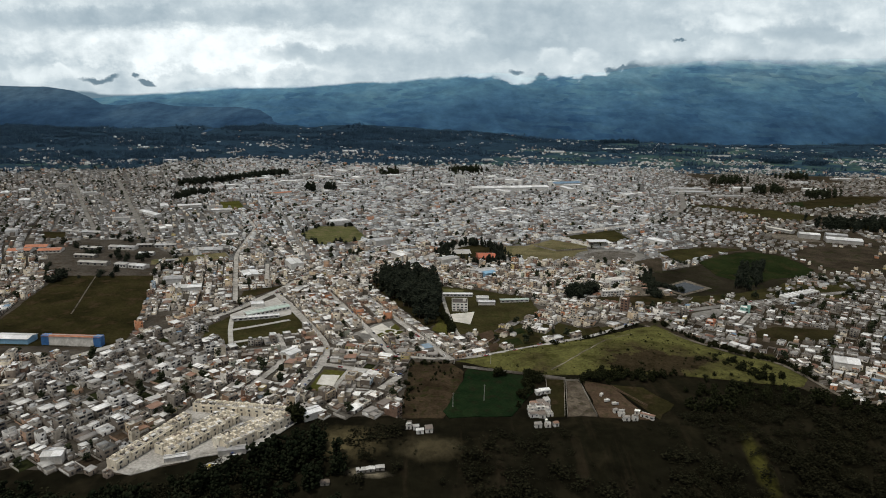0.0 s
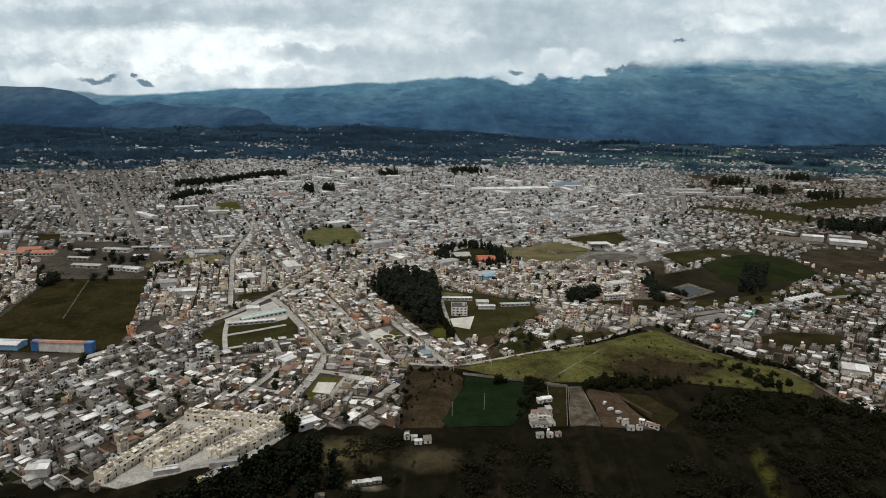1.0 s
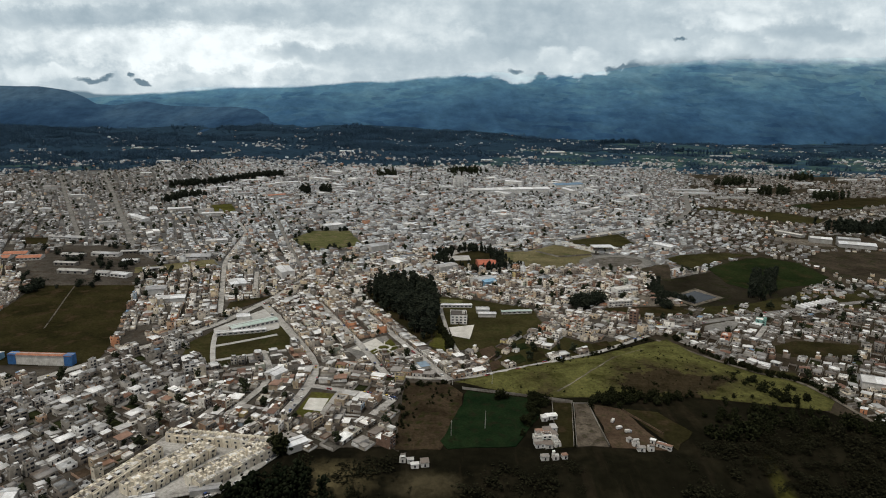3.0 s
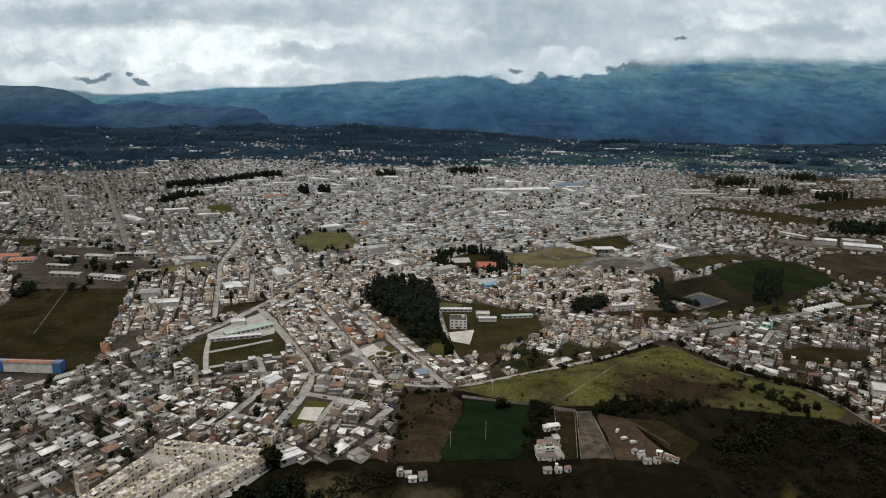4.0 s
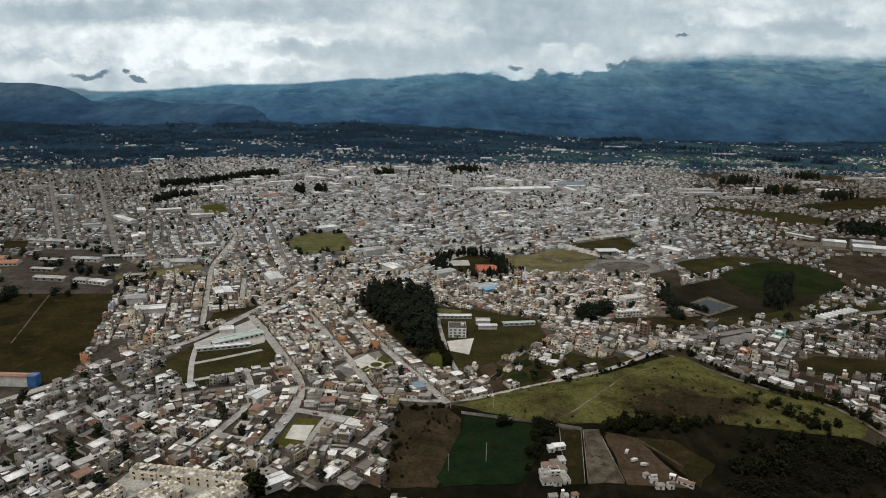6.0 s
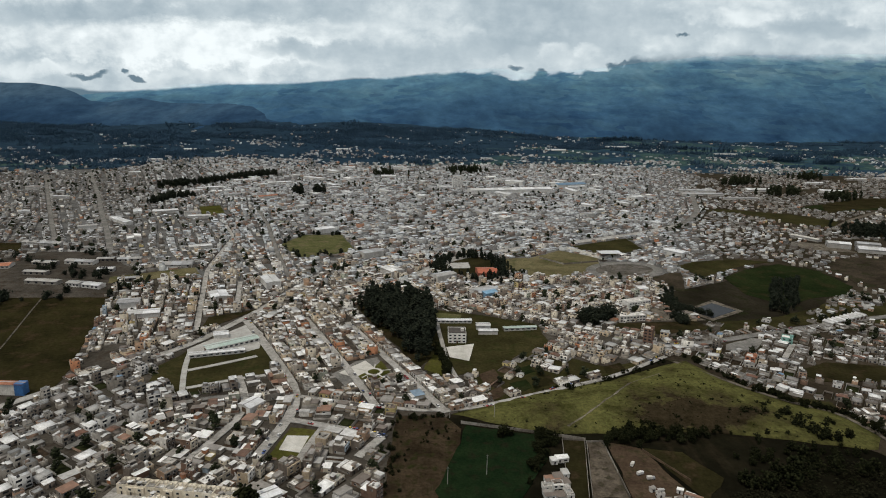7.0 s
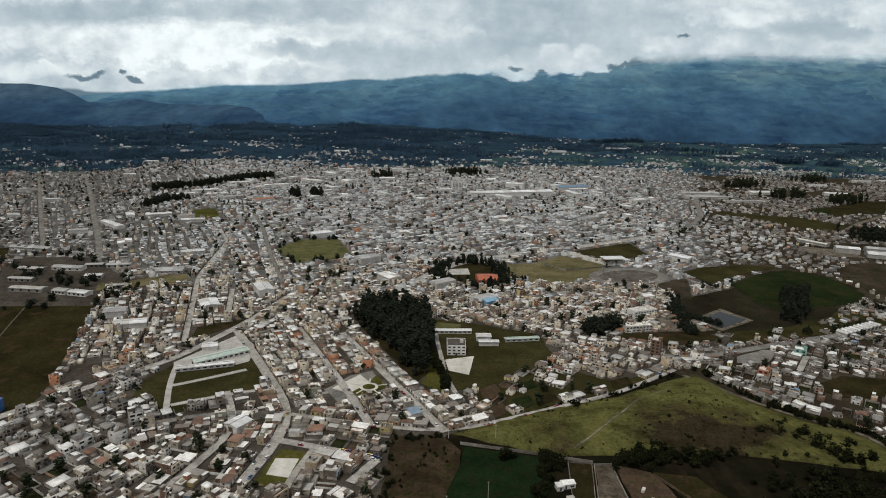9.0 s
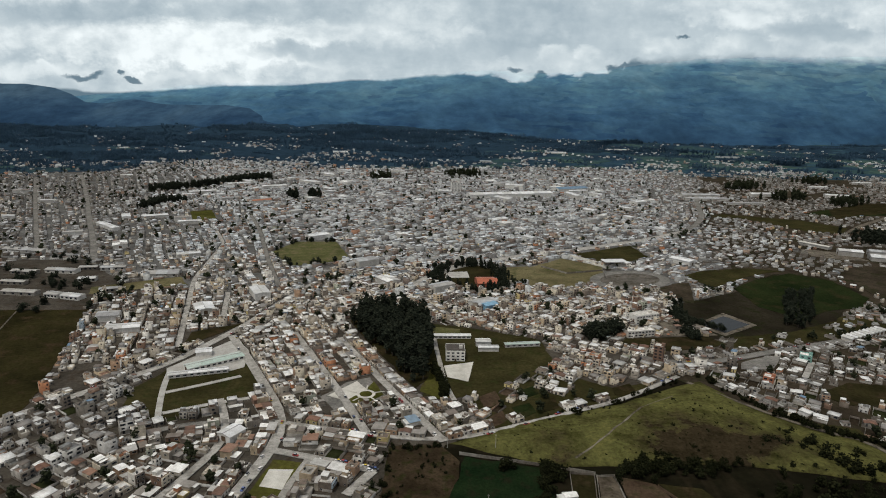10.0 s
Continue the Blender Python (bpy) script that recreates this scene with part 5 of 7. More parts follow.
    for k in range(floors):
        front = -y - (jut if k else 0.0)
        for j in range(n):
            cx = -x + w * (j + 0.5) / n + rng.uniform(-0.2, 0.2)
            ww, wh = rng.choice(((0.9, 1.4), (1.15, 1.45), (0.7, 1.25)))
            z0 = 2.7 * k + 0.95
            g = Geo()
            if k == 0 and j == 0:
                g.box(cx - 0.5, cx + 0.5, -y - 0.07, -y + 0.02, 0, 2.15)
                parts.append(("door", g, TANK))
                continue
            if rich:
                g.box(cx - ww, cx + ww, front - 0.07, front + 0.07, z0, z0 + wh)
            else:
                g.put([(cx - ww, front - 0.06, z0), (cx + ww, front - 0.06, z0), (cx + ww, front - 0.06, z0 + wh), (cx - ww, front - 0.06, z0 + wh)], [(0, 1, 2, 3)], GLASS)
            parts.append(("window", g, GLASS))
        for side in (-1, 1):
            if rng.random() < 0.45:
                continue
            g, cy, z0 = Geo(), rng.uniform(-y + 1.3, back - 1.3), 2.7 * k + 0.95
            if rich:
                g.box(side * x - 0.07, side * x + 0.07, cy - 0.8, cy + 0.8, z0, z0 + 1.2)
            else:
                xx = side * (x + 0.06)
                g.put([(xx, cy - 0.8, z0), (xx, cy + 0.8, z0), (xx, cy + 0.8, z0 + 1.2), (xx, cy - 0.8, z0 + 1.2)], [(0, 1, 2, 3)])
            parts.append(("window", g, GLASS))
        if k > 0:
            g, z0 = Geo(), 2.7 * k + 0.95
            cx = rng.uniform(-0.25, 0.25) * w
            if rich:
                g.box(cx - 0.8, cx + 0.8, back - 0.07, back + 0.07, z0, z0 + 1.2)
            else:
                g.put([(cx - 0.8, back + 0.06, z0), (cx + 0.8, back + 0.06, z0), (cx + 0.8, back + 0.06, z0 + 1.2), (cx - 0.8, back + 0.06, z0 + 1.2)], [(3, 2, 1, 0)])
            parts.append(("window", g, GLASS))
    return parts


ONE = {WALL: wall_one, ROOF: roof_one, GLASS: glass, SHEET: metal_one, TILE: tile_one, TANK: black_plastic}
MANY = [wall_many, roof_many, glass, metal_many, tile_many, black_plastic]
ROOF_NAME = {ROOF: "flat concrete roof", SHEET: "pale sheet metal roof", TILE: "clay tile roof"}
FLOOR_NAME = {1: "single-storey", 2: "two-storey", 3: "three-storey", 4: "four-storey"}


def house_thing(seed, w, d, floors, roof, wall=None, name="house", label="", annexed=True):
    root = new(name)
    for pn, g, mi in house_parts(seed, w, d, floors, roof, True, annexed):
        g.m = [0] * len(g.f)
        ob = part(pn, g, wall if wall and mi == WALL else ONE[mi], root)
        if pn == "window":
            # the frame stays as the window, its pane is set on it
            vs = np.array(g.v)
            mid, half = (vs.max(0) + vs.min(0)) / 2, (vs.max(0) - vs.min(0)) / 2
            half = np.where(half > 0.2, half - 0.09, half + 0.02)
            lo, hi = mid - half, mid + half
            part("pane", Geo().box(lo[0], hi[0], lo[1], hi[1], lo[2], hi[2]), glass, ob)
            ob.data.materials[0] = white_paint
    root.location = (0, 0, -500)
    return tagged(root, label or f"{FLOOR_NAME[floors]} rendered town house with {ROOF_NAME[roof]}", "house", "town houses")


def joined(parts):
    g = Geo()
    for _, p, mi in parts:
        n = len(g.v)
        g.v += p.v
        g.f += [tuple(i + n for i in f) for f in p.f]
        g.m += [mi] * len(p.f)
    return g


# Plots: districts, each with its own street grid.
xw = lambda y: float(np.interp(y, [493, 543, 589, 646, 751, 799, 909], [-334, -298, -265, -224, -188, -179, -150]))
xm = lambda y: float(np.interp(y, [462, 516, 551, 602, 657, 715], [-111, -101, -102, -130, -160, -194]))
SCHOOLS = [(-6, 596), (20, 592), (45, 606), (108, 668), (104, 722), (46, 748), (-4, 762)]
EASTWORKS = [(640, 1075), (770, 1075), (770, 1190), (640, 1190)]
HALL_W = [(-440, 520), (-295, 520), (-290, 556), (-440, 556)]
ROWTREES = [(-720, 1660), (-480, 1980), (-480, 2060), (-600, 1990), (-740, 1720)]
CLEAR = [f[0] for f in FIELDS] + [MOUND, POND_RIM, SCHOOLS, EASTWORKS, HALL_W, ORANGE_ROOFS, ROWTREES,
                                  oval(258, 952, 60, 44, 25, 16)]


CELL, GX, GY = 1.0, -2300.0, 300.0
NX, NY = 4600, 2400
taken = np.zeros((NX, NY), bool)  # what is not to be built on, in cells of 1 m


def cell(x, y):
    return int((x - GX) / CELL), int((y - GY) / CELL)


def take_polygon(c):
    (ia, ja), (ib, jb) = cell(min(p[0] for p in c), min(p[1] for p in c)), cell(max(p[0] for p in c), max(p[1] for p in c))
    ia, ja, ib, jb = max(0, ia), max(0, ja), min(NX - 1, ib + 1), min(NY - 1, jb + 1)
    gx, gy = np.meshgrid(GX + CELL * (np.arange(ia, ib) + 0.5), GY + CELL * (np.arange(ja, jb) + 0.5), indexing="ij")
    hit, k = np.zeros(gx.shape, bool), len(c) - 1
    for n in range(len(c)):
        (xi, yi), (xj, yj) = c[n], c[k]
        if yi != yj:
            hit ^= ((yi > gy) != (yj > gy)) & (gx < (xj - xi) * (gy - yi) / (yj - yi) + xi)
        k = n
    taken[ia:ib, ja:jb] |= hit


def take_line(line, reach):
    for (x0, y0), (x1, y1) in zip(line, line[1:]):
        n = max(2, int(math.hypot(x1 - x0, y1 - y0) / 1.5))
        r = int(reach / CELL + 0.99)
        for k in range(n + 1):
            ci, cj = cell(x0 + (x1 - x0) * k / n, y0 + (y1 - y0) * k / n)
            for a in range(-r, r + 1):
                for b in range(-r, r + 1):
                    if (a * a + b * b) * CELL * CELL <= reach * reach and 0 <= ci + a < NX and 0 <= cj + b < NY:
                        taken[ci + a, cj + b] = True


for c in CLEAR:
    take_polygon(c)
for line, width in ROADS:
    take_line(line, width / 2 + 1.0)
take_polygon([(-25, 300), (-25, 522), (12, 524), (77, 558), (148, 593), (208, 640), (226, 645), (254, 582), (283, 550), (308, 540), (325, 456), (430, 300)])
take_polygon([(-2300, 300), (-320, 300), *[(px, py + 7) for px, py in EDGE], (430, 300)])


def corners(x, y, turn, w, d):
    c, s = math.cos(radians(turn)), math.sin(radians(turn))
    for u in np.linspace(-0.5, 0.5, int(w / 0.95) + 2):
        for v in np.linspace(-0.5, 0.5, int(d / 0.95) + 2):
            yield x + c * u * w - s * v * d, y + s * u * w + c * v * d


def claim(x, y, turn, w, d, keep=0.86):
    """Takes a plot if nothing stands there."""
    cells = []
    for px, py in corners(x, y, turn, w * keep, d * keep):
        i, j = cell(px, py)
        if not (0 <= i < NX and 0 <= j < NY) or taken[i, j]:
            return False
        cells.append((i, j))
    for px, py in corners(x, y, turn, w, d):
        i, j = cell(px, py)
        if 0 <= i < NX and 0 <= j < NY:
            taken[i, j] = True
    return True


def free(x, y):
    i, j = cell(x, y)
    return not (0 <= i < NX and 0 <= j < NY) or not taken[i, j]


def district(x, y):
    if y < 760:
        if x < xw(y):
            return 2
        if x < xm(y) or (x < 20 and y < 528):
            return 0
        if x < 20:
            return 1
        return 5
    if x < -150 - (y - 900) * 0.45:
        return 3
    if x < 330 + (y - 900) * 0.25:
        return 4
    return 6


ANGLES = {0: 57, 1: 118, 2: 107, 3: 118, 4: 38, 5: -36, 6: 62}
BLOCK = {0: 62, 1: 58, 2: 66, 3: 80, 4: 70, 5: 54, 6: 75}
FILL = {0: 0.92, 1: 0.97, 2: 0.95, 3: 0.88, 4: 0.98, 5: 0.80, 6: 0.54}
DEEP = {0: 12.0, 1: 11.0, 2: 11.0, 3: 11.5, 4: 11.0, 5: 12.0, 6: 14.0}
STREET = {0: 4.6, 1: 5.5, 2: 5.0, 3: 4.0, 4: 3.6, 5: 5.0, 6: 5.0}
town_end = lambda x: float(np.interp(x, [-1900, -1388, -1241, -976, -971, -898, -740, -467, -172, 146, 502, 720, 949, 1112, 1734, 2300], [1750, 1920, 1999, 2054, 2288, 2680, 2680, 2429, 2406, 2525, 2680, 2633, 2636, 2491, 2556, 2250]))
rng = random.Random(11)
plots = []  # x, y, turn, width, depth, district


def frontage(line, width, deep, rows=1):
    """Plots in rows on both sides of a road."""
    for (x0, y0), (x1, y1) in zip(line, line[1:]):
        ln = math.hypot(x1 - x0, y1 - y0)
        a = math.degrees(math.atan2(y1 - y0, x1 - x0))
        dx, dy = (x1 - x0) / ln, (y1 - y0) / ln
        for row in range(rows):
            for side in (-1, 1):
                off = side * (width / 2 + 1.2 + deep * (row + 0.5) + 0.2 * row)
                u = 0.5
                while u < ln - 3:
                    for wd in (rng.uniform(7.5, 11.0), 6.5, 4.8):
                        x, y = x0 + dx * (u + wd / 2) - dy * off, y0 + dy * (u + wd / 2) + dx * off
                        if y < 2300 and claim(x, y, a, wd, deep, 0.92):
                            plots.append((x, y, a + (0 if (side > 0) == (row % 2 == 0) else 180), wd, deep, district(x, y)))
                            u += wd
                            break
                    else:
                        u += 0.8


# Halls of the factory quarter and the depots: x, y, turn, length, depth, height, roof.
HALLS = [(177, 1718, 17, 222, 34, 9, white_sheet),
         (353, 1850, 24, 95, 36, 9, faded_blue),
         (362, 1800, 20, 54, 14, 9, white_sheet),
         (338, 1725, -75, 70, 18, 9, white_sheet),
         (402, 1745, -50, 38, 14, 9, white_sheet),
         (155, 1634, -55, 54, 22, 9, white_sheet),
         (206, 1873, -20, 50, 26, 11, white_sheet),
         (156, 1940, 50, 120, 20, 5, grey_sheet),
         (10, 1752, 26, 38, 14, 7, white_sheet),
         (-356, 1888, -25, 70, 18, 7, white_sheet),
         (-335, 2075, -44, 58, 20, 7, white_sheet),
         (-140, 2229, 0, 44, 16, 7, white_sheet),
         (-218, 1920, 15, 50, 14, 5, grey_sheet),
         (-308, 2194, 10, 44, 16, 7, white_sheet),
         (-157, 1975, 5, 44, 16, 7, white_sheet),
         (-5, 2166, 10, 46, 16, 5, grey_sheet)]
HALLS += [(-596, 1595, 40, 56, 14, 5, white_sheet),
         (-572, 1661, 35, 64, 16, 5, white_sheet),
         (-525, 1606, 38, 50, 14, 5, white_sheet),
         (-532, 1810, 36, 60, 16, 7, white_sheet),
         (-433, 1789, 30, 64, 16, 5, white_sheet),
         (-537, 1322, 30, 46, 16, 5, white_sheet),
         (-471, 1565, 30, 46, 14, 5, grey_sheet),
         (-572, 1218, -42, 72, 13, 5, white_sheet),
         (-452, 1274, 20, 40, 14, 5, white_sheet),
         (-397, 1539, 40, 46, 18, 5, clay_roof),
         (690, 1808, 2, 100, 22, 5, grey_sheet),
         (677, 1738, 4, 110, 20, 5, grey_sheet),
         (875, 1846, 9, 80, 28, 6, white_sheet),
         (748, 1677, 8, 90, 12, 4, grey_sheet),
         (1075, 1842, -15, 60, 22, 7, white_sheet)]
for hx, hy, ha, hw, hd, hh, _ in HALLS:
    take_polygon([(hx + math.cos(radians(ha)) * u * (hw / 2 + 3) - math.sin(radians(ha)) * v * (hd / 2 + 3), hy + math.sin(radians(ha)) * u * (hw / 2 + 3) + math.cos(radians(ha)) * v * (hd / 2 + 3)) for u, v in ((-1, -1), (1, -1), (1, 1), (-1, 1))])
# Larger halls among the houses.
big_lots = []
for _ in range(900):
    y = rng.uniform(720, 2150)
    x = rng.uniform(-0.72, 0.72) * y
    k = district(x, y)
    if len(big_lots) < 64 and k in (2, 3, 4) and y < town_end(x):
        wd, dp = rng.uniform(18, 24 + y * 0.012), rng.uniform(11, 14 + y * 0.006)
        a = ANGLES[k] + rng.choice((0, 90))
        if claim(x, y, a, wd + 3, dp + 3, 1.0):
            big_lots.append((x, y, a, wd, dp))
for line, width in ROADS:
    if line is not FIELD_WEST_PATH and line is not ROAD_GROVE and line is not ROAD_EAST:
        packed = line in (ROAD_D1, ROAD_D2, ROAD_MID, ROAD_W, ROAD_Y, ROAD_S, ROAD_COURT2, ROAD_E1, ROAD_TEAL, ROAD_C1)
        frontage(line, width, 11.5 if packed else 11.0, 2 if packed else 1)


def on_street(k, x, y):
    """Whether a place lies on a street of its district's grid."""
    c, s = math.cos(radians(ANGLES[k])), math.sin(radians(ANGLES[k]))
    ox, oy = (-60, 500) if k in (0, 1, 2) else (100, 800)
    u, v = c * (x - ox) + s * (y - oy), -s * (x - ox) + c * (y - oy)
    pv, pu = 2 * DEEP[k] + STREET[k], BLOCK[k] + STREET[k]
    bv = round(v / pv)
    return abs(v - bv * pv) > DEEP[k] or (u - 13 * (bv % 3)) % pu > BLOCK[k]


for k, ang in ANGLES.items():
    if k == 6:
        continue
    c, s = math.cos(radians(ang)), math.sin(radians(ang))
    deep = DEEP[k]
    pv, pu = 2 * deep + STREET[k], BLOCK[k] + STREET[k]
    reach = 3000
    ox, oy = (-60, 500) if k in (0, 1, 2) else (100, 800)
    for bv in range(int(-reach / pv), int(reach / pv)):
        for bu in range(int(-reach / pu), int(reach / pu)):
            u0, v0 = bu * pu + 13 * (bv % 3), bv * pv
            mx, my = ox + c * u0 - s * v0, oy + s * u0 + c * v0
            if not (300 < my < 2650 and abs(mx) < 0.78 * my + 130):
                continue
            for row in (-1, 1):
                u = 0.0
                end = town_end(mx)
                while u < BLOCK[k] - 4:
                    wide = rng.uniform(7.5, 11.5) if k in (0, 2) and my < 660 else rng.uniform(7.0, 13.5) if my > 900 else rng.uniform(6.5, 9.5)
                    for wd in (wide, 6.2):
                        uu, vv = u0 + u + wd / 2, v0 + row * deep / 2
                        x, y = ox + c * uu - s * vv, oy + s * uu + c * vv
                        if k > 2:
                            bend = noise.noise_vector((x * 0.004, y * 0.004, 9.0)) * (34 if k == 3 else 22)
                            x, y = x + bend.x, y + bend.y
                        if my > end - 350 and rng.random() < 0.25 + (my - end + 350) / 500:
                            u += wd
                            break
                        if district(x, y) == k and abs(x) < 0.78 * y + 90 and y < 2500 and claim(x, y, ang, wd, deep, 0.90):
                            plots.append((x, y, ang + (0 if row < 0 else 180), wd, deep, k))
                            u += wd
                            break
                    else:
                        u += 1.6

# What is left inside the blocks of the nearer town: houses set to the nearest street.
LANES = [r for r, _ in ROADS if r is not FIELD_WEST_PATH and r is not ROAD_EAST]


def street_angle(x, y, k):
    best, ang = 45.0, ANGLES[k]
    for line in LANES:
        for (x0, y0), (x1, y1) in zip(line, line[1:]):
            dx, dy = x1 - x0, y1 - y0
            q = max(0.0, min(1.0, ((x - x0) * dx + (y - y0) * dy) / (dx * dx + dy * dy)))
            gap = math.hypot(x - x0 - q * dx, y - y0 - q * dy)
            if gap < best:
                best, ang = gap, math.degrees(math.atan2(dy, dx))
    return ang


for iy in range(180):
    for ix in range(320):
        x, y = -560 + 3.4 * ix + rng.uniform(-0.6, 0.6), 318 + 3.4 * iy + rng.uniform(-0.6, 0.6)
        if not free(x, y) or abs(x) > 0.76 * y + 40:
            continue
        k = district(x, y)
        if k in (0, 5) and noise.noise((x * 0.045, y * 0.045, 21.0)) > (0.16 if k == 0 else 0.05) or any(inside(poly, x, y) for poly, _ in GREENS):
            continue
        a = street_angle(x, y, k)
        for wd, dp in ((rng.uniform(8, 10.5), 10.5), (7.0, 8.5), (5.4, 6.2)):
            if claim(x, y, a, wd, dp, 0.95):
                plots.append((x, y, a + rng.choice((0, 180)), wd, dp, k))
                break

# The east: low dull houses, loosely set.
loose = []
for _ in range(42000):
    y = 720 + 1680 * rng.random() ** 0.8
    x = rng.uniform(0.2, 0.8) * y
    d1 = noise.noise((x * 0.005, y * 0.005, 2.0)) + 0.6 * noise.noise((x * 0.013, y * 0.013, 7.0))
    if district(x, y) != 6 or y > town_end(x) or rng.random() > (1.0 if x < 470 + (y - 900) * 0.25 else 0.74 if x < 0.5 * y else 0.48) + 1.3 * d1:
        continue
    a = 62 + 70 * noise.noise((x * 0.004, y * 0.004, 5.0)) + rng.choice((0, 90)) + rng.uniform(-12, 12)
    wd, dp = rng.uniform(6.5, 12.5), rng.uniform(6.0, 11.0)
    if claim(x, y, a, wd + 1.0, dp + 1.0, 1.0):
        loose.append((x, y, a, wd, dp))

# Small houses and sheds in the gaps that are left.
small = []
for _ in range(26000):
    y = 335 + 1300 * rng.random() ** 1.3
    x = rng.uniform(-0.74, 0.74) * y
    k = district(x, y)
    wd, dp = rng.uniform(3.5, 6.0), rng.uniform(4.0, 7.0)
    if k == 6 and rng.random() < 0.7 or on_street(k, x, y):
        continue
    a = ANGLES[k] + rng.choice((0, 90)) + rng.uniform(-6, 6)
    if claim(x, y, a, wd, dp, 1.0):
        small.append((x, y, a, wd, dp))

kinds = []
for k in range(32):
    kr = random.Random(100 + k)
    roof = ROOF if k < 23 else (SHEET if k < 31 else TILE)
    floors = kr.choice((1, 1, 2, 2, 3)) if roof == ROOF else kr.choice((1, 1, 1, 2))
    kinds.append((100 + k, kr.uniform(6.0, 7.6), kr.uniform(8.6, 11.5), floors, roof))

low_kinds = [n for n, kd in enumerate(kinds) if kd[3] == 1]
near_key = lambda p: math.hypot(p[0] + 60, (p[1] - 440) * 1.0)
plots.sort(key=near_key)
models = [house_thing(*k) for k in kinds]
mid_shapes = [joined(house_parts(*k, rich=False)) for k in kinds]
far_shapes = [joined([p for p in house_parts(*k, rich=False) if p[0] not in ("window", "door", "column", "lean_to", "water_tank", "roof_store", "upper_front")]) for k in kinds]
near_n, ground_plots, mid_places, east_places, far_places, west_places, block_places, outer_places, yard_trees = 0, [], [], [], [], [], [], [], []
for x, y, turn, wd, deep, k in plots:
    full = FILL[k]
    for poly, share in GREENS:
        if inside(poly, x, y):
            full = share
    if k == 0 and x < -150:
        full -= 0.08
    if k == 5 and x < 235 and full > 0.5:
        full += 0.14
    if k == 5 and x >= 235 and full > 0.5:
        full -= 0.04
    if k in (3, 4):
        full -= 0.32 * max(0.0, noise.noise((x * 0.010, y * 0.005, 12.0)) + 0.1)
    if k in (5, 6):
        full += 0.25 * noise.noise((x * 0.006, y * 0.006, 2.0))
    if rng.random() > full:
        if full > 0.4:
            ground_plots.append((x, y, turn, wd, deep))
        if rng.random() < 0.5:
            yard_trees.append((x + rng.uniform(-3, 3), y + rng.uniform(-4, 4)))
        continue
    ground_plots.append((x, y, turn, wd, deep))
    i = rng.randrange(len(kinds))
    east = k == 5 and x > 235 + rng.uniform(-20, 20)
    if kinds[i][3] > 1 and rng.random() < (0.9 if east else 0.6 if k in (1, 5, 6) else 0.0):
        i = rng.choice(low_kinds)
    seed, w, d, floors, roof = kinds[i]
    sx = min(1.9, max(0.72, wd / w * rng.uniform(0.95, 1.0)))
    sy = rng.uniform(0.86, 1.0) * min(1.15, deep / d)
    sz = rng.uniform(0.90, 1.05)
    if y > 900:
        sz *= 0.80
    if east:
        sx, sy, sz = sx * rng.uniform(0.75, 1.0), sy * rng.uniform(0.7, 1.0), sz * 0.88
    off = (deep - d * sy) / 2 * rng.uniform(-1, 1)
    a = radians(turn)
    px, py = x - math.sin(a) * off, y + math.cos(a) * off
    jitter = rng.gauss(0, 4.0 if k == 5 else 1.2)
    if east and y > 560:
        east_places.append((i, px, py, 0.35, turn + 3 * jitter, sx, sy, sz))
    elif near_n < 170:
        near_n += 1
        copy_thing(models[i], pose(px, py, 0.35, 0, 0, turn + jitter) @ Matrix.Diagonal((sx, sy, sz, 1)))
    elif y > 860 and x / y < -0.36 + rng.uniform(-0.12, 0.05):
        west_places.append((i, px, py, 0.35, turn + jitter, sx, sy, sz))
    elif y > 800 and x / y > 0.47 + rng.uniform(-0.10, 0.06):
        outer_places.append((i, px, py, 0.35, turn + jitter, sx, sy, sz * 0.9))
    elif y > 960 + rng.uniform(-160, 160):
        far_places.append((i, px, py, 0.35, turn + jitter, sx, sy, sz))
    elif k == 0 and x < -120 + rng.uniform(-40, 40):
        block_places.append((i, px, py, 0.35, turn + jitter, sx, sy, sz))
    else:
        mid_places.append((i, px, py, 0.35, turn + jitter, sx, sy, sz))
    if rng.random() < (0.12 if y > 760 else 0.07):
        yard_trees.append((x + rng.uniform(-5, 5), y + rng.uniform(-6, 6)))
for m in models:
    for o in (*m.children_recursive, m):
        bpy.data.objects.remove(o)
scattered("town_houses", mid_shapes, mid_places, MANY, "thousands of rendered and block town houses, flat or sheet roofs", "houses")

scattered("lane_houses", mid_shapes, east_places, [wall_dull, roof_dull, glass, metal_many, tile_many, black_plastic],
          "low dull houses along the eastern lanes", "houses")

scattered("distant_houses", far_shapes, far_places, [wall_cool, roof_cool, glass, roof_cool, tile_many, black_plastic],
          "thousands of weathered houses towards the town's end, haze in their cool greys", "houses")

scattered("block_houses", mid_shapes, block_places, [wall_dull, roof_grey, glass, metal_many, tile_many, black_plastic],
          "unfinished block and brick houses with grey roofs", "houses")

# darker palettes stand in for the shade over the town's west
scattered("western_houses", far_shapes, west_places, [wall_dull, roof_grey, glass, roof_grey, tile_many, black_plastic],
          "grey houses in the west of the town, darkened in place of shade", "houses")

scattered("outer_houses", far_shapes, outer_places, [wall_dull, roof_dull, glass, roof_dull, tile_many, black_plastic],
          "dull grey and brown houses along the eastern roads", "houses")

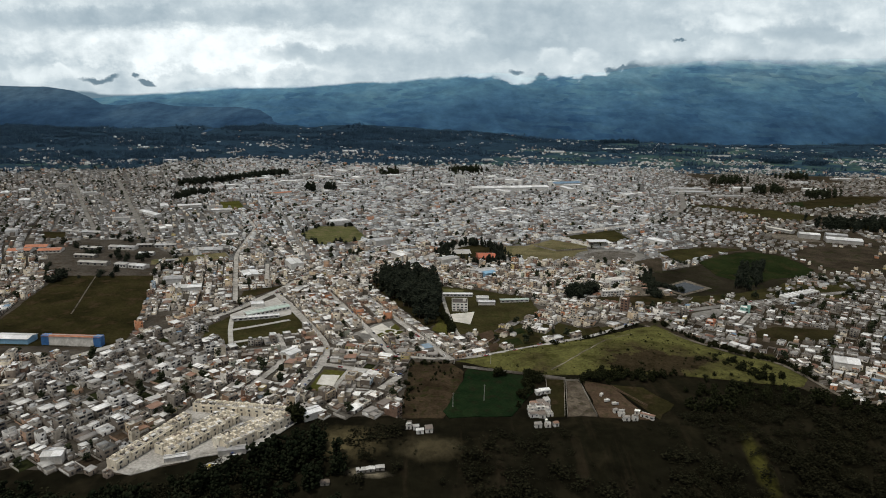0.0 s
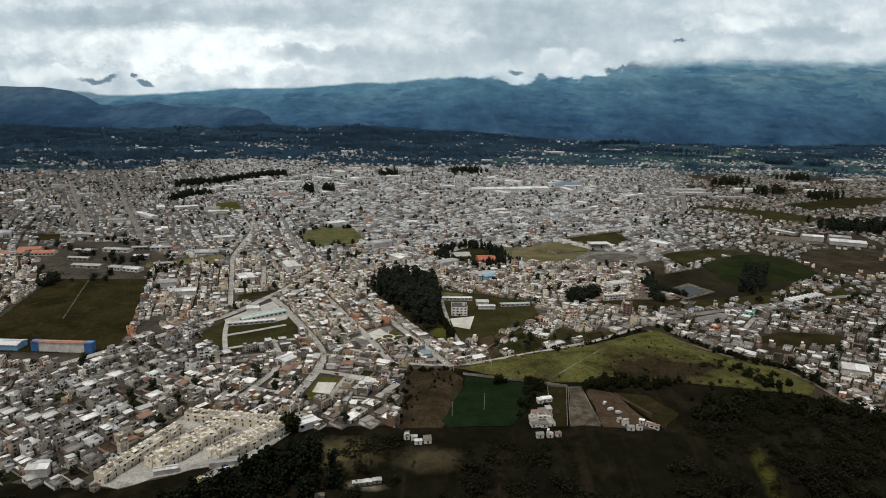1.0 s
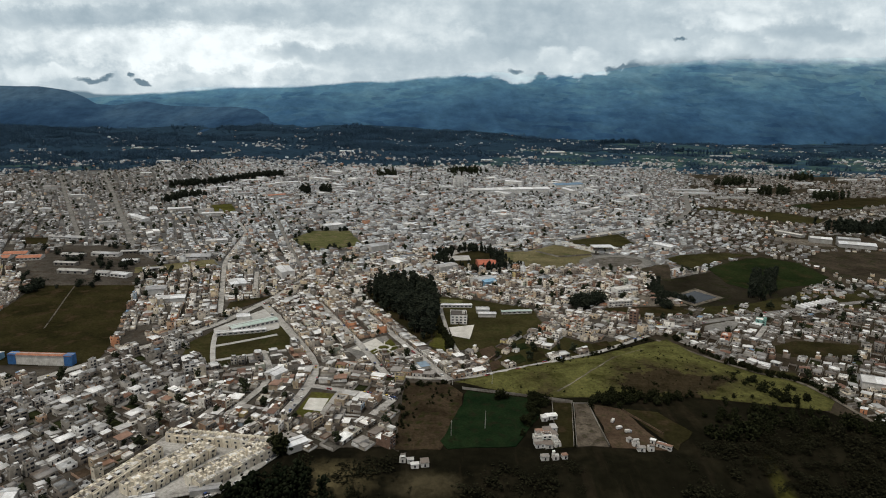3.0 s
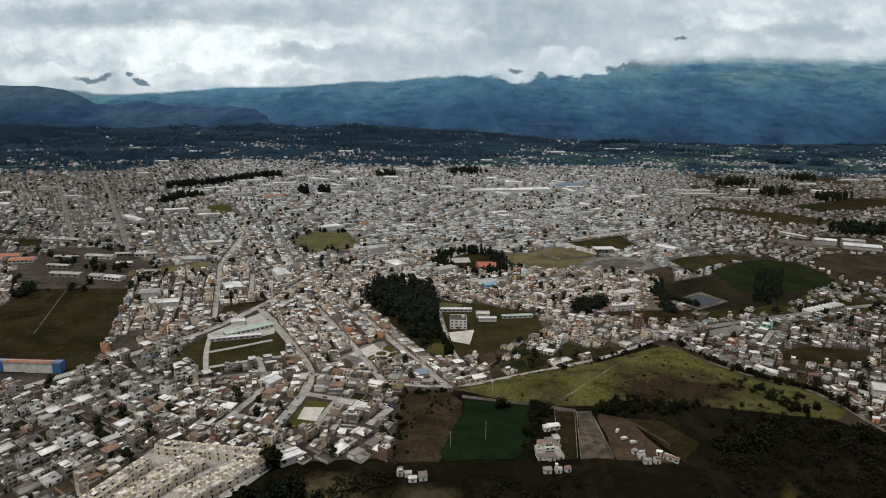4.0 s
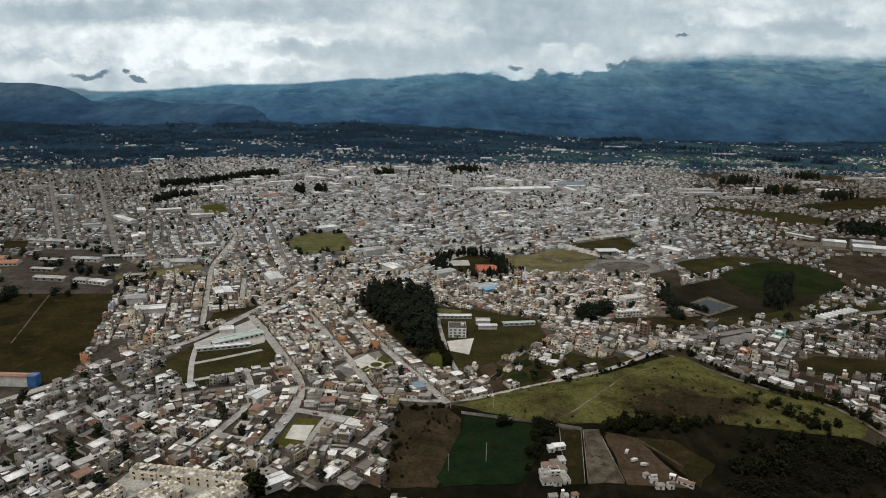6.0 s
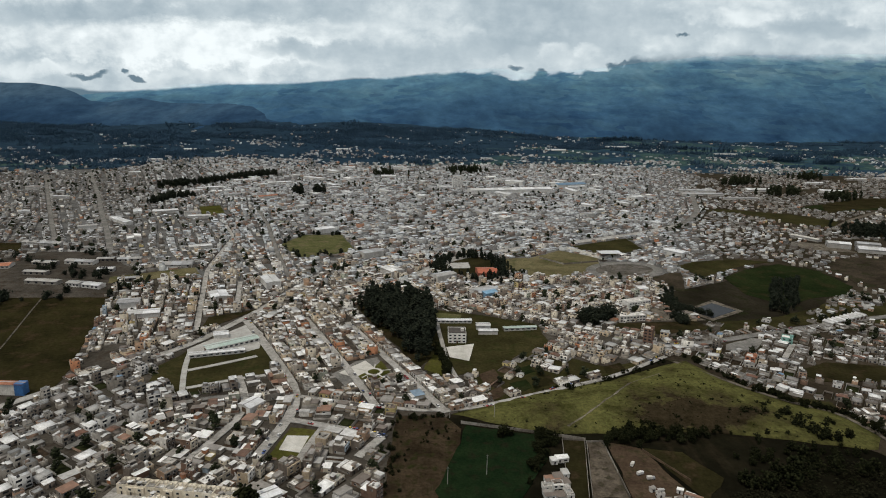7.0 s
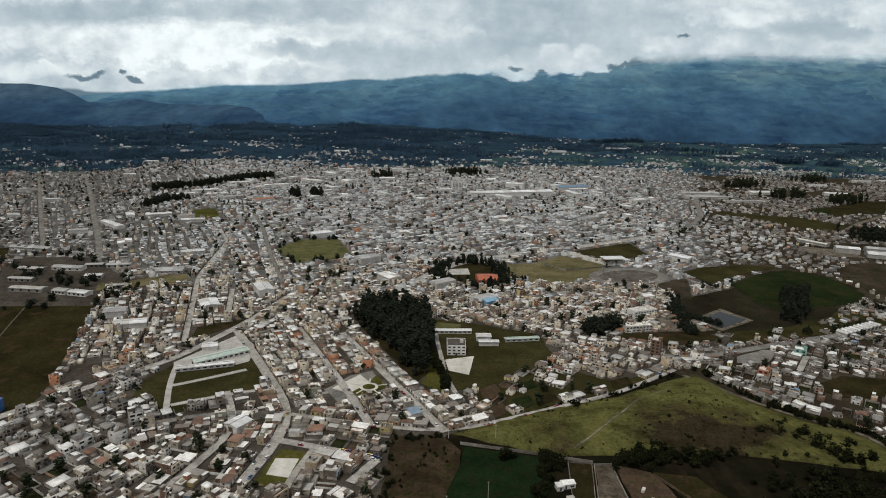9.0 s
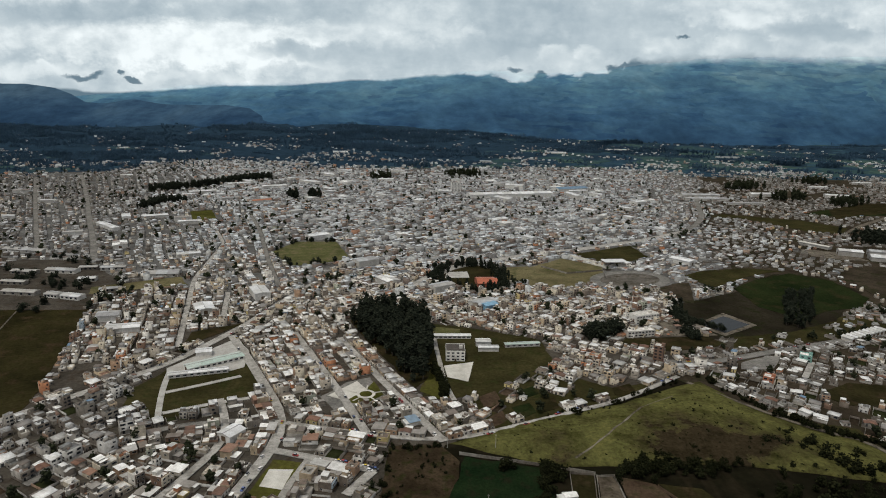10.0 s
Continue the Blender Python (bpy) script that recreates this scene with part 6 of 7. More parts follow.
east_far, east_pale = [], []
for x, y, t, w, d in loose:
    spot = (rng.choice(low_kinds + [1, 2, 3]), x, y, 0.3, t, w / 6.8 * rng.uniform(0.8, 1.1), d / 10.0 * rng.uniform(0.7, 1.0), rng.uniform(0.55, 0.85))
    # paler houses thin out away from the old town
    (east_pale if rng.random() < 0.85 - (x - 330 - (y - 900) * 0.25) / 330 else east_far).append(spot)
scattered("eastern_houses", far_shapes, east_far, [wall_dull, roof_dull, glass, roof_dull, tile_many, black_plastic], "low dull brown and grey houses on waste land", "houses")
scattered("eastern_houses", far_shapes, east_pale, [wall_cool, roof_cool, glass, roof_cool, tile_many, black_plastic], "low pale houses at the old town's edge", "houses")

fence = Geo().box(-0.5, -0.48, -0.5, 0.5, 0, 1).box(0.48, 0.5, -0.5, 0.5, 0, 1).box(-0.48, 0.48, 0.485, 0.5, 0, 1)
scattered("plot_walls", [fence], [(0, x, y, 0.2, t, w * 0.98, d * 0.99, rng.uniform(1.3, 2.2)) for x, y, t, w, d in ground_plots if y < 1000], [wall_dull],
          "block walls round the plots", "walls")
shacks = [joined(house_parts(300 + k, 5.5, 6.5, 1, SHEET if k < 4 else ROOF, False, False)) for k in range(9)]
scattered("sheds", shacks, [(rng.randrange(9), x, y, 0.3, t, w / 5.5, d / 6.5, rng.uniform(0.85, 1.1)) for x, y, t, w, d in small], MANY,
          "small sheds and low houses in the gaps", "sheds")
slab = Geo().box(-0.5, 0.5, -0.5, 0.5, -0.6, 0.0)
scattered("yards", [slab], [(0, x, y, 0.36, t, w + 0.1, d + 0.1, 1) for x, y, t, w, d in ground_plots if y < 800], [yards], "back yards of earth, concrete and weeds", "yards")
scattered("town_courts", [slab], [(0, x, y, 0.36, t, w + 0.1, d + 0.1, 1) for x, y, t, w, d in ground_plots if y >= 800], [far_yards], "grey courts and yards of the old town", "yards")

# Scattered houses on the far plain.
far_rng = random.Random(5)
outlying, woods = [], []
for _ in range(110000):
    y = 1500 + 2350 * far_rng.random() ** 0.8
    x = far_rng.uniform(-0.8, 0.8) * y
    if not free(x, y):
        continue
    over = y - town_end(x)
    if over < -300:
        continue
    d1 = noise.noise((x * 0.0016, y * 0.0030, 8.0)) + 0.6 * noise.noise((x * 0.005, y * 0.008, 1.0))
    village = max(0.0, 5.0 * noise.noise((x * 0.0035, y * 0.0055, 3.0)) + 0.5)
    chance = float(np.interp(over, [-300, 0, 150, 500, 1800], [0.03, 0.11, 0.075, 0.020, 0.004])) * village
    lean = float(np.interp(x / y, [-0.5, 0.0, 0.25, 0.6], [0.45, 0.40, 0.05, 0.0]))
    wooded = float(np.interp(over, [-300, 0, 250, 700, 1600], [0.02, 0.10, 0.30, 0.60, 0.75])) * max(0.04, min(1.0, lean - 2.6 * d1))
    z = rise(x, y)
    if far_rng.random() < chance:
        outlying.append((far_rng.randrange(32), x, y, 0.2 + z, far_rng.uniform(0, 180), far_rng.uniform(0.7, 1.9), far_rng.uniform(0.6, 1.2), far_rng.uniform(0.5, 0.8)))
    elif far_rng.random() < wooded * 0.22:
        woods.append((far_rng.randrange(6), x, y, z - 0.5, far_rng.gauss(0, 25), far_rng.uniform(0.5, 1.6), far_rng.uniform(0.6, 1.6), far_rng.uniform(0.5, 1.0) + 0.9 * far_rng.random() ** 4))
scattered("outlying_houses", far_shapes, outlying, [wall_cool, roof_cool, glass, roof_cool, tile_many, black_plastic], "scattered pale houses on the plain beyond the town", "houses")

# ---------------------------------------------------------------- woods
far_trees = []
for k in range(6):
    copse, cr_ = Geo(), random.Random(700 + k)
    for _ in range(9):
        tx, ty, th = cr_.gauss(0, 17), cr_.gauss(0, 9), cr_.uniform(7, 15)
        for q in range(4):
            leaf_clump(copse, cr_, tx + cr_.gauss(0, 1.2), ty + cr_.gauss(0, 1.2), th * (0.15 + 0.25 * q), (3.6 - 0.65 * q) * cr_.uniform(0.8, 1.2))
    far_trees.append(copse)
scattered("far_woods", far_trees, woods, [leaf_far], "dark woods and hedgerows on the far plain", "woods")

town_trees = [tree_shape(720 + k, 7.5, 2.6, 60, 1.0, 0.25)[1] for k in range(6)]
loose_trees = [tree_shape(730 + k, 7.5, 2.6, 12, 1.7, 0.25)[1] for k in range(6)]
scattered("distant_trees", loose_trees, [(rng.randrange(6), x, y, 0.3, rng.uniform(0, 360), *([rng.uniform(0.6, 1.3)] * 3)) for x, y in yard_trees if y > 820],
          [leaf_mid], "small dark trees between distant houses", "trees")
scattered("yard_trees", town_trees, [(rng.randrange(6), x, y, 0.3, rng.uniform(0, 360), *([rng.uniform(0.6, 1.3)] * 3)) for x, y in yard_trees if y <= 820],
          [leaf_mid], "small dark trees in the yards", "trees")

euca = [tree_thing(tree_shape(740 + k, 27, 4.2, 260, 1.25, 0.12), leaf_grove, "tall dark eucalyptus in a dense grove", group="eucalyptus grove") for k in range(5)]
gr = random.Random(21)
for k in range(190):
    x, y = random_in(GROVE, gr)
    s = gr.uniform(0.75, 1.1)
    copy_thing(euca[k % 5], pose(x, y, 0.4, 0, 0, gr.uniform(0, 360)) @ Matrix.Diagonal((s, s, s * gr.uniform(0.9, 1.1), 1)))
for k in range(64):
    x, y = random_in(EAST_TREES, gr)
    s = gr.uniform(0.40, 0.80)
    copy_thing(euca[k % 5], pose(x, y, 0.4, 0, 0, gr.uniform(0, 360)) @ Matrix.Diagonal((s, s, s, 1)))
for m in euca:
    for o in (*m.children_recursive, m):
        bpy.data.objects.remove(o)


def tree_belt(line, count, width, seed, shapes, low, high, name, label, leaves=None):
    r = random.Random(seed)
    out = []
    for _ in range(count):
        k = r.randrange(len(line) - 1)
        s = r.random()
        (x0, y0), (x1, y1) = line[k], line[k + 1]
        sc = r.uniform(low, high)
        x, y = x0 + s * (x1 - x0) + r.gauss(0, width / 2), y0 + s * (y1 - y0) + r.gauss(0, width / 2)
        out.append((r.randrange(len(shapes)), x, y, ravine(x, y) + rise(x, y), r.uniform(0, 360), sc, sc, sc * r.uniform(0.85, 1.2)))
    scattered(name, shapes, out, [leaves or (leaf_grove if line[0][1] > 700 else leaf_dark)], label, "trees")


bushes = [tree_shape(760 + k, 6.5, 3.2, 90, 0.85, 0.06)[1] for k in range(6)]
thickets = [tree_shape(780 + k, 5.0, 6.5, 72, 0.75, 0.02)[1] for k in range(6)]
tall = [tree_shape(770 + k, 20, 4.0, 90, 1.7, 0.12)[1] for k in range(5)]
tree_belt(TREE_ROW, 300, 16, 1, tall, 0.65, 1.0, "tree_row", "long dark row of tall trees in the town")
tree_belt(TREE_ROW2, 110, 14, 2, tall, 0.5, 0.9, "tree_row", "dark row of trees beside roofs")
tree_belt(PARK_OVAL + PARK_OVAL[:1], 260, 13, 3, tall, 0.35, 0.58, "park_trees", "dense dark trees ringing the park")
tree_belt([(118, 496), (150, 502), (178, 498)], 70, 9, 4, bushes, 0.5, 1.0, "bushes", "dark bushes at the foot of the meadow")
tree_belt([(236, 530), (262, 522), (280, 500)], 56, 17, 5, bushes, 0.4, 1.1, "bushes", "dark bushes beside the lane")
tree_belt([(262, 728), (262, 790), (285, 850)], 60, 8, 6, bushes, 0.6, 1.1, "bushes", "dark hedge beside the reservoir")
tree_belt([(265, 802), (281, 781), (299, 761)], 46, 3, 7, bushes, 0.6, 0.95, "bushes", "trimmed dark trees along the reservoir")
tree_belt([(157, 728), (185, 748)], 46, 9, 8, bushes, 1.3, 2.0, "bushes", "clump of dark trees between houses")
tree_belt([(12, 596), (6, 627), (1, 649)], 60, 3, 9, bushes, 0.5, 1.0, "bushes", "bushes along the lane by the grove")
tree_belt([(60, 440), (72, 480), (74, 498)], 40, 5, 10, bushes, 0.5, 1.0, "bushes", "dark trees beside the crop field")
tree_belt(DARK_EAST + DARK_EAST[:1], 240, 34, 11, tall, 0.7, 1.1, "east_woods", "dark wood at the eastern edge")
tree_belt([(-341, 1575), (-330, 1595)], 16, 8, 12, tall, 0.9, 1.3, "park_trees", "tall dark trees above the roofs")
tree_belt([(-300, 1590), (-285, 1595)], 18, 8, 13, tall, 0.9, 1.3, "park_trees", "tall dark trees above the roofs")
for seed, line, count, text in ((51, [(844, 1968), (929, 2012)], 40, "dark clump of tall trees above the roofs"), (52, [(1166, 2172), (1223, 2184)], 34, "dark wood beyond the town"), (53, [(1384, 2768), (1490, 2788)], 60, "dark wood beyond the town"), (54, [(1539, 2712), (1616, 2724)], 50, "dark wood beyond the town"),
                                (55, [(795, 3468), (1066, 3572)], 70, "long dark wood at the foot of the slopes"), (56, [(1062, 3272), (1392, 3184)], 46, "long dark wood at the foot of the slopes"), (57, [(841, 1752), (956, 1792)], 30, "dark clump of trees between halls"), (58, [(968, 1672), (1073, 1724)], 30, "dark clump of trees between fields"),
                                (59, [(32, 2156), (126, 2176)], 46, "tall dark trees beyond the roofs"), (60, [(-192, 2016), (-160, 2052)], 18, "dark clump of trees among roofs")):
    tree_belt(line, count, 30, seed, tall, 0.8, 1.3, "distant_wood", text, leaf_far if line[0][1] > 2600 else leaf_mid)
tree_belt(PITCH[3:] + PITCH[:3], 30, 4, 14, bushes, 0.6, 1.2, "bushes", "dark trees round the football pitch")
tree_belt([(-476, 741), (-477, 767)], 16, 6, 15, bushes, 0.8, 1.5, "bushes", "dark trees along the pasture")

tree_belt(IND_W + IND_W[:1], 26, 22, 16, bushes, 0.7, 1.6, "bushes", "dark trees among the works halls")
tree_belt([(-540, 925), (-500, 890), (-400, 850)], 24, 24, 17, bushes, 0.6, 1.4, "bushes", "dark trees among the works halls")

tree_belt([(185, 440), (240, 460), (300, 462), (345, 438), (420, 424)], 100, 9, 18, bushes, 0.5, 1.5, "bushes", "dark trees along the ravine's edge")
tree_belt([(200, 470), (250, 482), (300, 470)], 26, 10, 19, bushes, 0.4, 0.9, "bushes", "dark bushes below the meadow")
tree_belt([(230, 640), (257, 580), (287, 549), (311, 538), (318, 500)], 120, 4, 20, bushes, 0.25, 0.75, "bushes", "uneven hedge along the earth lane")
tree_belt([(77, 556), (148, 590), (205, 632)], 46, 5, 21, bushes, 0.2, 0.6, "bushes", "low bushes along the meadow's upper edge")
tree_belt([(125, 497), (200, 505), (285, 492)], 44, 16, 22, bushes, 0.25, 0.9, "bushes", "dark bushes at the foot of the meadow")
tuft_rng = random.Random(41)
hill_tree = BVHTree.FromPolygons([v.co for v in hill.data.vertices], [tuple(p.vertices) for p in hill.data.polygons])
tufts = []
while len(tufts) < 260:
    x, y = random_in(MOUND, tuft_rng)
    if tuft_rng.random() < 0.35 + 0.9 * noise.noise((x * 0.03, y * 0.03, 4.0)) + (0.3 if 140 < x < 260 and y < 560 else 0.0):
        z = hill_tree.ray_cast(Vector((x, y, 50)), Vector((0, 0, -1)))[0]
        sc = tuft_rng.uniform(0.05, 0.14) + 0.22 * tuft_rng.random() ** 8
        tufts.append((tuft_rng.randrange(6), x, y, (z.z if z else 0.4) - 0.15, tuft_rng.uniform(0, 360), sc * 1.5, sc * 1.5, sc))
scattered("shrubs", [tree_shape(790 + k, 5.5, 3.8, 14, 1.6, 0.02)[1] for k in range(6)], tufts, [leaf_dark], "low dark shrubs dotted over the meadow", "shrubs")
tree_belt([(46, 496), (50, 496)], 5, 3, 31, bushes, 0.7, 1.1, "bushes", "round dark tree beside the field wall")
tree_belt([(72, 492), (80, 490)], 9, 4, 32, bushes, 0.8, 1.3, "bushes", "round dark trees beside the field wall")
tree_belt([(-102, 410), (-101, 413)], 4, 2, 33, bushes, 1.3, 1.9, "bushes", "tall dark tree beside the white house")
tree_belt([(-26, 430), (-25, 515), (6, 521)], 44, 4, 23, bushes, 0.2, 0.6, "bushes", "low bushes round the rough field")
tree_belt([(-15, 440), (-5, 500), (15, 500)], 30, 14, 24, bushes, 0.12, 0.35, "bushes", "weedy tufts on the rough field")
# The ravine's scrub: dense, dark, uneven.
rv = random.Random(31)
scrub = []
while len(scrub) < 3400:
    x, y = rv.uniform(-330, 430), rv.uniform(150, 470)
    if abs(x) > 0.8 * y + 40 or y > edge_at(x) - 4:
        continue
    d1 = noise.noise((x * 0.014, y * 0.014, 6.0))
    thick = 0.30 + 0.8 * d1 + 0.16 * max(0.0, min(1.0, (x - 110) / 80)) + (0.60 if x < -95 and y < edge_at(x) - 18 else 0.0) - (0.25 if -95 < x < 20 else 0.0)
    if rv.random() < thick:
        s = 0.20 + 1.0 * rv.random() ** 2.2
        scrub.append((rv.randrange(6), x, y, ravine(x, y) - 0.5, rv.uniform(0, 360), s * 1.25, s * 1.25, s * rv.uniform(0.4, 0.95)))
woody = []
while len(woody) < 520:
    x, y = rv.uniform(-320, -60), rv.uniform(215, 415)
    if abs(x) < 0.8 * y + 30 and y < edge_at(x) - 10 - 14 * rv.random() and rv.random() < 0.55 + noise.noise((x * 0.02, y * 0.02, 16.0)):
        q = rv.uniform(0.7, 1.5)
        woody.append((rv.randrange(6), x, y, ravine(x, y) - 0.5, rv.uniform(0, 360), q, q, q * rv.uniform(0.8, 1.3)))
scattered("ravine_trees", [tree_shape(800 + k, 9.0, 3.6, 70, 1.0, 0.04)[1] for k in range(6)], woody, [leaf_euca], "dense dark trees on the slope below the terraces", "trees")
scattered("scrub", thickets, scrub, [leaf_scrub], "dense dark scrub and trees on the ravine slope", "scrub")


# ---------------------------------------------------------------- larger buildings
def big_house(x, y, turn, w, d, floors, wall, label, roof=roof_one, category="building", name="building"):
    """A flat-roofed block with a window grid: parts wall, roof, windows, door."""
    root = new(name)
    root.matrix_basis = pose(x, y, 0.4, 0, 0, turn)
    h = 3.0 * floors
    g = Geo()
    shell(g, -w / 2, w / 2, -d / 2, d / 2, -0.5, h, 0.7)
    g.m = [0] * len(g.f)
    part("wall", g, wall, root)
    part("roof", Geo().box(-w / 2 + 0.2, w / 2 - 0.2, -d / 2 + 0.2, d / 2 - 0.2, h - 0.3, h), roof, root)
    n = max(1, int(w / 3.6))
    for side in (-1, 1):
        for k in range(floors):
            for j in range(n):
                cx = -w / 2 + w * (j + 0.5) / n
                part("window", Geo().box(cx - 1.1, cx + 1.1, side * d / 2 - 0.07, side * d / 2 + 0.07, 3.0 * k + 0.95, 3.0 * k + 2.3), glass, root)
    part("door", Geo().box(-0.8, 0.8, -d / 2 - 0.1, -d / 2 + 0.03, 0, 2.3), timber, root)
    part("stair_head", Geo().box(w * 0.2, w * 0.2 + 3, -1.5, 1.5, h, h + 2.5), wall, root)
    return tagged(root, label, category)


def shed(x, y, turn, w, d, h, wall, roof, label, rise_up=None, name="warehouse", category="warehouse", bays=0):
    """A gabled hall, its ridge along x: parts wall, roof panels, ridge cap, doors."""
    root = new(name)
    root.matrix_basis = pose(x, y, 0.4 + rise(x, y), 0, 0, turn)
    pitch = d * 0.1 if rise_up is None else rise_up
    g = Geo()
    g.box(-w / 2, w / 2, -d / 2, d / 2, -0.5, h)
    for s in (-1, 1):
        g.put([(s * w / 2, -d / 2, h), (s * w / 2, d / 2, h), (s * w / 2, 0, h + pitch), (s * w / 2, -0.02, h + pitch)], [(0, 1, 2, 3)])
    part("wall", g, wall, root)
    n = max(2, int(w / 12))
    for k in range(n):
        for s in (-1, 1):
            x0, x1 = -w / 2 - 0.4 + (w + 0.8) * k / n, -w / 2 - 0.4 + (w + 0.8) * (k + 1) / n - 0.06
            ye, ze = s * (d / 2 + 0.6), h + 0.05 - pitch * 0.05
            p = [(x0, ye, ze), (x1, ye, ze), (x1, 0, h + pitch + 0.05), (x0, 0, h + pitch + 0.05)]
            q = [(a, b, c + 0.15) for a, b, c in p]
            part("roof_panel", Geo().put(p + q, [(4, 5, 6, 7), (0, 1, 5, 4), (2, 3, 7, 6), (1, 2, 6, 5), (3, 0, 4, 7), (3, 2, 1, 0)]), roof, root)
    part("ridge_cap", Geo().box(-w / 2 - 0.4, w / 2 + 0.4, -0.35, 0.35, h + pitch + 0.12, h + pitch + 0.34), grey_sheet, root)
    for k in range(bays):
        cx = -w / 2 + w * (k + 0.5) / bays
        part("window", Geo().box(cx - 1.4, cx + 1.4, -d / 2 - 0.08, -d / 2 + 0.03, 1.0, h - 0.9), glass, root)
    part("door", Geo().box(-w / 2 - 0.1, -w / 2 + 0.03, -2, 2, 0, min(4, h - 0.5)), timber, root)
    return tagged(root, label, category)


def along(p, q):
    return ((p[0] + q[0]) / 2, (p[1] + q[1]) / 2, math.degrees(math.atan2(q[1] - p[1], q[0] - p[0])), math.hypot(q[0] - p[0], q[1] - p[1]))


def mid_of(poly):
    return sum(p[0] for p in poly) / len(poly), sum(p[1] for p in poly) / len(poly)


# school on the triangle
x, y, a, ln = along(SCHOOL_HALL[0], SCHOOL_HALL[1])
shed(*mid_of(SCHOOL_HALL), a, ln, 11, 3.4, white_paint, green_sheet, "long white school hall with a pale green sheet roof", name="school", category="school", bays=10)
x, y, a, ln = along(SCHOOL_ROW[0], SCHOOL_ROW[1])
shed(*mid_of(SCHOOL_ROW), a, ln, 6, 3.0, white_paint, white_sheet, "white classroom row with dark doorways", name="school", category="school", bays=9)
shed(*mid_of(PAVILION), a, 13, 10, 4, white_paint, white_sheet, "small white pavilion in the school grounds", name="pavilion", category="pavilion")
# school by the grove
big_house(20, 674, 1, 17, 18, 3, white_paint, "three-storey white school block beside a concrete yard", category="school", name="school")
shed(18, 723, 3, 36, 6, 3, white_paint, white_sheet, "long low grey-roofed school wing", name="school", category="school", bays=8)
shed(51, 692, 3, 19, 6, 4, white_paint, white_sheet, "white school hall with a bright sheet roof", name="school", category="school")
shed(84, 705, 10, 34, 5, 3.0, white_paint, green_sheet, "low grey-roofed workshop beside the meadow", bays=6)
shed(47, 706, 3, 14, 9, 4.5, white_paint, white_sheet, "white-roofed hall behind the school")
# blue and orange hall by the pasture
hall = shed(-335, 544, -1, 54, 6, 8.5, white_paint, clay_roof, "white hall with blue ends and a dull orange roof", rise_up=0.6)
for s in (-1, 1):
    part("blue_end", Geo().box(s * 27 - 6.5 if s > 0 else -27.3, 27.3 if s > 0 else -20.5, -3.3, 3.3, -0.3, 9.2), blue_sheet, hall, "deep blue painted end bay")
shed(-392, 549, -1, 34, 14, 5, light_blue, white_sheet, "pale blue shed with a white sheet roof")
# works in the west
x, y = mid_of(ORANGE_ROOFS)
for dx, dy in ((-24, -14), (-16, 12), (16, -8)):
    shed(x + dx, y + dy, 14, 30, 20, 3.5, white_paint, orange_paint, "low hall with a bright orange roof", bays=6)
for sx, sy, ta, w, d, roof, wall, text in ((-480, 927, -4, 40, 13, grey_sheet, white_paint, "long works building with white walls"), (-522, 917, -4, 32, 11, concrete, block_wall, "low works building of stained concrete"),
                                           (-406, 820, -14, 24, 12, white_sheet, white_paint, "pale stepped hall beside the pasture"), (-430, 825, -14, 18, 11, grey_sheet, white_paint, "pale stepped hall beside the pasture"),
                                           (-472, 831, -5, 40, 11, concrete, block_wall, "low concrete store beside trees"), (-428, 891, 10, 20, 11, white_sheet, concrete, "small store with a white sheet roof"),
                                           (-350, 925, 10, 40, 22, grey_sheet, concrete, "wide grey hall with a low roof"), (-424, 946, 12, 30, 11, grey_sheet, concrete, "works store with a grey roof"), (-455, 943, 12, 22, 10, grey_sheet, block_wall, "works store with a grey roof"),
                                           (-595, 1032, -8, 62, 15, grey_sheet, concrete, "long works shed with grey roof"), (-380, 850, 20, 22, 9, grey_sheet, block_wall, "small works store with grey roof"), (-505, 870, -4, 30, 9, concrete, block_wall, "low works building of bare concrete")):
    shed(sx, sy, ta, w, d, 4.0, wall, roof, text, bays=4)
# factory quarter in the north
hall_text = {white_sheet: "long factory hall with a bright white sheet roof", grey_sheet: "long factory hall with a weathered grey roof", faded_blue: "factory hall with a faded blue sheet roof", clay_roof: "hall with a dull red roof among houses"}
for hx, hy, ha, hw, hd, hh, roof in HALLS:
    shed(hx, hy, ha, hw, hd, hh, white_paint, roof, hall_text[roof])
big_house(43, 1784, 10, 27, 18, 8, white_paint, "tall pale slab block above the roofs")
shed(706, 1098, -20, 56, 26, 6, concrete, white_sheet, "pale factory hall, sheet roof, on waste land")
shed(664, 1132, -20, 34, 20, 8, concrete, white_sheet, "tall pale factory block, sheet roof")
shed(716, 1136, -20, 34, 18, 7, concrete, grey_sheet, "factory annex with a grey roof")
shed(645, 1195, -60, 50, 12, 4, concrete, pale_concrete, "long low shed with a pale roof")
for fx, fy, fw, fd, roof in ((515, 3012, 92, 22, white_sheet), (863, 3268, 120, 20, white_sheet), (-418, 2792, 60, 18, white_sheet), (173, 2612, 44, 14, white_sheet), (-1023, 2708, 60, 18, white_sheet), (1303, 3040, 110, 14, grey_sheet), (1841, 3488, 60, 14, white_sheet), (-1007, 2348, 36, 14, white_sheet), (1143, 2048, 60, 14, white_sheet), (1366, 2192, 70, 14, white_sheet), (1476, 2228, 60, 14, white_sheet)):
    shed(fx, fy, 8, fw, fd, 5, white_paint, roof, "large pale hall with sheet roof on the plain")
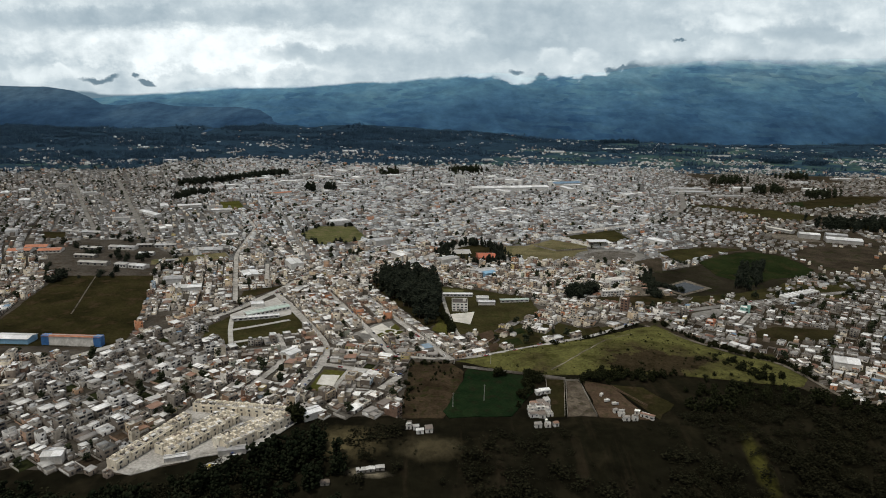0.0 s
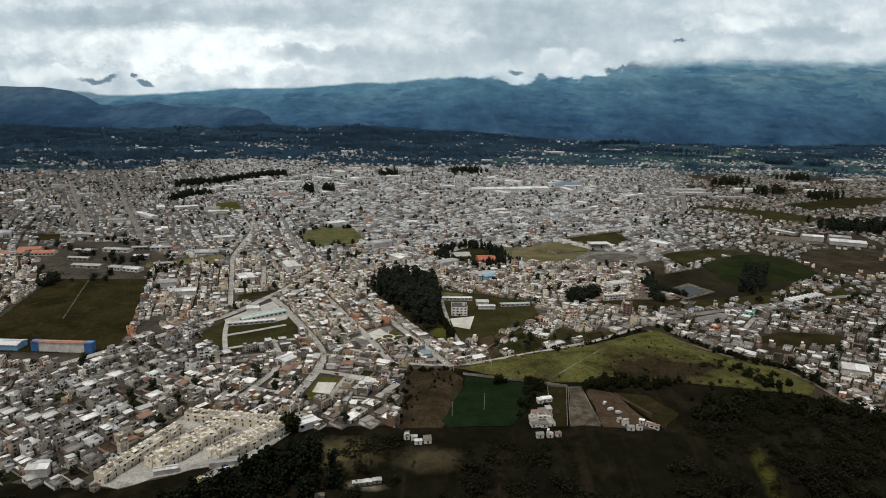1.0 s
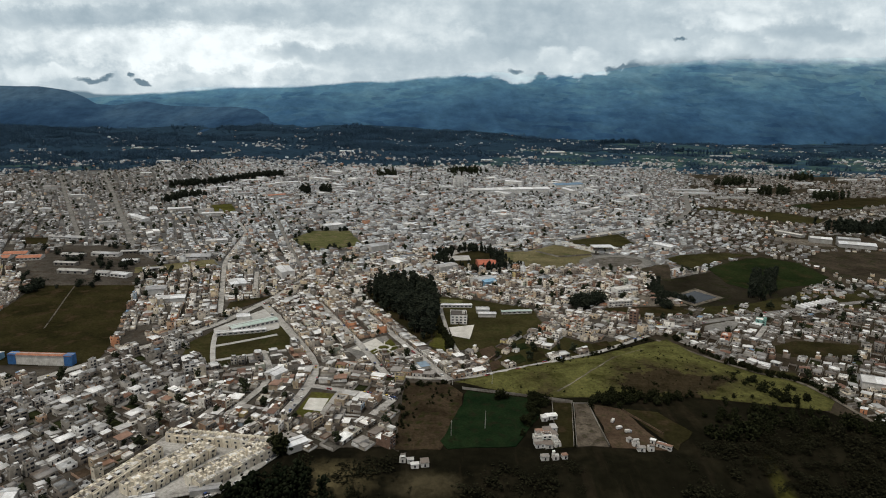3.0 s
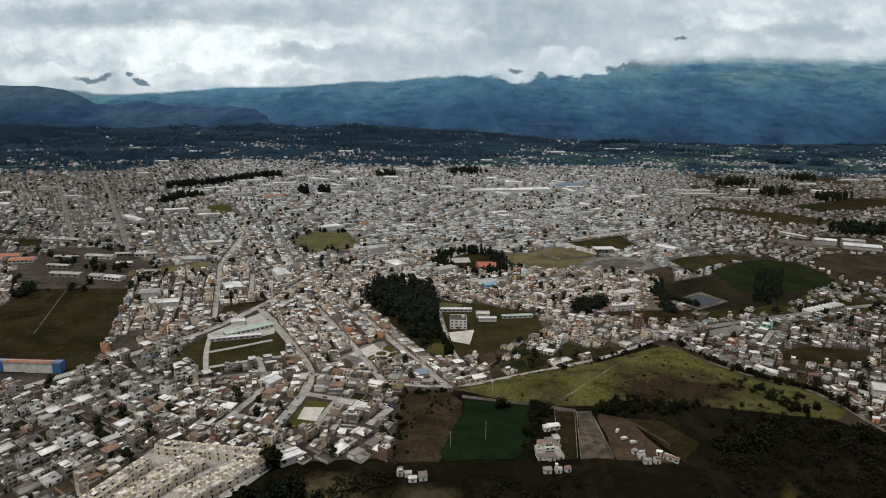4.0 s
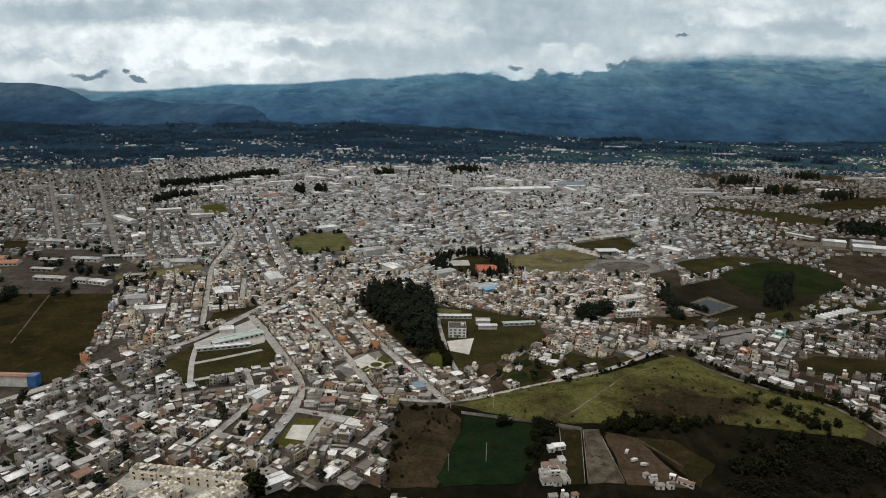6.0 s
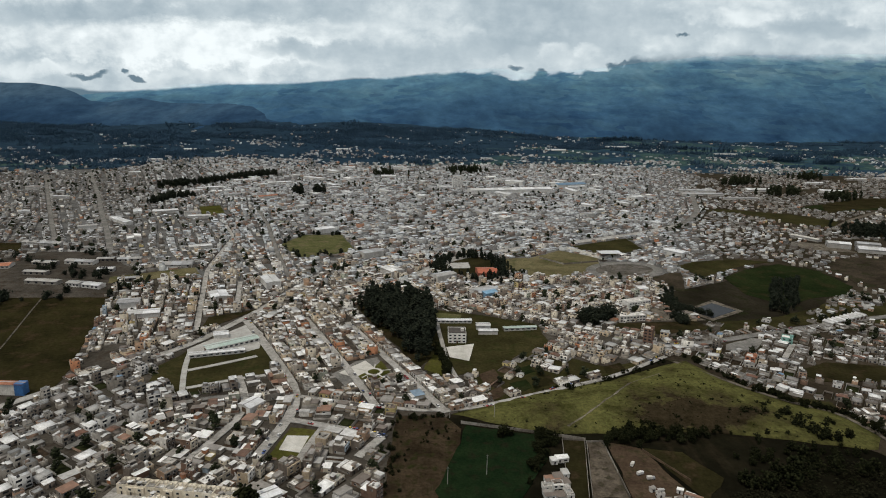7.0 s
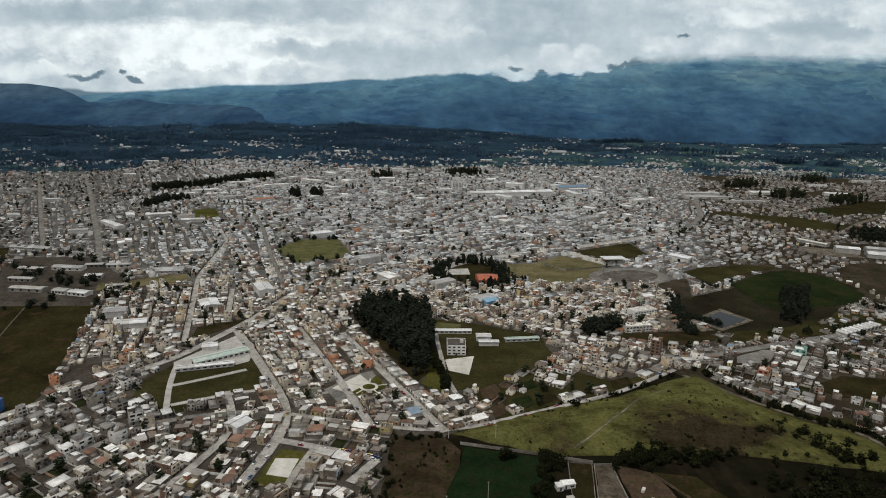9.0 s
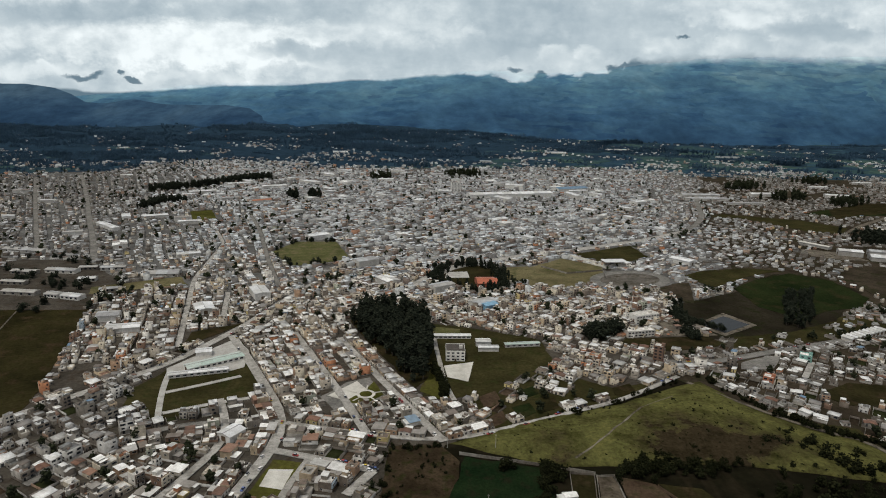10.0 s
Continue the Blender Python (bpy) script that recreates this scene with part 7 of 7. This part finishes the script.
for n, (bx, by, ba, bw, bd) in enumerate(big_lots):
    roof = (white_sheet, grey_sheet, white_sheet, metal_one)[n % 4]
    shed(bx, by, ba, bw, bd, 5.5 + (n % 3), white_paint, roof, "large sheet-roofed hall among dense houses", rise_up=bd * 0.06)
# sports ground
x, y, a, ln = along(STAND[0], STAND[1])
st = new("grandstand")
st.matrix_basis = pose(x, y, 0.4, 0, 0, a)
for k in range(6):
    part("tier", Geo().box(-ln / 2, ln / 2, -4 + 1.4 * k, -2.6 + 1.4 * k, -0.3, 0.8 + 0.7 * k), pale_concrete, st)
tagged(st, "long pale concrete grandstand with stepped tiers", "grandstand")
sr = new("grandstand")
sr.matrix_basis = pose(254, 1021, 0.4, 0, 0, 8)
for k in range(5):
    part("tier", Geo().box(-16, 16, -10 + 2 * k, -8 + 2 * k, -0.3, 1 + 0.9 * k), pale_concrete, sr)
part("roof", Geo().box(-17, 17, -11, 9, 9.0, 9.4), white_sheet, sr)
for sx in (-15, -5, 5, 15):
    part("column", Geo().box(sx - 0.3, sx + 0.3, 7.4, 8.0, 0, 9.0), pale_concrete, sr)
tagged(sr, "roofed grandstand with white sheet cover", "grandstand")


def yard_wall(p, q, h=1.5, mt=block_wall, label="pale block boundary wall"):
    x, y, a, ln = along(p, q)
    root = new("boundary_wall")
    root.matrix_basis = pose(x, y, 0.3, 0, 0, a)
    n = max(1, int(ln / 12))
    for k in range(n):
        x0, x1 = -ln / 2 + ln * k / n, -ln / 2 + ln * (k + 1) / n
        part("panel", Geo().box(x0, x1, -0.12, 0.12, -0.6, h), mt, root)
        part("pier", Geo().box(x0 - 0.2, x0 + 0.2, -0.2, 0.2, -0.6, h + 0.25), mt, root)
    return tagged(root, label, "wall")


for poly in (PARCEL_A, PARCEL_D):
    for k in (0, 1, 3):
        yard_wall(poly[k], poly[(k + 1) % 4], label="stained block wall round an empty plot")
yard_wall((139, 480), (158, 446), 1.4, timber, "dark timber fence between plots")
yard_wall((20, 512), (74, 500), 1.8)
yard_wall((74, 500), (104, 492), 1.8)
for p, q in (((148, 1010), (178, 975)), ((178, 975), (232, 995)), ((232, 995), (226, 950))):
    yard_wall(p, q, 2.4, label="pale wall round the sports ground")
# park with the red hall
shed(64, 912, 5, 26, 30, 6, bright_brick, bright_brick, "red brick hall among dark trees", name="sports_hall", category="hall")
sheet("sports_court", [(12, 940), (44, 944), (42, 975), (14, 970)], concrete, 0.62, "grey sports court inside the park", wobble=0.1, category="court")
# sheds and heaps on the building ground
heap_rng = random.Random(64)
for k in range(14):
    x, y = random_in(RUBBLE, heap_rng)
    g, r = Geo(), heap_rng.uniform(1.2, 3.2)
    ring = [(math.cos(2 * math.pi * q / 9), math.sin(2 * math.pi * q / 9)) for q in range(9)]
    vs = [(0, 0, r * 0.5)]
    for lv, hh in ((0.5, 0.36), (1.0, -0.05)):
        vs += [(r * lv * c * heap_rng.uniform(0.75, 1.25), r * lv * q * heap_rng.uniform(0.75, 1.25), r * hh * heap_rng.uniform(0.7, 1.2)) for c, q in ring]
    fs = [(0, 1 + q, 1 + (q + 1) % 9) for q in range(9)] + [(1 + q, 10 + q, 10 + (q + 1) % 9, 1 + (q + 1) % 9) for q in range(9)]
    ob = new("earth_mound", g.put(vs, fs).mesh("earth_mound", [(dust, clay_roof, concrete)[k % 3]]))
    ob.location = (x, y, 0.55)
    tagged(ob, ("heap of pale building rubble on bare earth", "heap of broken orange brick on bare earth", "heap of grey gravel on bare earth")[k % 3], "mound", "mounds on the building ground")
for k in range(7):
    x, y = random_in(RUBBLE, heap_rng)
    o = house_thing(1100 + k, heap_rng.uniform(4, 7), heap_rng.uniform(4, 8), 1, SHEET, None, "shack", "low shack with a sheet roof on rubble ground", False)
    o.matrix_basis = pose(x, y, 0.5, 0, 0, heap_rng.uniform(0, 90))
# single landmarks
big_house(204, 676, -30, 8, 9, 5, brown_brick, "narrow building of five brick storeys")
big_house(342, 684, -30, 10, 9, 2, teal_paint, "two-storey house painted teal green", category="house")
big_house(283, 634, -36, 8, 9, 2, orange_paint, "two-storey house painted dull orange", category="house")
shed(362, 533, -20, 20, 16, 6, white_paint, white_sheet, "white vaulted hall with a bright roof", rise_up=3)
for k in range(9):
    shed(416 + 6.3 * k, 739 + 3.4 * k, 118, 11, 6.4, 3.6, white_paint, white_sheet, "white gabled shed in a close row beside the road", rise_up=1.6)
shed(-133, 527, 60, 14, 12, 5, white_paint, white_sheet, "white-roofed hall among houses")
big_house(224, 784, 24, 30, 13, 3, white_paint, "white three-storey institutional block", category="school", name="school")
big_house(206, 741, 15, 30, 9, 2, white_paint, "white two-storey institutional wing", category="school", name="school")
shed(255, 850, 15, 26, 14, 6, white_paint, white_sheet, "white hall beside dark trees")
shed(60, 820, 35, 18, 14, 5, light_blue, light_blue, "hall with a pale blue roof")

# ---------------------------------------------------------------- row houses
ROW_SEEDS = [n for n in range(900, 980) if not any(p[0] == "upper_room" for p in house_parts(n, 5.6, 7.6, 2, ROOF, True, False))][:3]
rows = [house_thing(ROW_SEEDS[k], 5.6, 7.6, 2, ROOF, cream_wall, "row_house", "cream two-storey row house in a new terrace", False) for k in range(3)]
for m in rows:
    part("stair_head", Geo().box(0.6, 2.4, 0.8, 2.9, 5.6, 7.3), cream_wall, m)
    part("tank_plinth", Geo().box(-2.2, -1.0, 1.2, 2.4, 5.6, 6.5), cream_wall, m)
rr = random.Random(8)
for line, double in ((TERR_D, False), (TERR_A, False), (TERR_B, True), (TERR_C, True)):
    x, y, a, ln = along(line[0], line[1])
    n = int(ln / 5.7)
    c, s = math.cos(radians(a)), math.sin(radians(a))
    for k in range(n):
        u = -ln / 2 + ln * (k + 0.5) / n
        for side in ((-1, 1) if double else (0,)):
            v = side * 4.2
            copy_thing(rows[rr.randrange(3)], pose(x + c * u - s * v, y + s * u + c * v, 0.35, 0, 0, a + (0 if side <= 0 else 180)))
for m in rows:
    for o in (*m.children_recursive, m):
        bpy.data.objects.remove(o)
# houses on the ravine's edge
EDGE_HOUSES = [(69, 428, 8, 6.5, 7, 1), (75, 427, 4, 5, 6, 1), (80.5, 430, 10, 4.5, 8, 1), (68.5, 436, 8, 5, 5, 1), (74.5, 436, 8, 6.5, 6, 2), (80.5, 440, 8, 4.5, 6, 1), (71, 443, 6, 5, 5, 1), (77, 446, 8, 5.5, 6, 1), (82, 450, 8, 4, 6, 1),
               (83, 467, 8, 8, 6, 1), (77.5, 464, 8, 4, 5, 1), (70, 411, 6, 5, 3.5, 1), (77, 412, 8, 4, 3.5, 1), (83, 413, 14, 3.5, 3, 1)]
EDGE_HOUSES += [(153, 428, -38, 10, 4, 1), (134, 430, 0, 4.5, 3, 1), (136, 424, 0, 5, 3, 1), (142.5, 424.5, 8, 4, 3, 1), (131, 435, 20, 3, 2.5, 1), (147, 434, -30, 3.4, 2.6, 1), (-7, 402, 8, 5, 6, 1), (-13, 399, 8, 5, 3, 1), (-16, 404, 8, 4, 3, 1), (-21, 405, 2, 4, 3, 1)]
for hx, hy, turn, w, d, fl in EDGE_HOUSES:
    o = house_thing(int(950 + hx), w, d, fl, SHEET if int(hx + hy) % 3 else ROOF, white_paint, label="small white house at the edge of the ravine", annexed=w > 6)
    o.matrix_basis = pose(hx, hy, 0.35 + min(0.0, ravine(hx, hy)), 0, 0, turn) @ Matrix.Diagonal((1, 1, 0.85, 1))
for hx, hy in ((-49, 362), (-43, 363), (-37, 364.5), (-70, 352)):
    o = house_thing(990 + int(hy), 5.5, 3.4, 1, SHEET, block_wall, label="low pale shack on the ravine slope", annexed=False)
    o.matrix_basis = pose(hx, hy, ravine(hx, hy) + 0.3, 0, 0, 10) @ Matrix.Diagonal((1, 1, 0.6, 1))
shed(*(-164, 358), 20, 13, 4, 3.2, white_paint, white_sheet, "long low white shed at the slope's edge")
shed(*(-132, 368), 14, 17, 5, 3.4, white_paint, grey_sheet, "long low grey shed at the slope's edge")
shed(*(-238, 355), 10, 12, 10, 5.5, white_paint, white_sheet, "white house with a broad bright roof", name="house", category="house")
# white house beside the road's end
shed(-92, 418, 40, 14, 9, 5, white_paint, white_sheet, "white house with a bright sheet roof")


def pole(x, y, h, label="tall pale concrete pole"):
    root = new("pole")
    root.location = (x, y, ravine(x, y))
    part("shaft", Geo().prism(0, 0, -0.5, h, 0.20, 0.11, 8), concrete, root)
    part("crossarm", Geo().box(-0.7, 0.7, -0.05, 0.05, h - 1.0, h - 0.86), concrete, root)
    return tagged(root, label, "pole")


for px, py, ph in ((34, 449, 14), (10, 438, 12), (12, 520, 11), (44, 520, 11)):
    pole(px, py, ph)


# ---------------------------------------------------------------- parked cars
def car():
    root = new("car")
    body = Geo()
    body.put([(-2.1, -0.85, 0.35), (2.1, -0.85, 0.35), (2.1, 0.85, 0.35), (-2.1, 0.85, 0.35), (-2.05, -0.82, 0.85), (2.0, -0.78, 0.75), (2.0, 0.78, 0.75), (-2.05, 0.82, 0.85)],
             [(0, 1, 5, 4), (1, 2, 6, 5), (2, 3, 7, 6), (3, 0, 4, 7), (4, 5, 6, 7), (3, 2, 1, 0)])
    part("body", body, car_paint, root)
    cabin = Geo()
    cabin.put([(-1.7, -0.76, 0.82), (1.0, -0.76, 0.78), (1.0, 0.76, 0.78), (-1.7, 0.76, 0.82), (-1.2, -0.62, 1.40), (0.3, -0.62, 1.40), (0.3, 0.62, 1.40), (-1.2, 0.62, 1.40)],
              [(0, 1, 5, 4), (1, 2, 6, 5), (2, 3, 7, 6), (3, 0, 4, 7)])
    part("glasshouse", cabin, glass, root)
    part("roof", Geo().box(-1.22, 0.32, -0.64, 0.64, 1.38, 1.44), car_paint, root)
    for wx in (-1.3, 1.3):
        for wy in (-0.82, 0.82):
            w = Geo().prism(0, 0, -0.11, 0.11, 0.33, 0.33, 8)
            o = part("wheel", w, rubber, root)
            o.matrix_basis = pose(wx, wy, 0.33, 90, 0, 0)
    root.location = (0, 0, -500)
    return tagged(root, "parked passenger car beside the kerb", "car", "parked cars")


model = car()
cr = random.Random(77)
lots = [(ROAD_W, 8), (ROAD_MID, 7), (ROAD_X, 6), (ROAD_D1, 5.5), (ROAD_D2, 5.5), (ROAD_COURT, 5), (ROAD_TERR, 5), (ROAD_E2, 8)]
for k in range(84):
    n = cr.randrange(len(lots))
    line, width = lots[n]
    q = cr.randrange(len(line) - 1)
    (x0, y0), (x1, y1) = line[q], line[q + 1]
    s = cr.uniform(0.08, 0.92)
    a = math.degrees(math.atan2(y1 - y0, x1 - x0))
    off = cr.choice((-1, 1)) * (width / 2 - 1.1)
    ca, sa = math.cos(radians(a)), math.sin(radians(a))
    x, y = x0 + s * (x1 - x0) - sa * off, y0 + s * (y1 - y0) + ca * off
    if y < 800:
        row = [r[0] for r in ROADS].index(line)
        copy_thing(model, pose(x, y, 0.665 + 0.012 * row, 0, 0, a + cr.choice((0, 180))))
for o in (*model.children_recursive, model):
    bpy.data.objects.remove(o)


def truck(x, y, turn):
    root = new("truck")
    root.matrix_basis = pose(x, y, 0.45, 0, 0, turn) @ Matrix.Diagonal((0.8, 0.8, 0.8, 1))
    part("cargo_box", Geo().box(-3.2, 1.0, -1.1, 1.1, 0.9, 3.0), white_paint, root)
    part("cab", Geo().box(1.1, 2.9, -1.05, 1.05, 0.5, 2.3), car_paint, root)
    part("windscreen", Geo().box(2.88, 2.95, -0.9, 0.9, 1.4, 2.1), glass, root)
    part("chassis", Geo().box(-3.2, 2.8, -0.5, 0.5, 0.5, 0.88), rubber, root)
    for wx in (-2.2, 2.0):
        for wy in (-1.0, 1.0):
            o = part("wheel", Geo().prism(0, 0, -0.15, 0.15, 0.48, 0.48, 10), rubber, root)
            o.matrix_basis = pose(wx, wy, 0.46, 90, 0, 0)
    tagged(root, "white box truck parked on bare earth", "truck")


for tx, ty, ta in ((129, 452, 30), (134, 447, 10), (127, 462, 60)):
    truck(tx, ty, ta)

# ring path of the square
rx, ry = -51, 596
sheet("path", oval(rx, ry, 7.5, 7.5, 0, 24), pale_concrete, 0.68, "round paved heart of the square", wobble=0.1, category="path")
sheet("lawn", oval(rx, ry, 5.0, 5.0, 0, 24), grass_green, 0.75, "round lawn inside the ring path", wobble=0.1, category="lawn")
for k in range(5):
    a = radians(20 + 72 * k)
    road([(rx + 7 * math.cos(a), ry + 7 * math.sin(a)), (rx + 15 * math.cos(a), ry + 15 * math.sin(a))], 0.8, 0.70 + 0.01 * k, pale_concrete, "narrow pale path across the lawn")
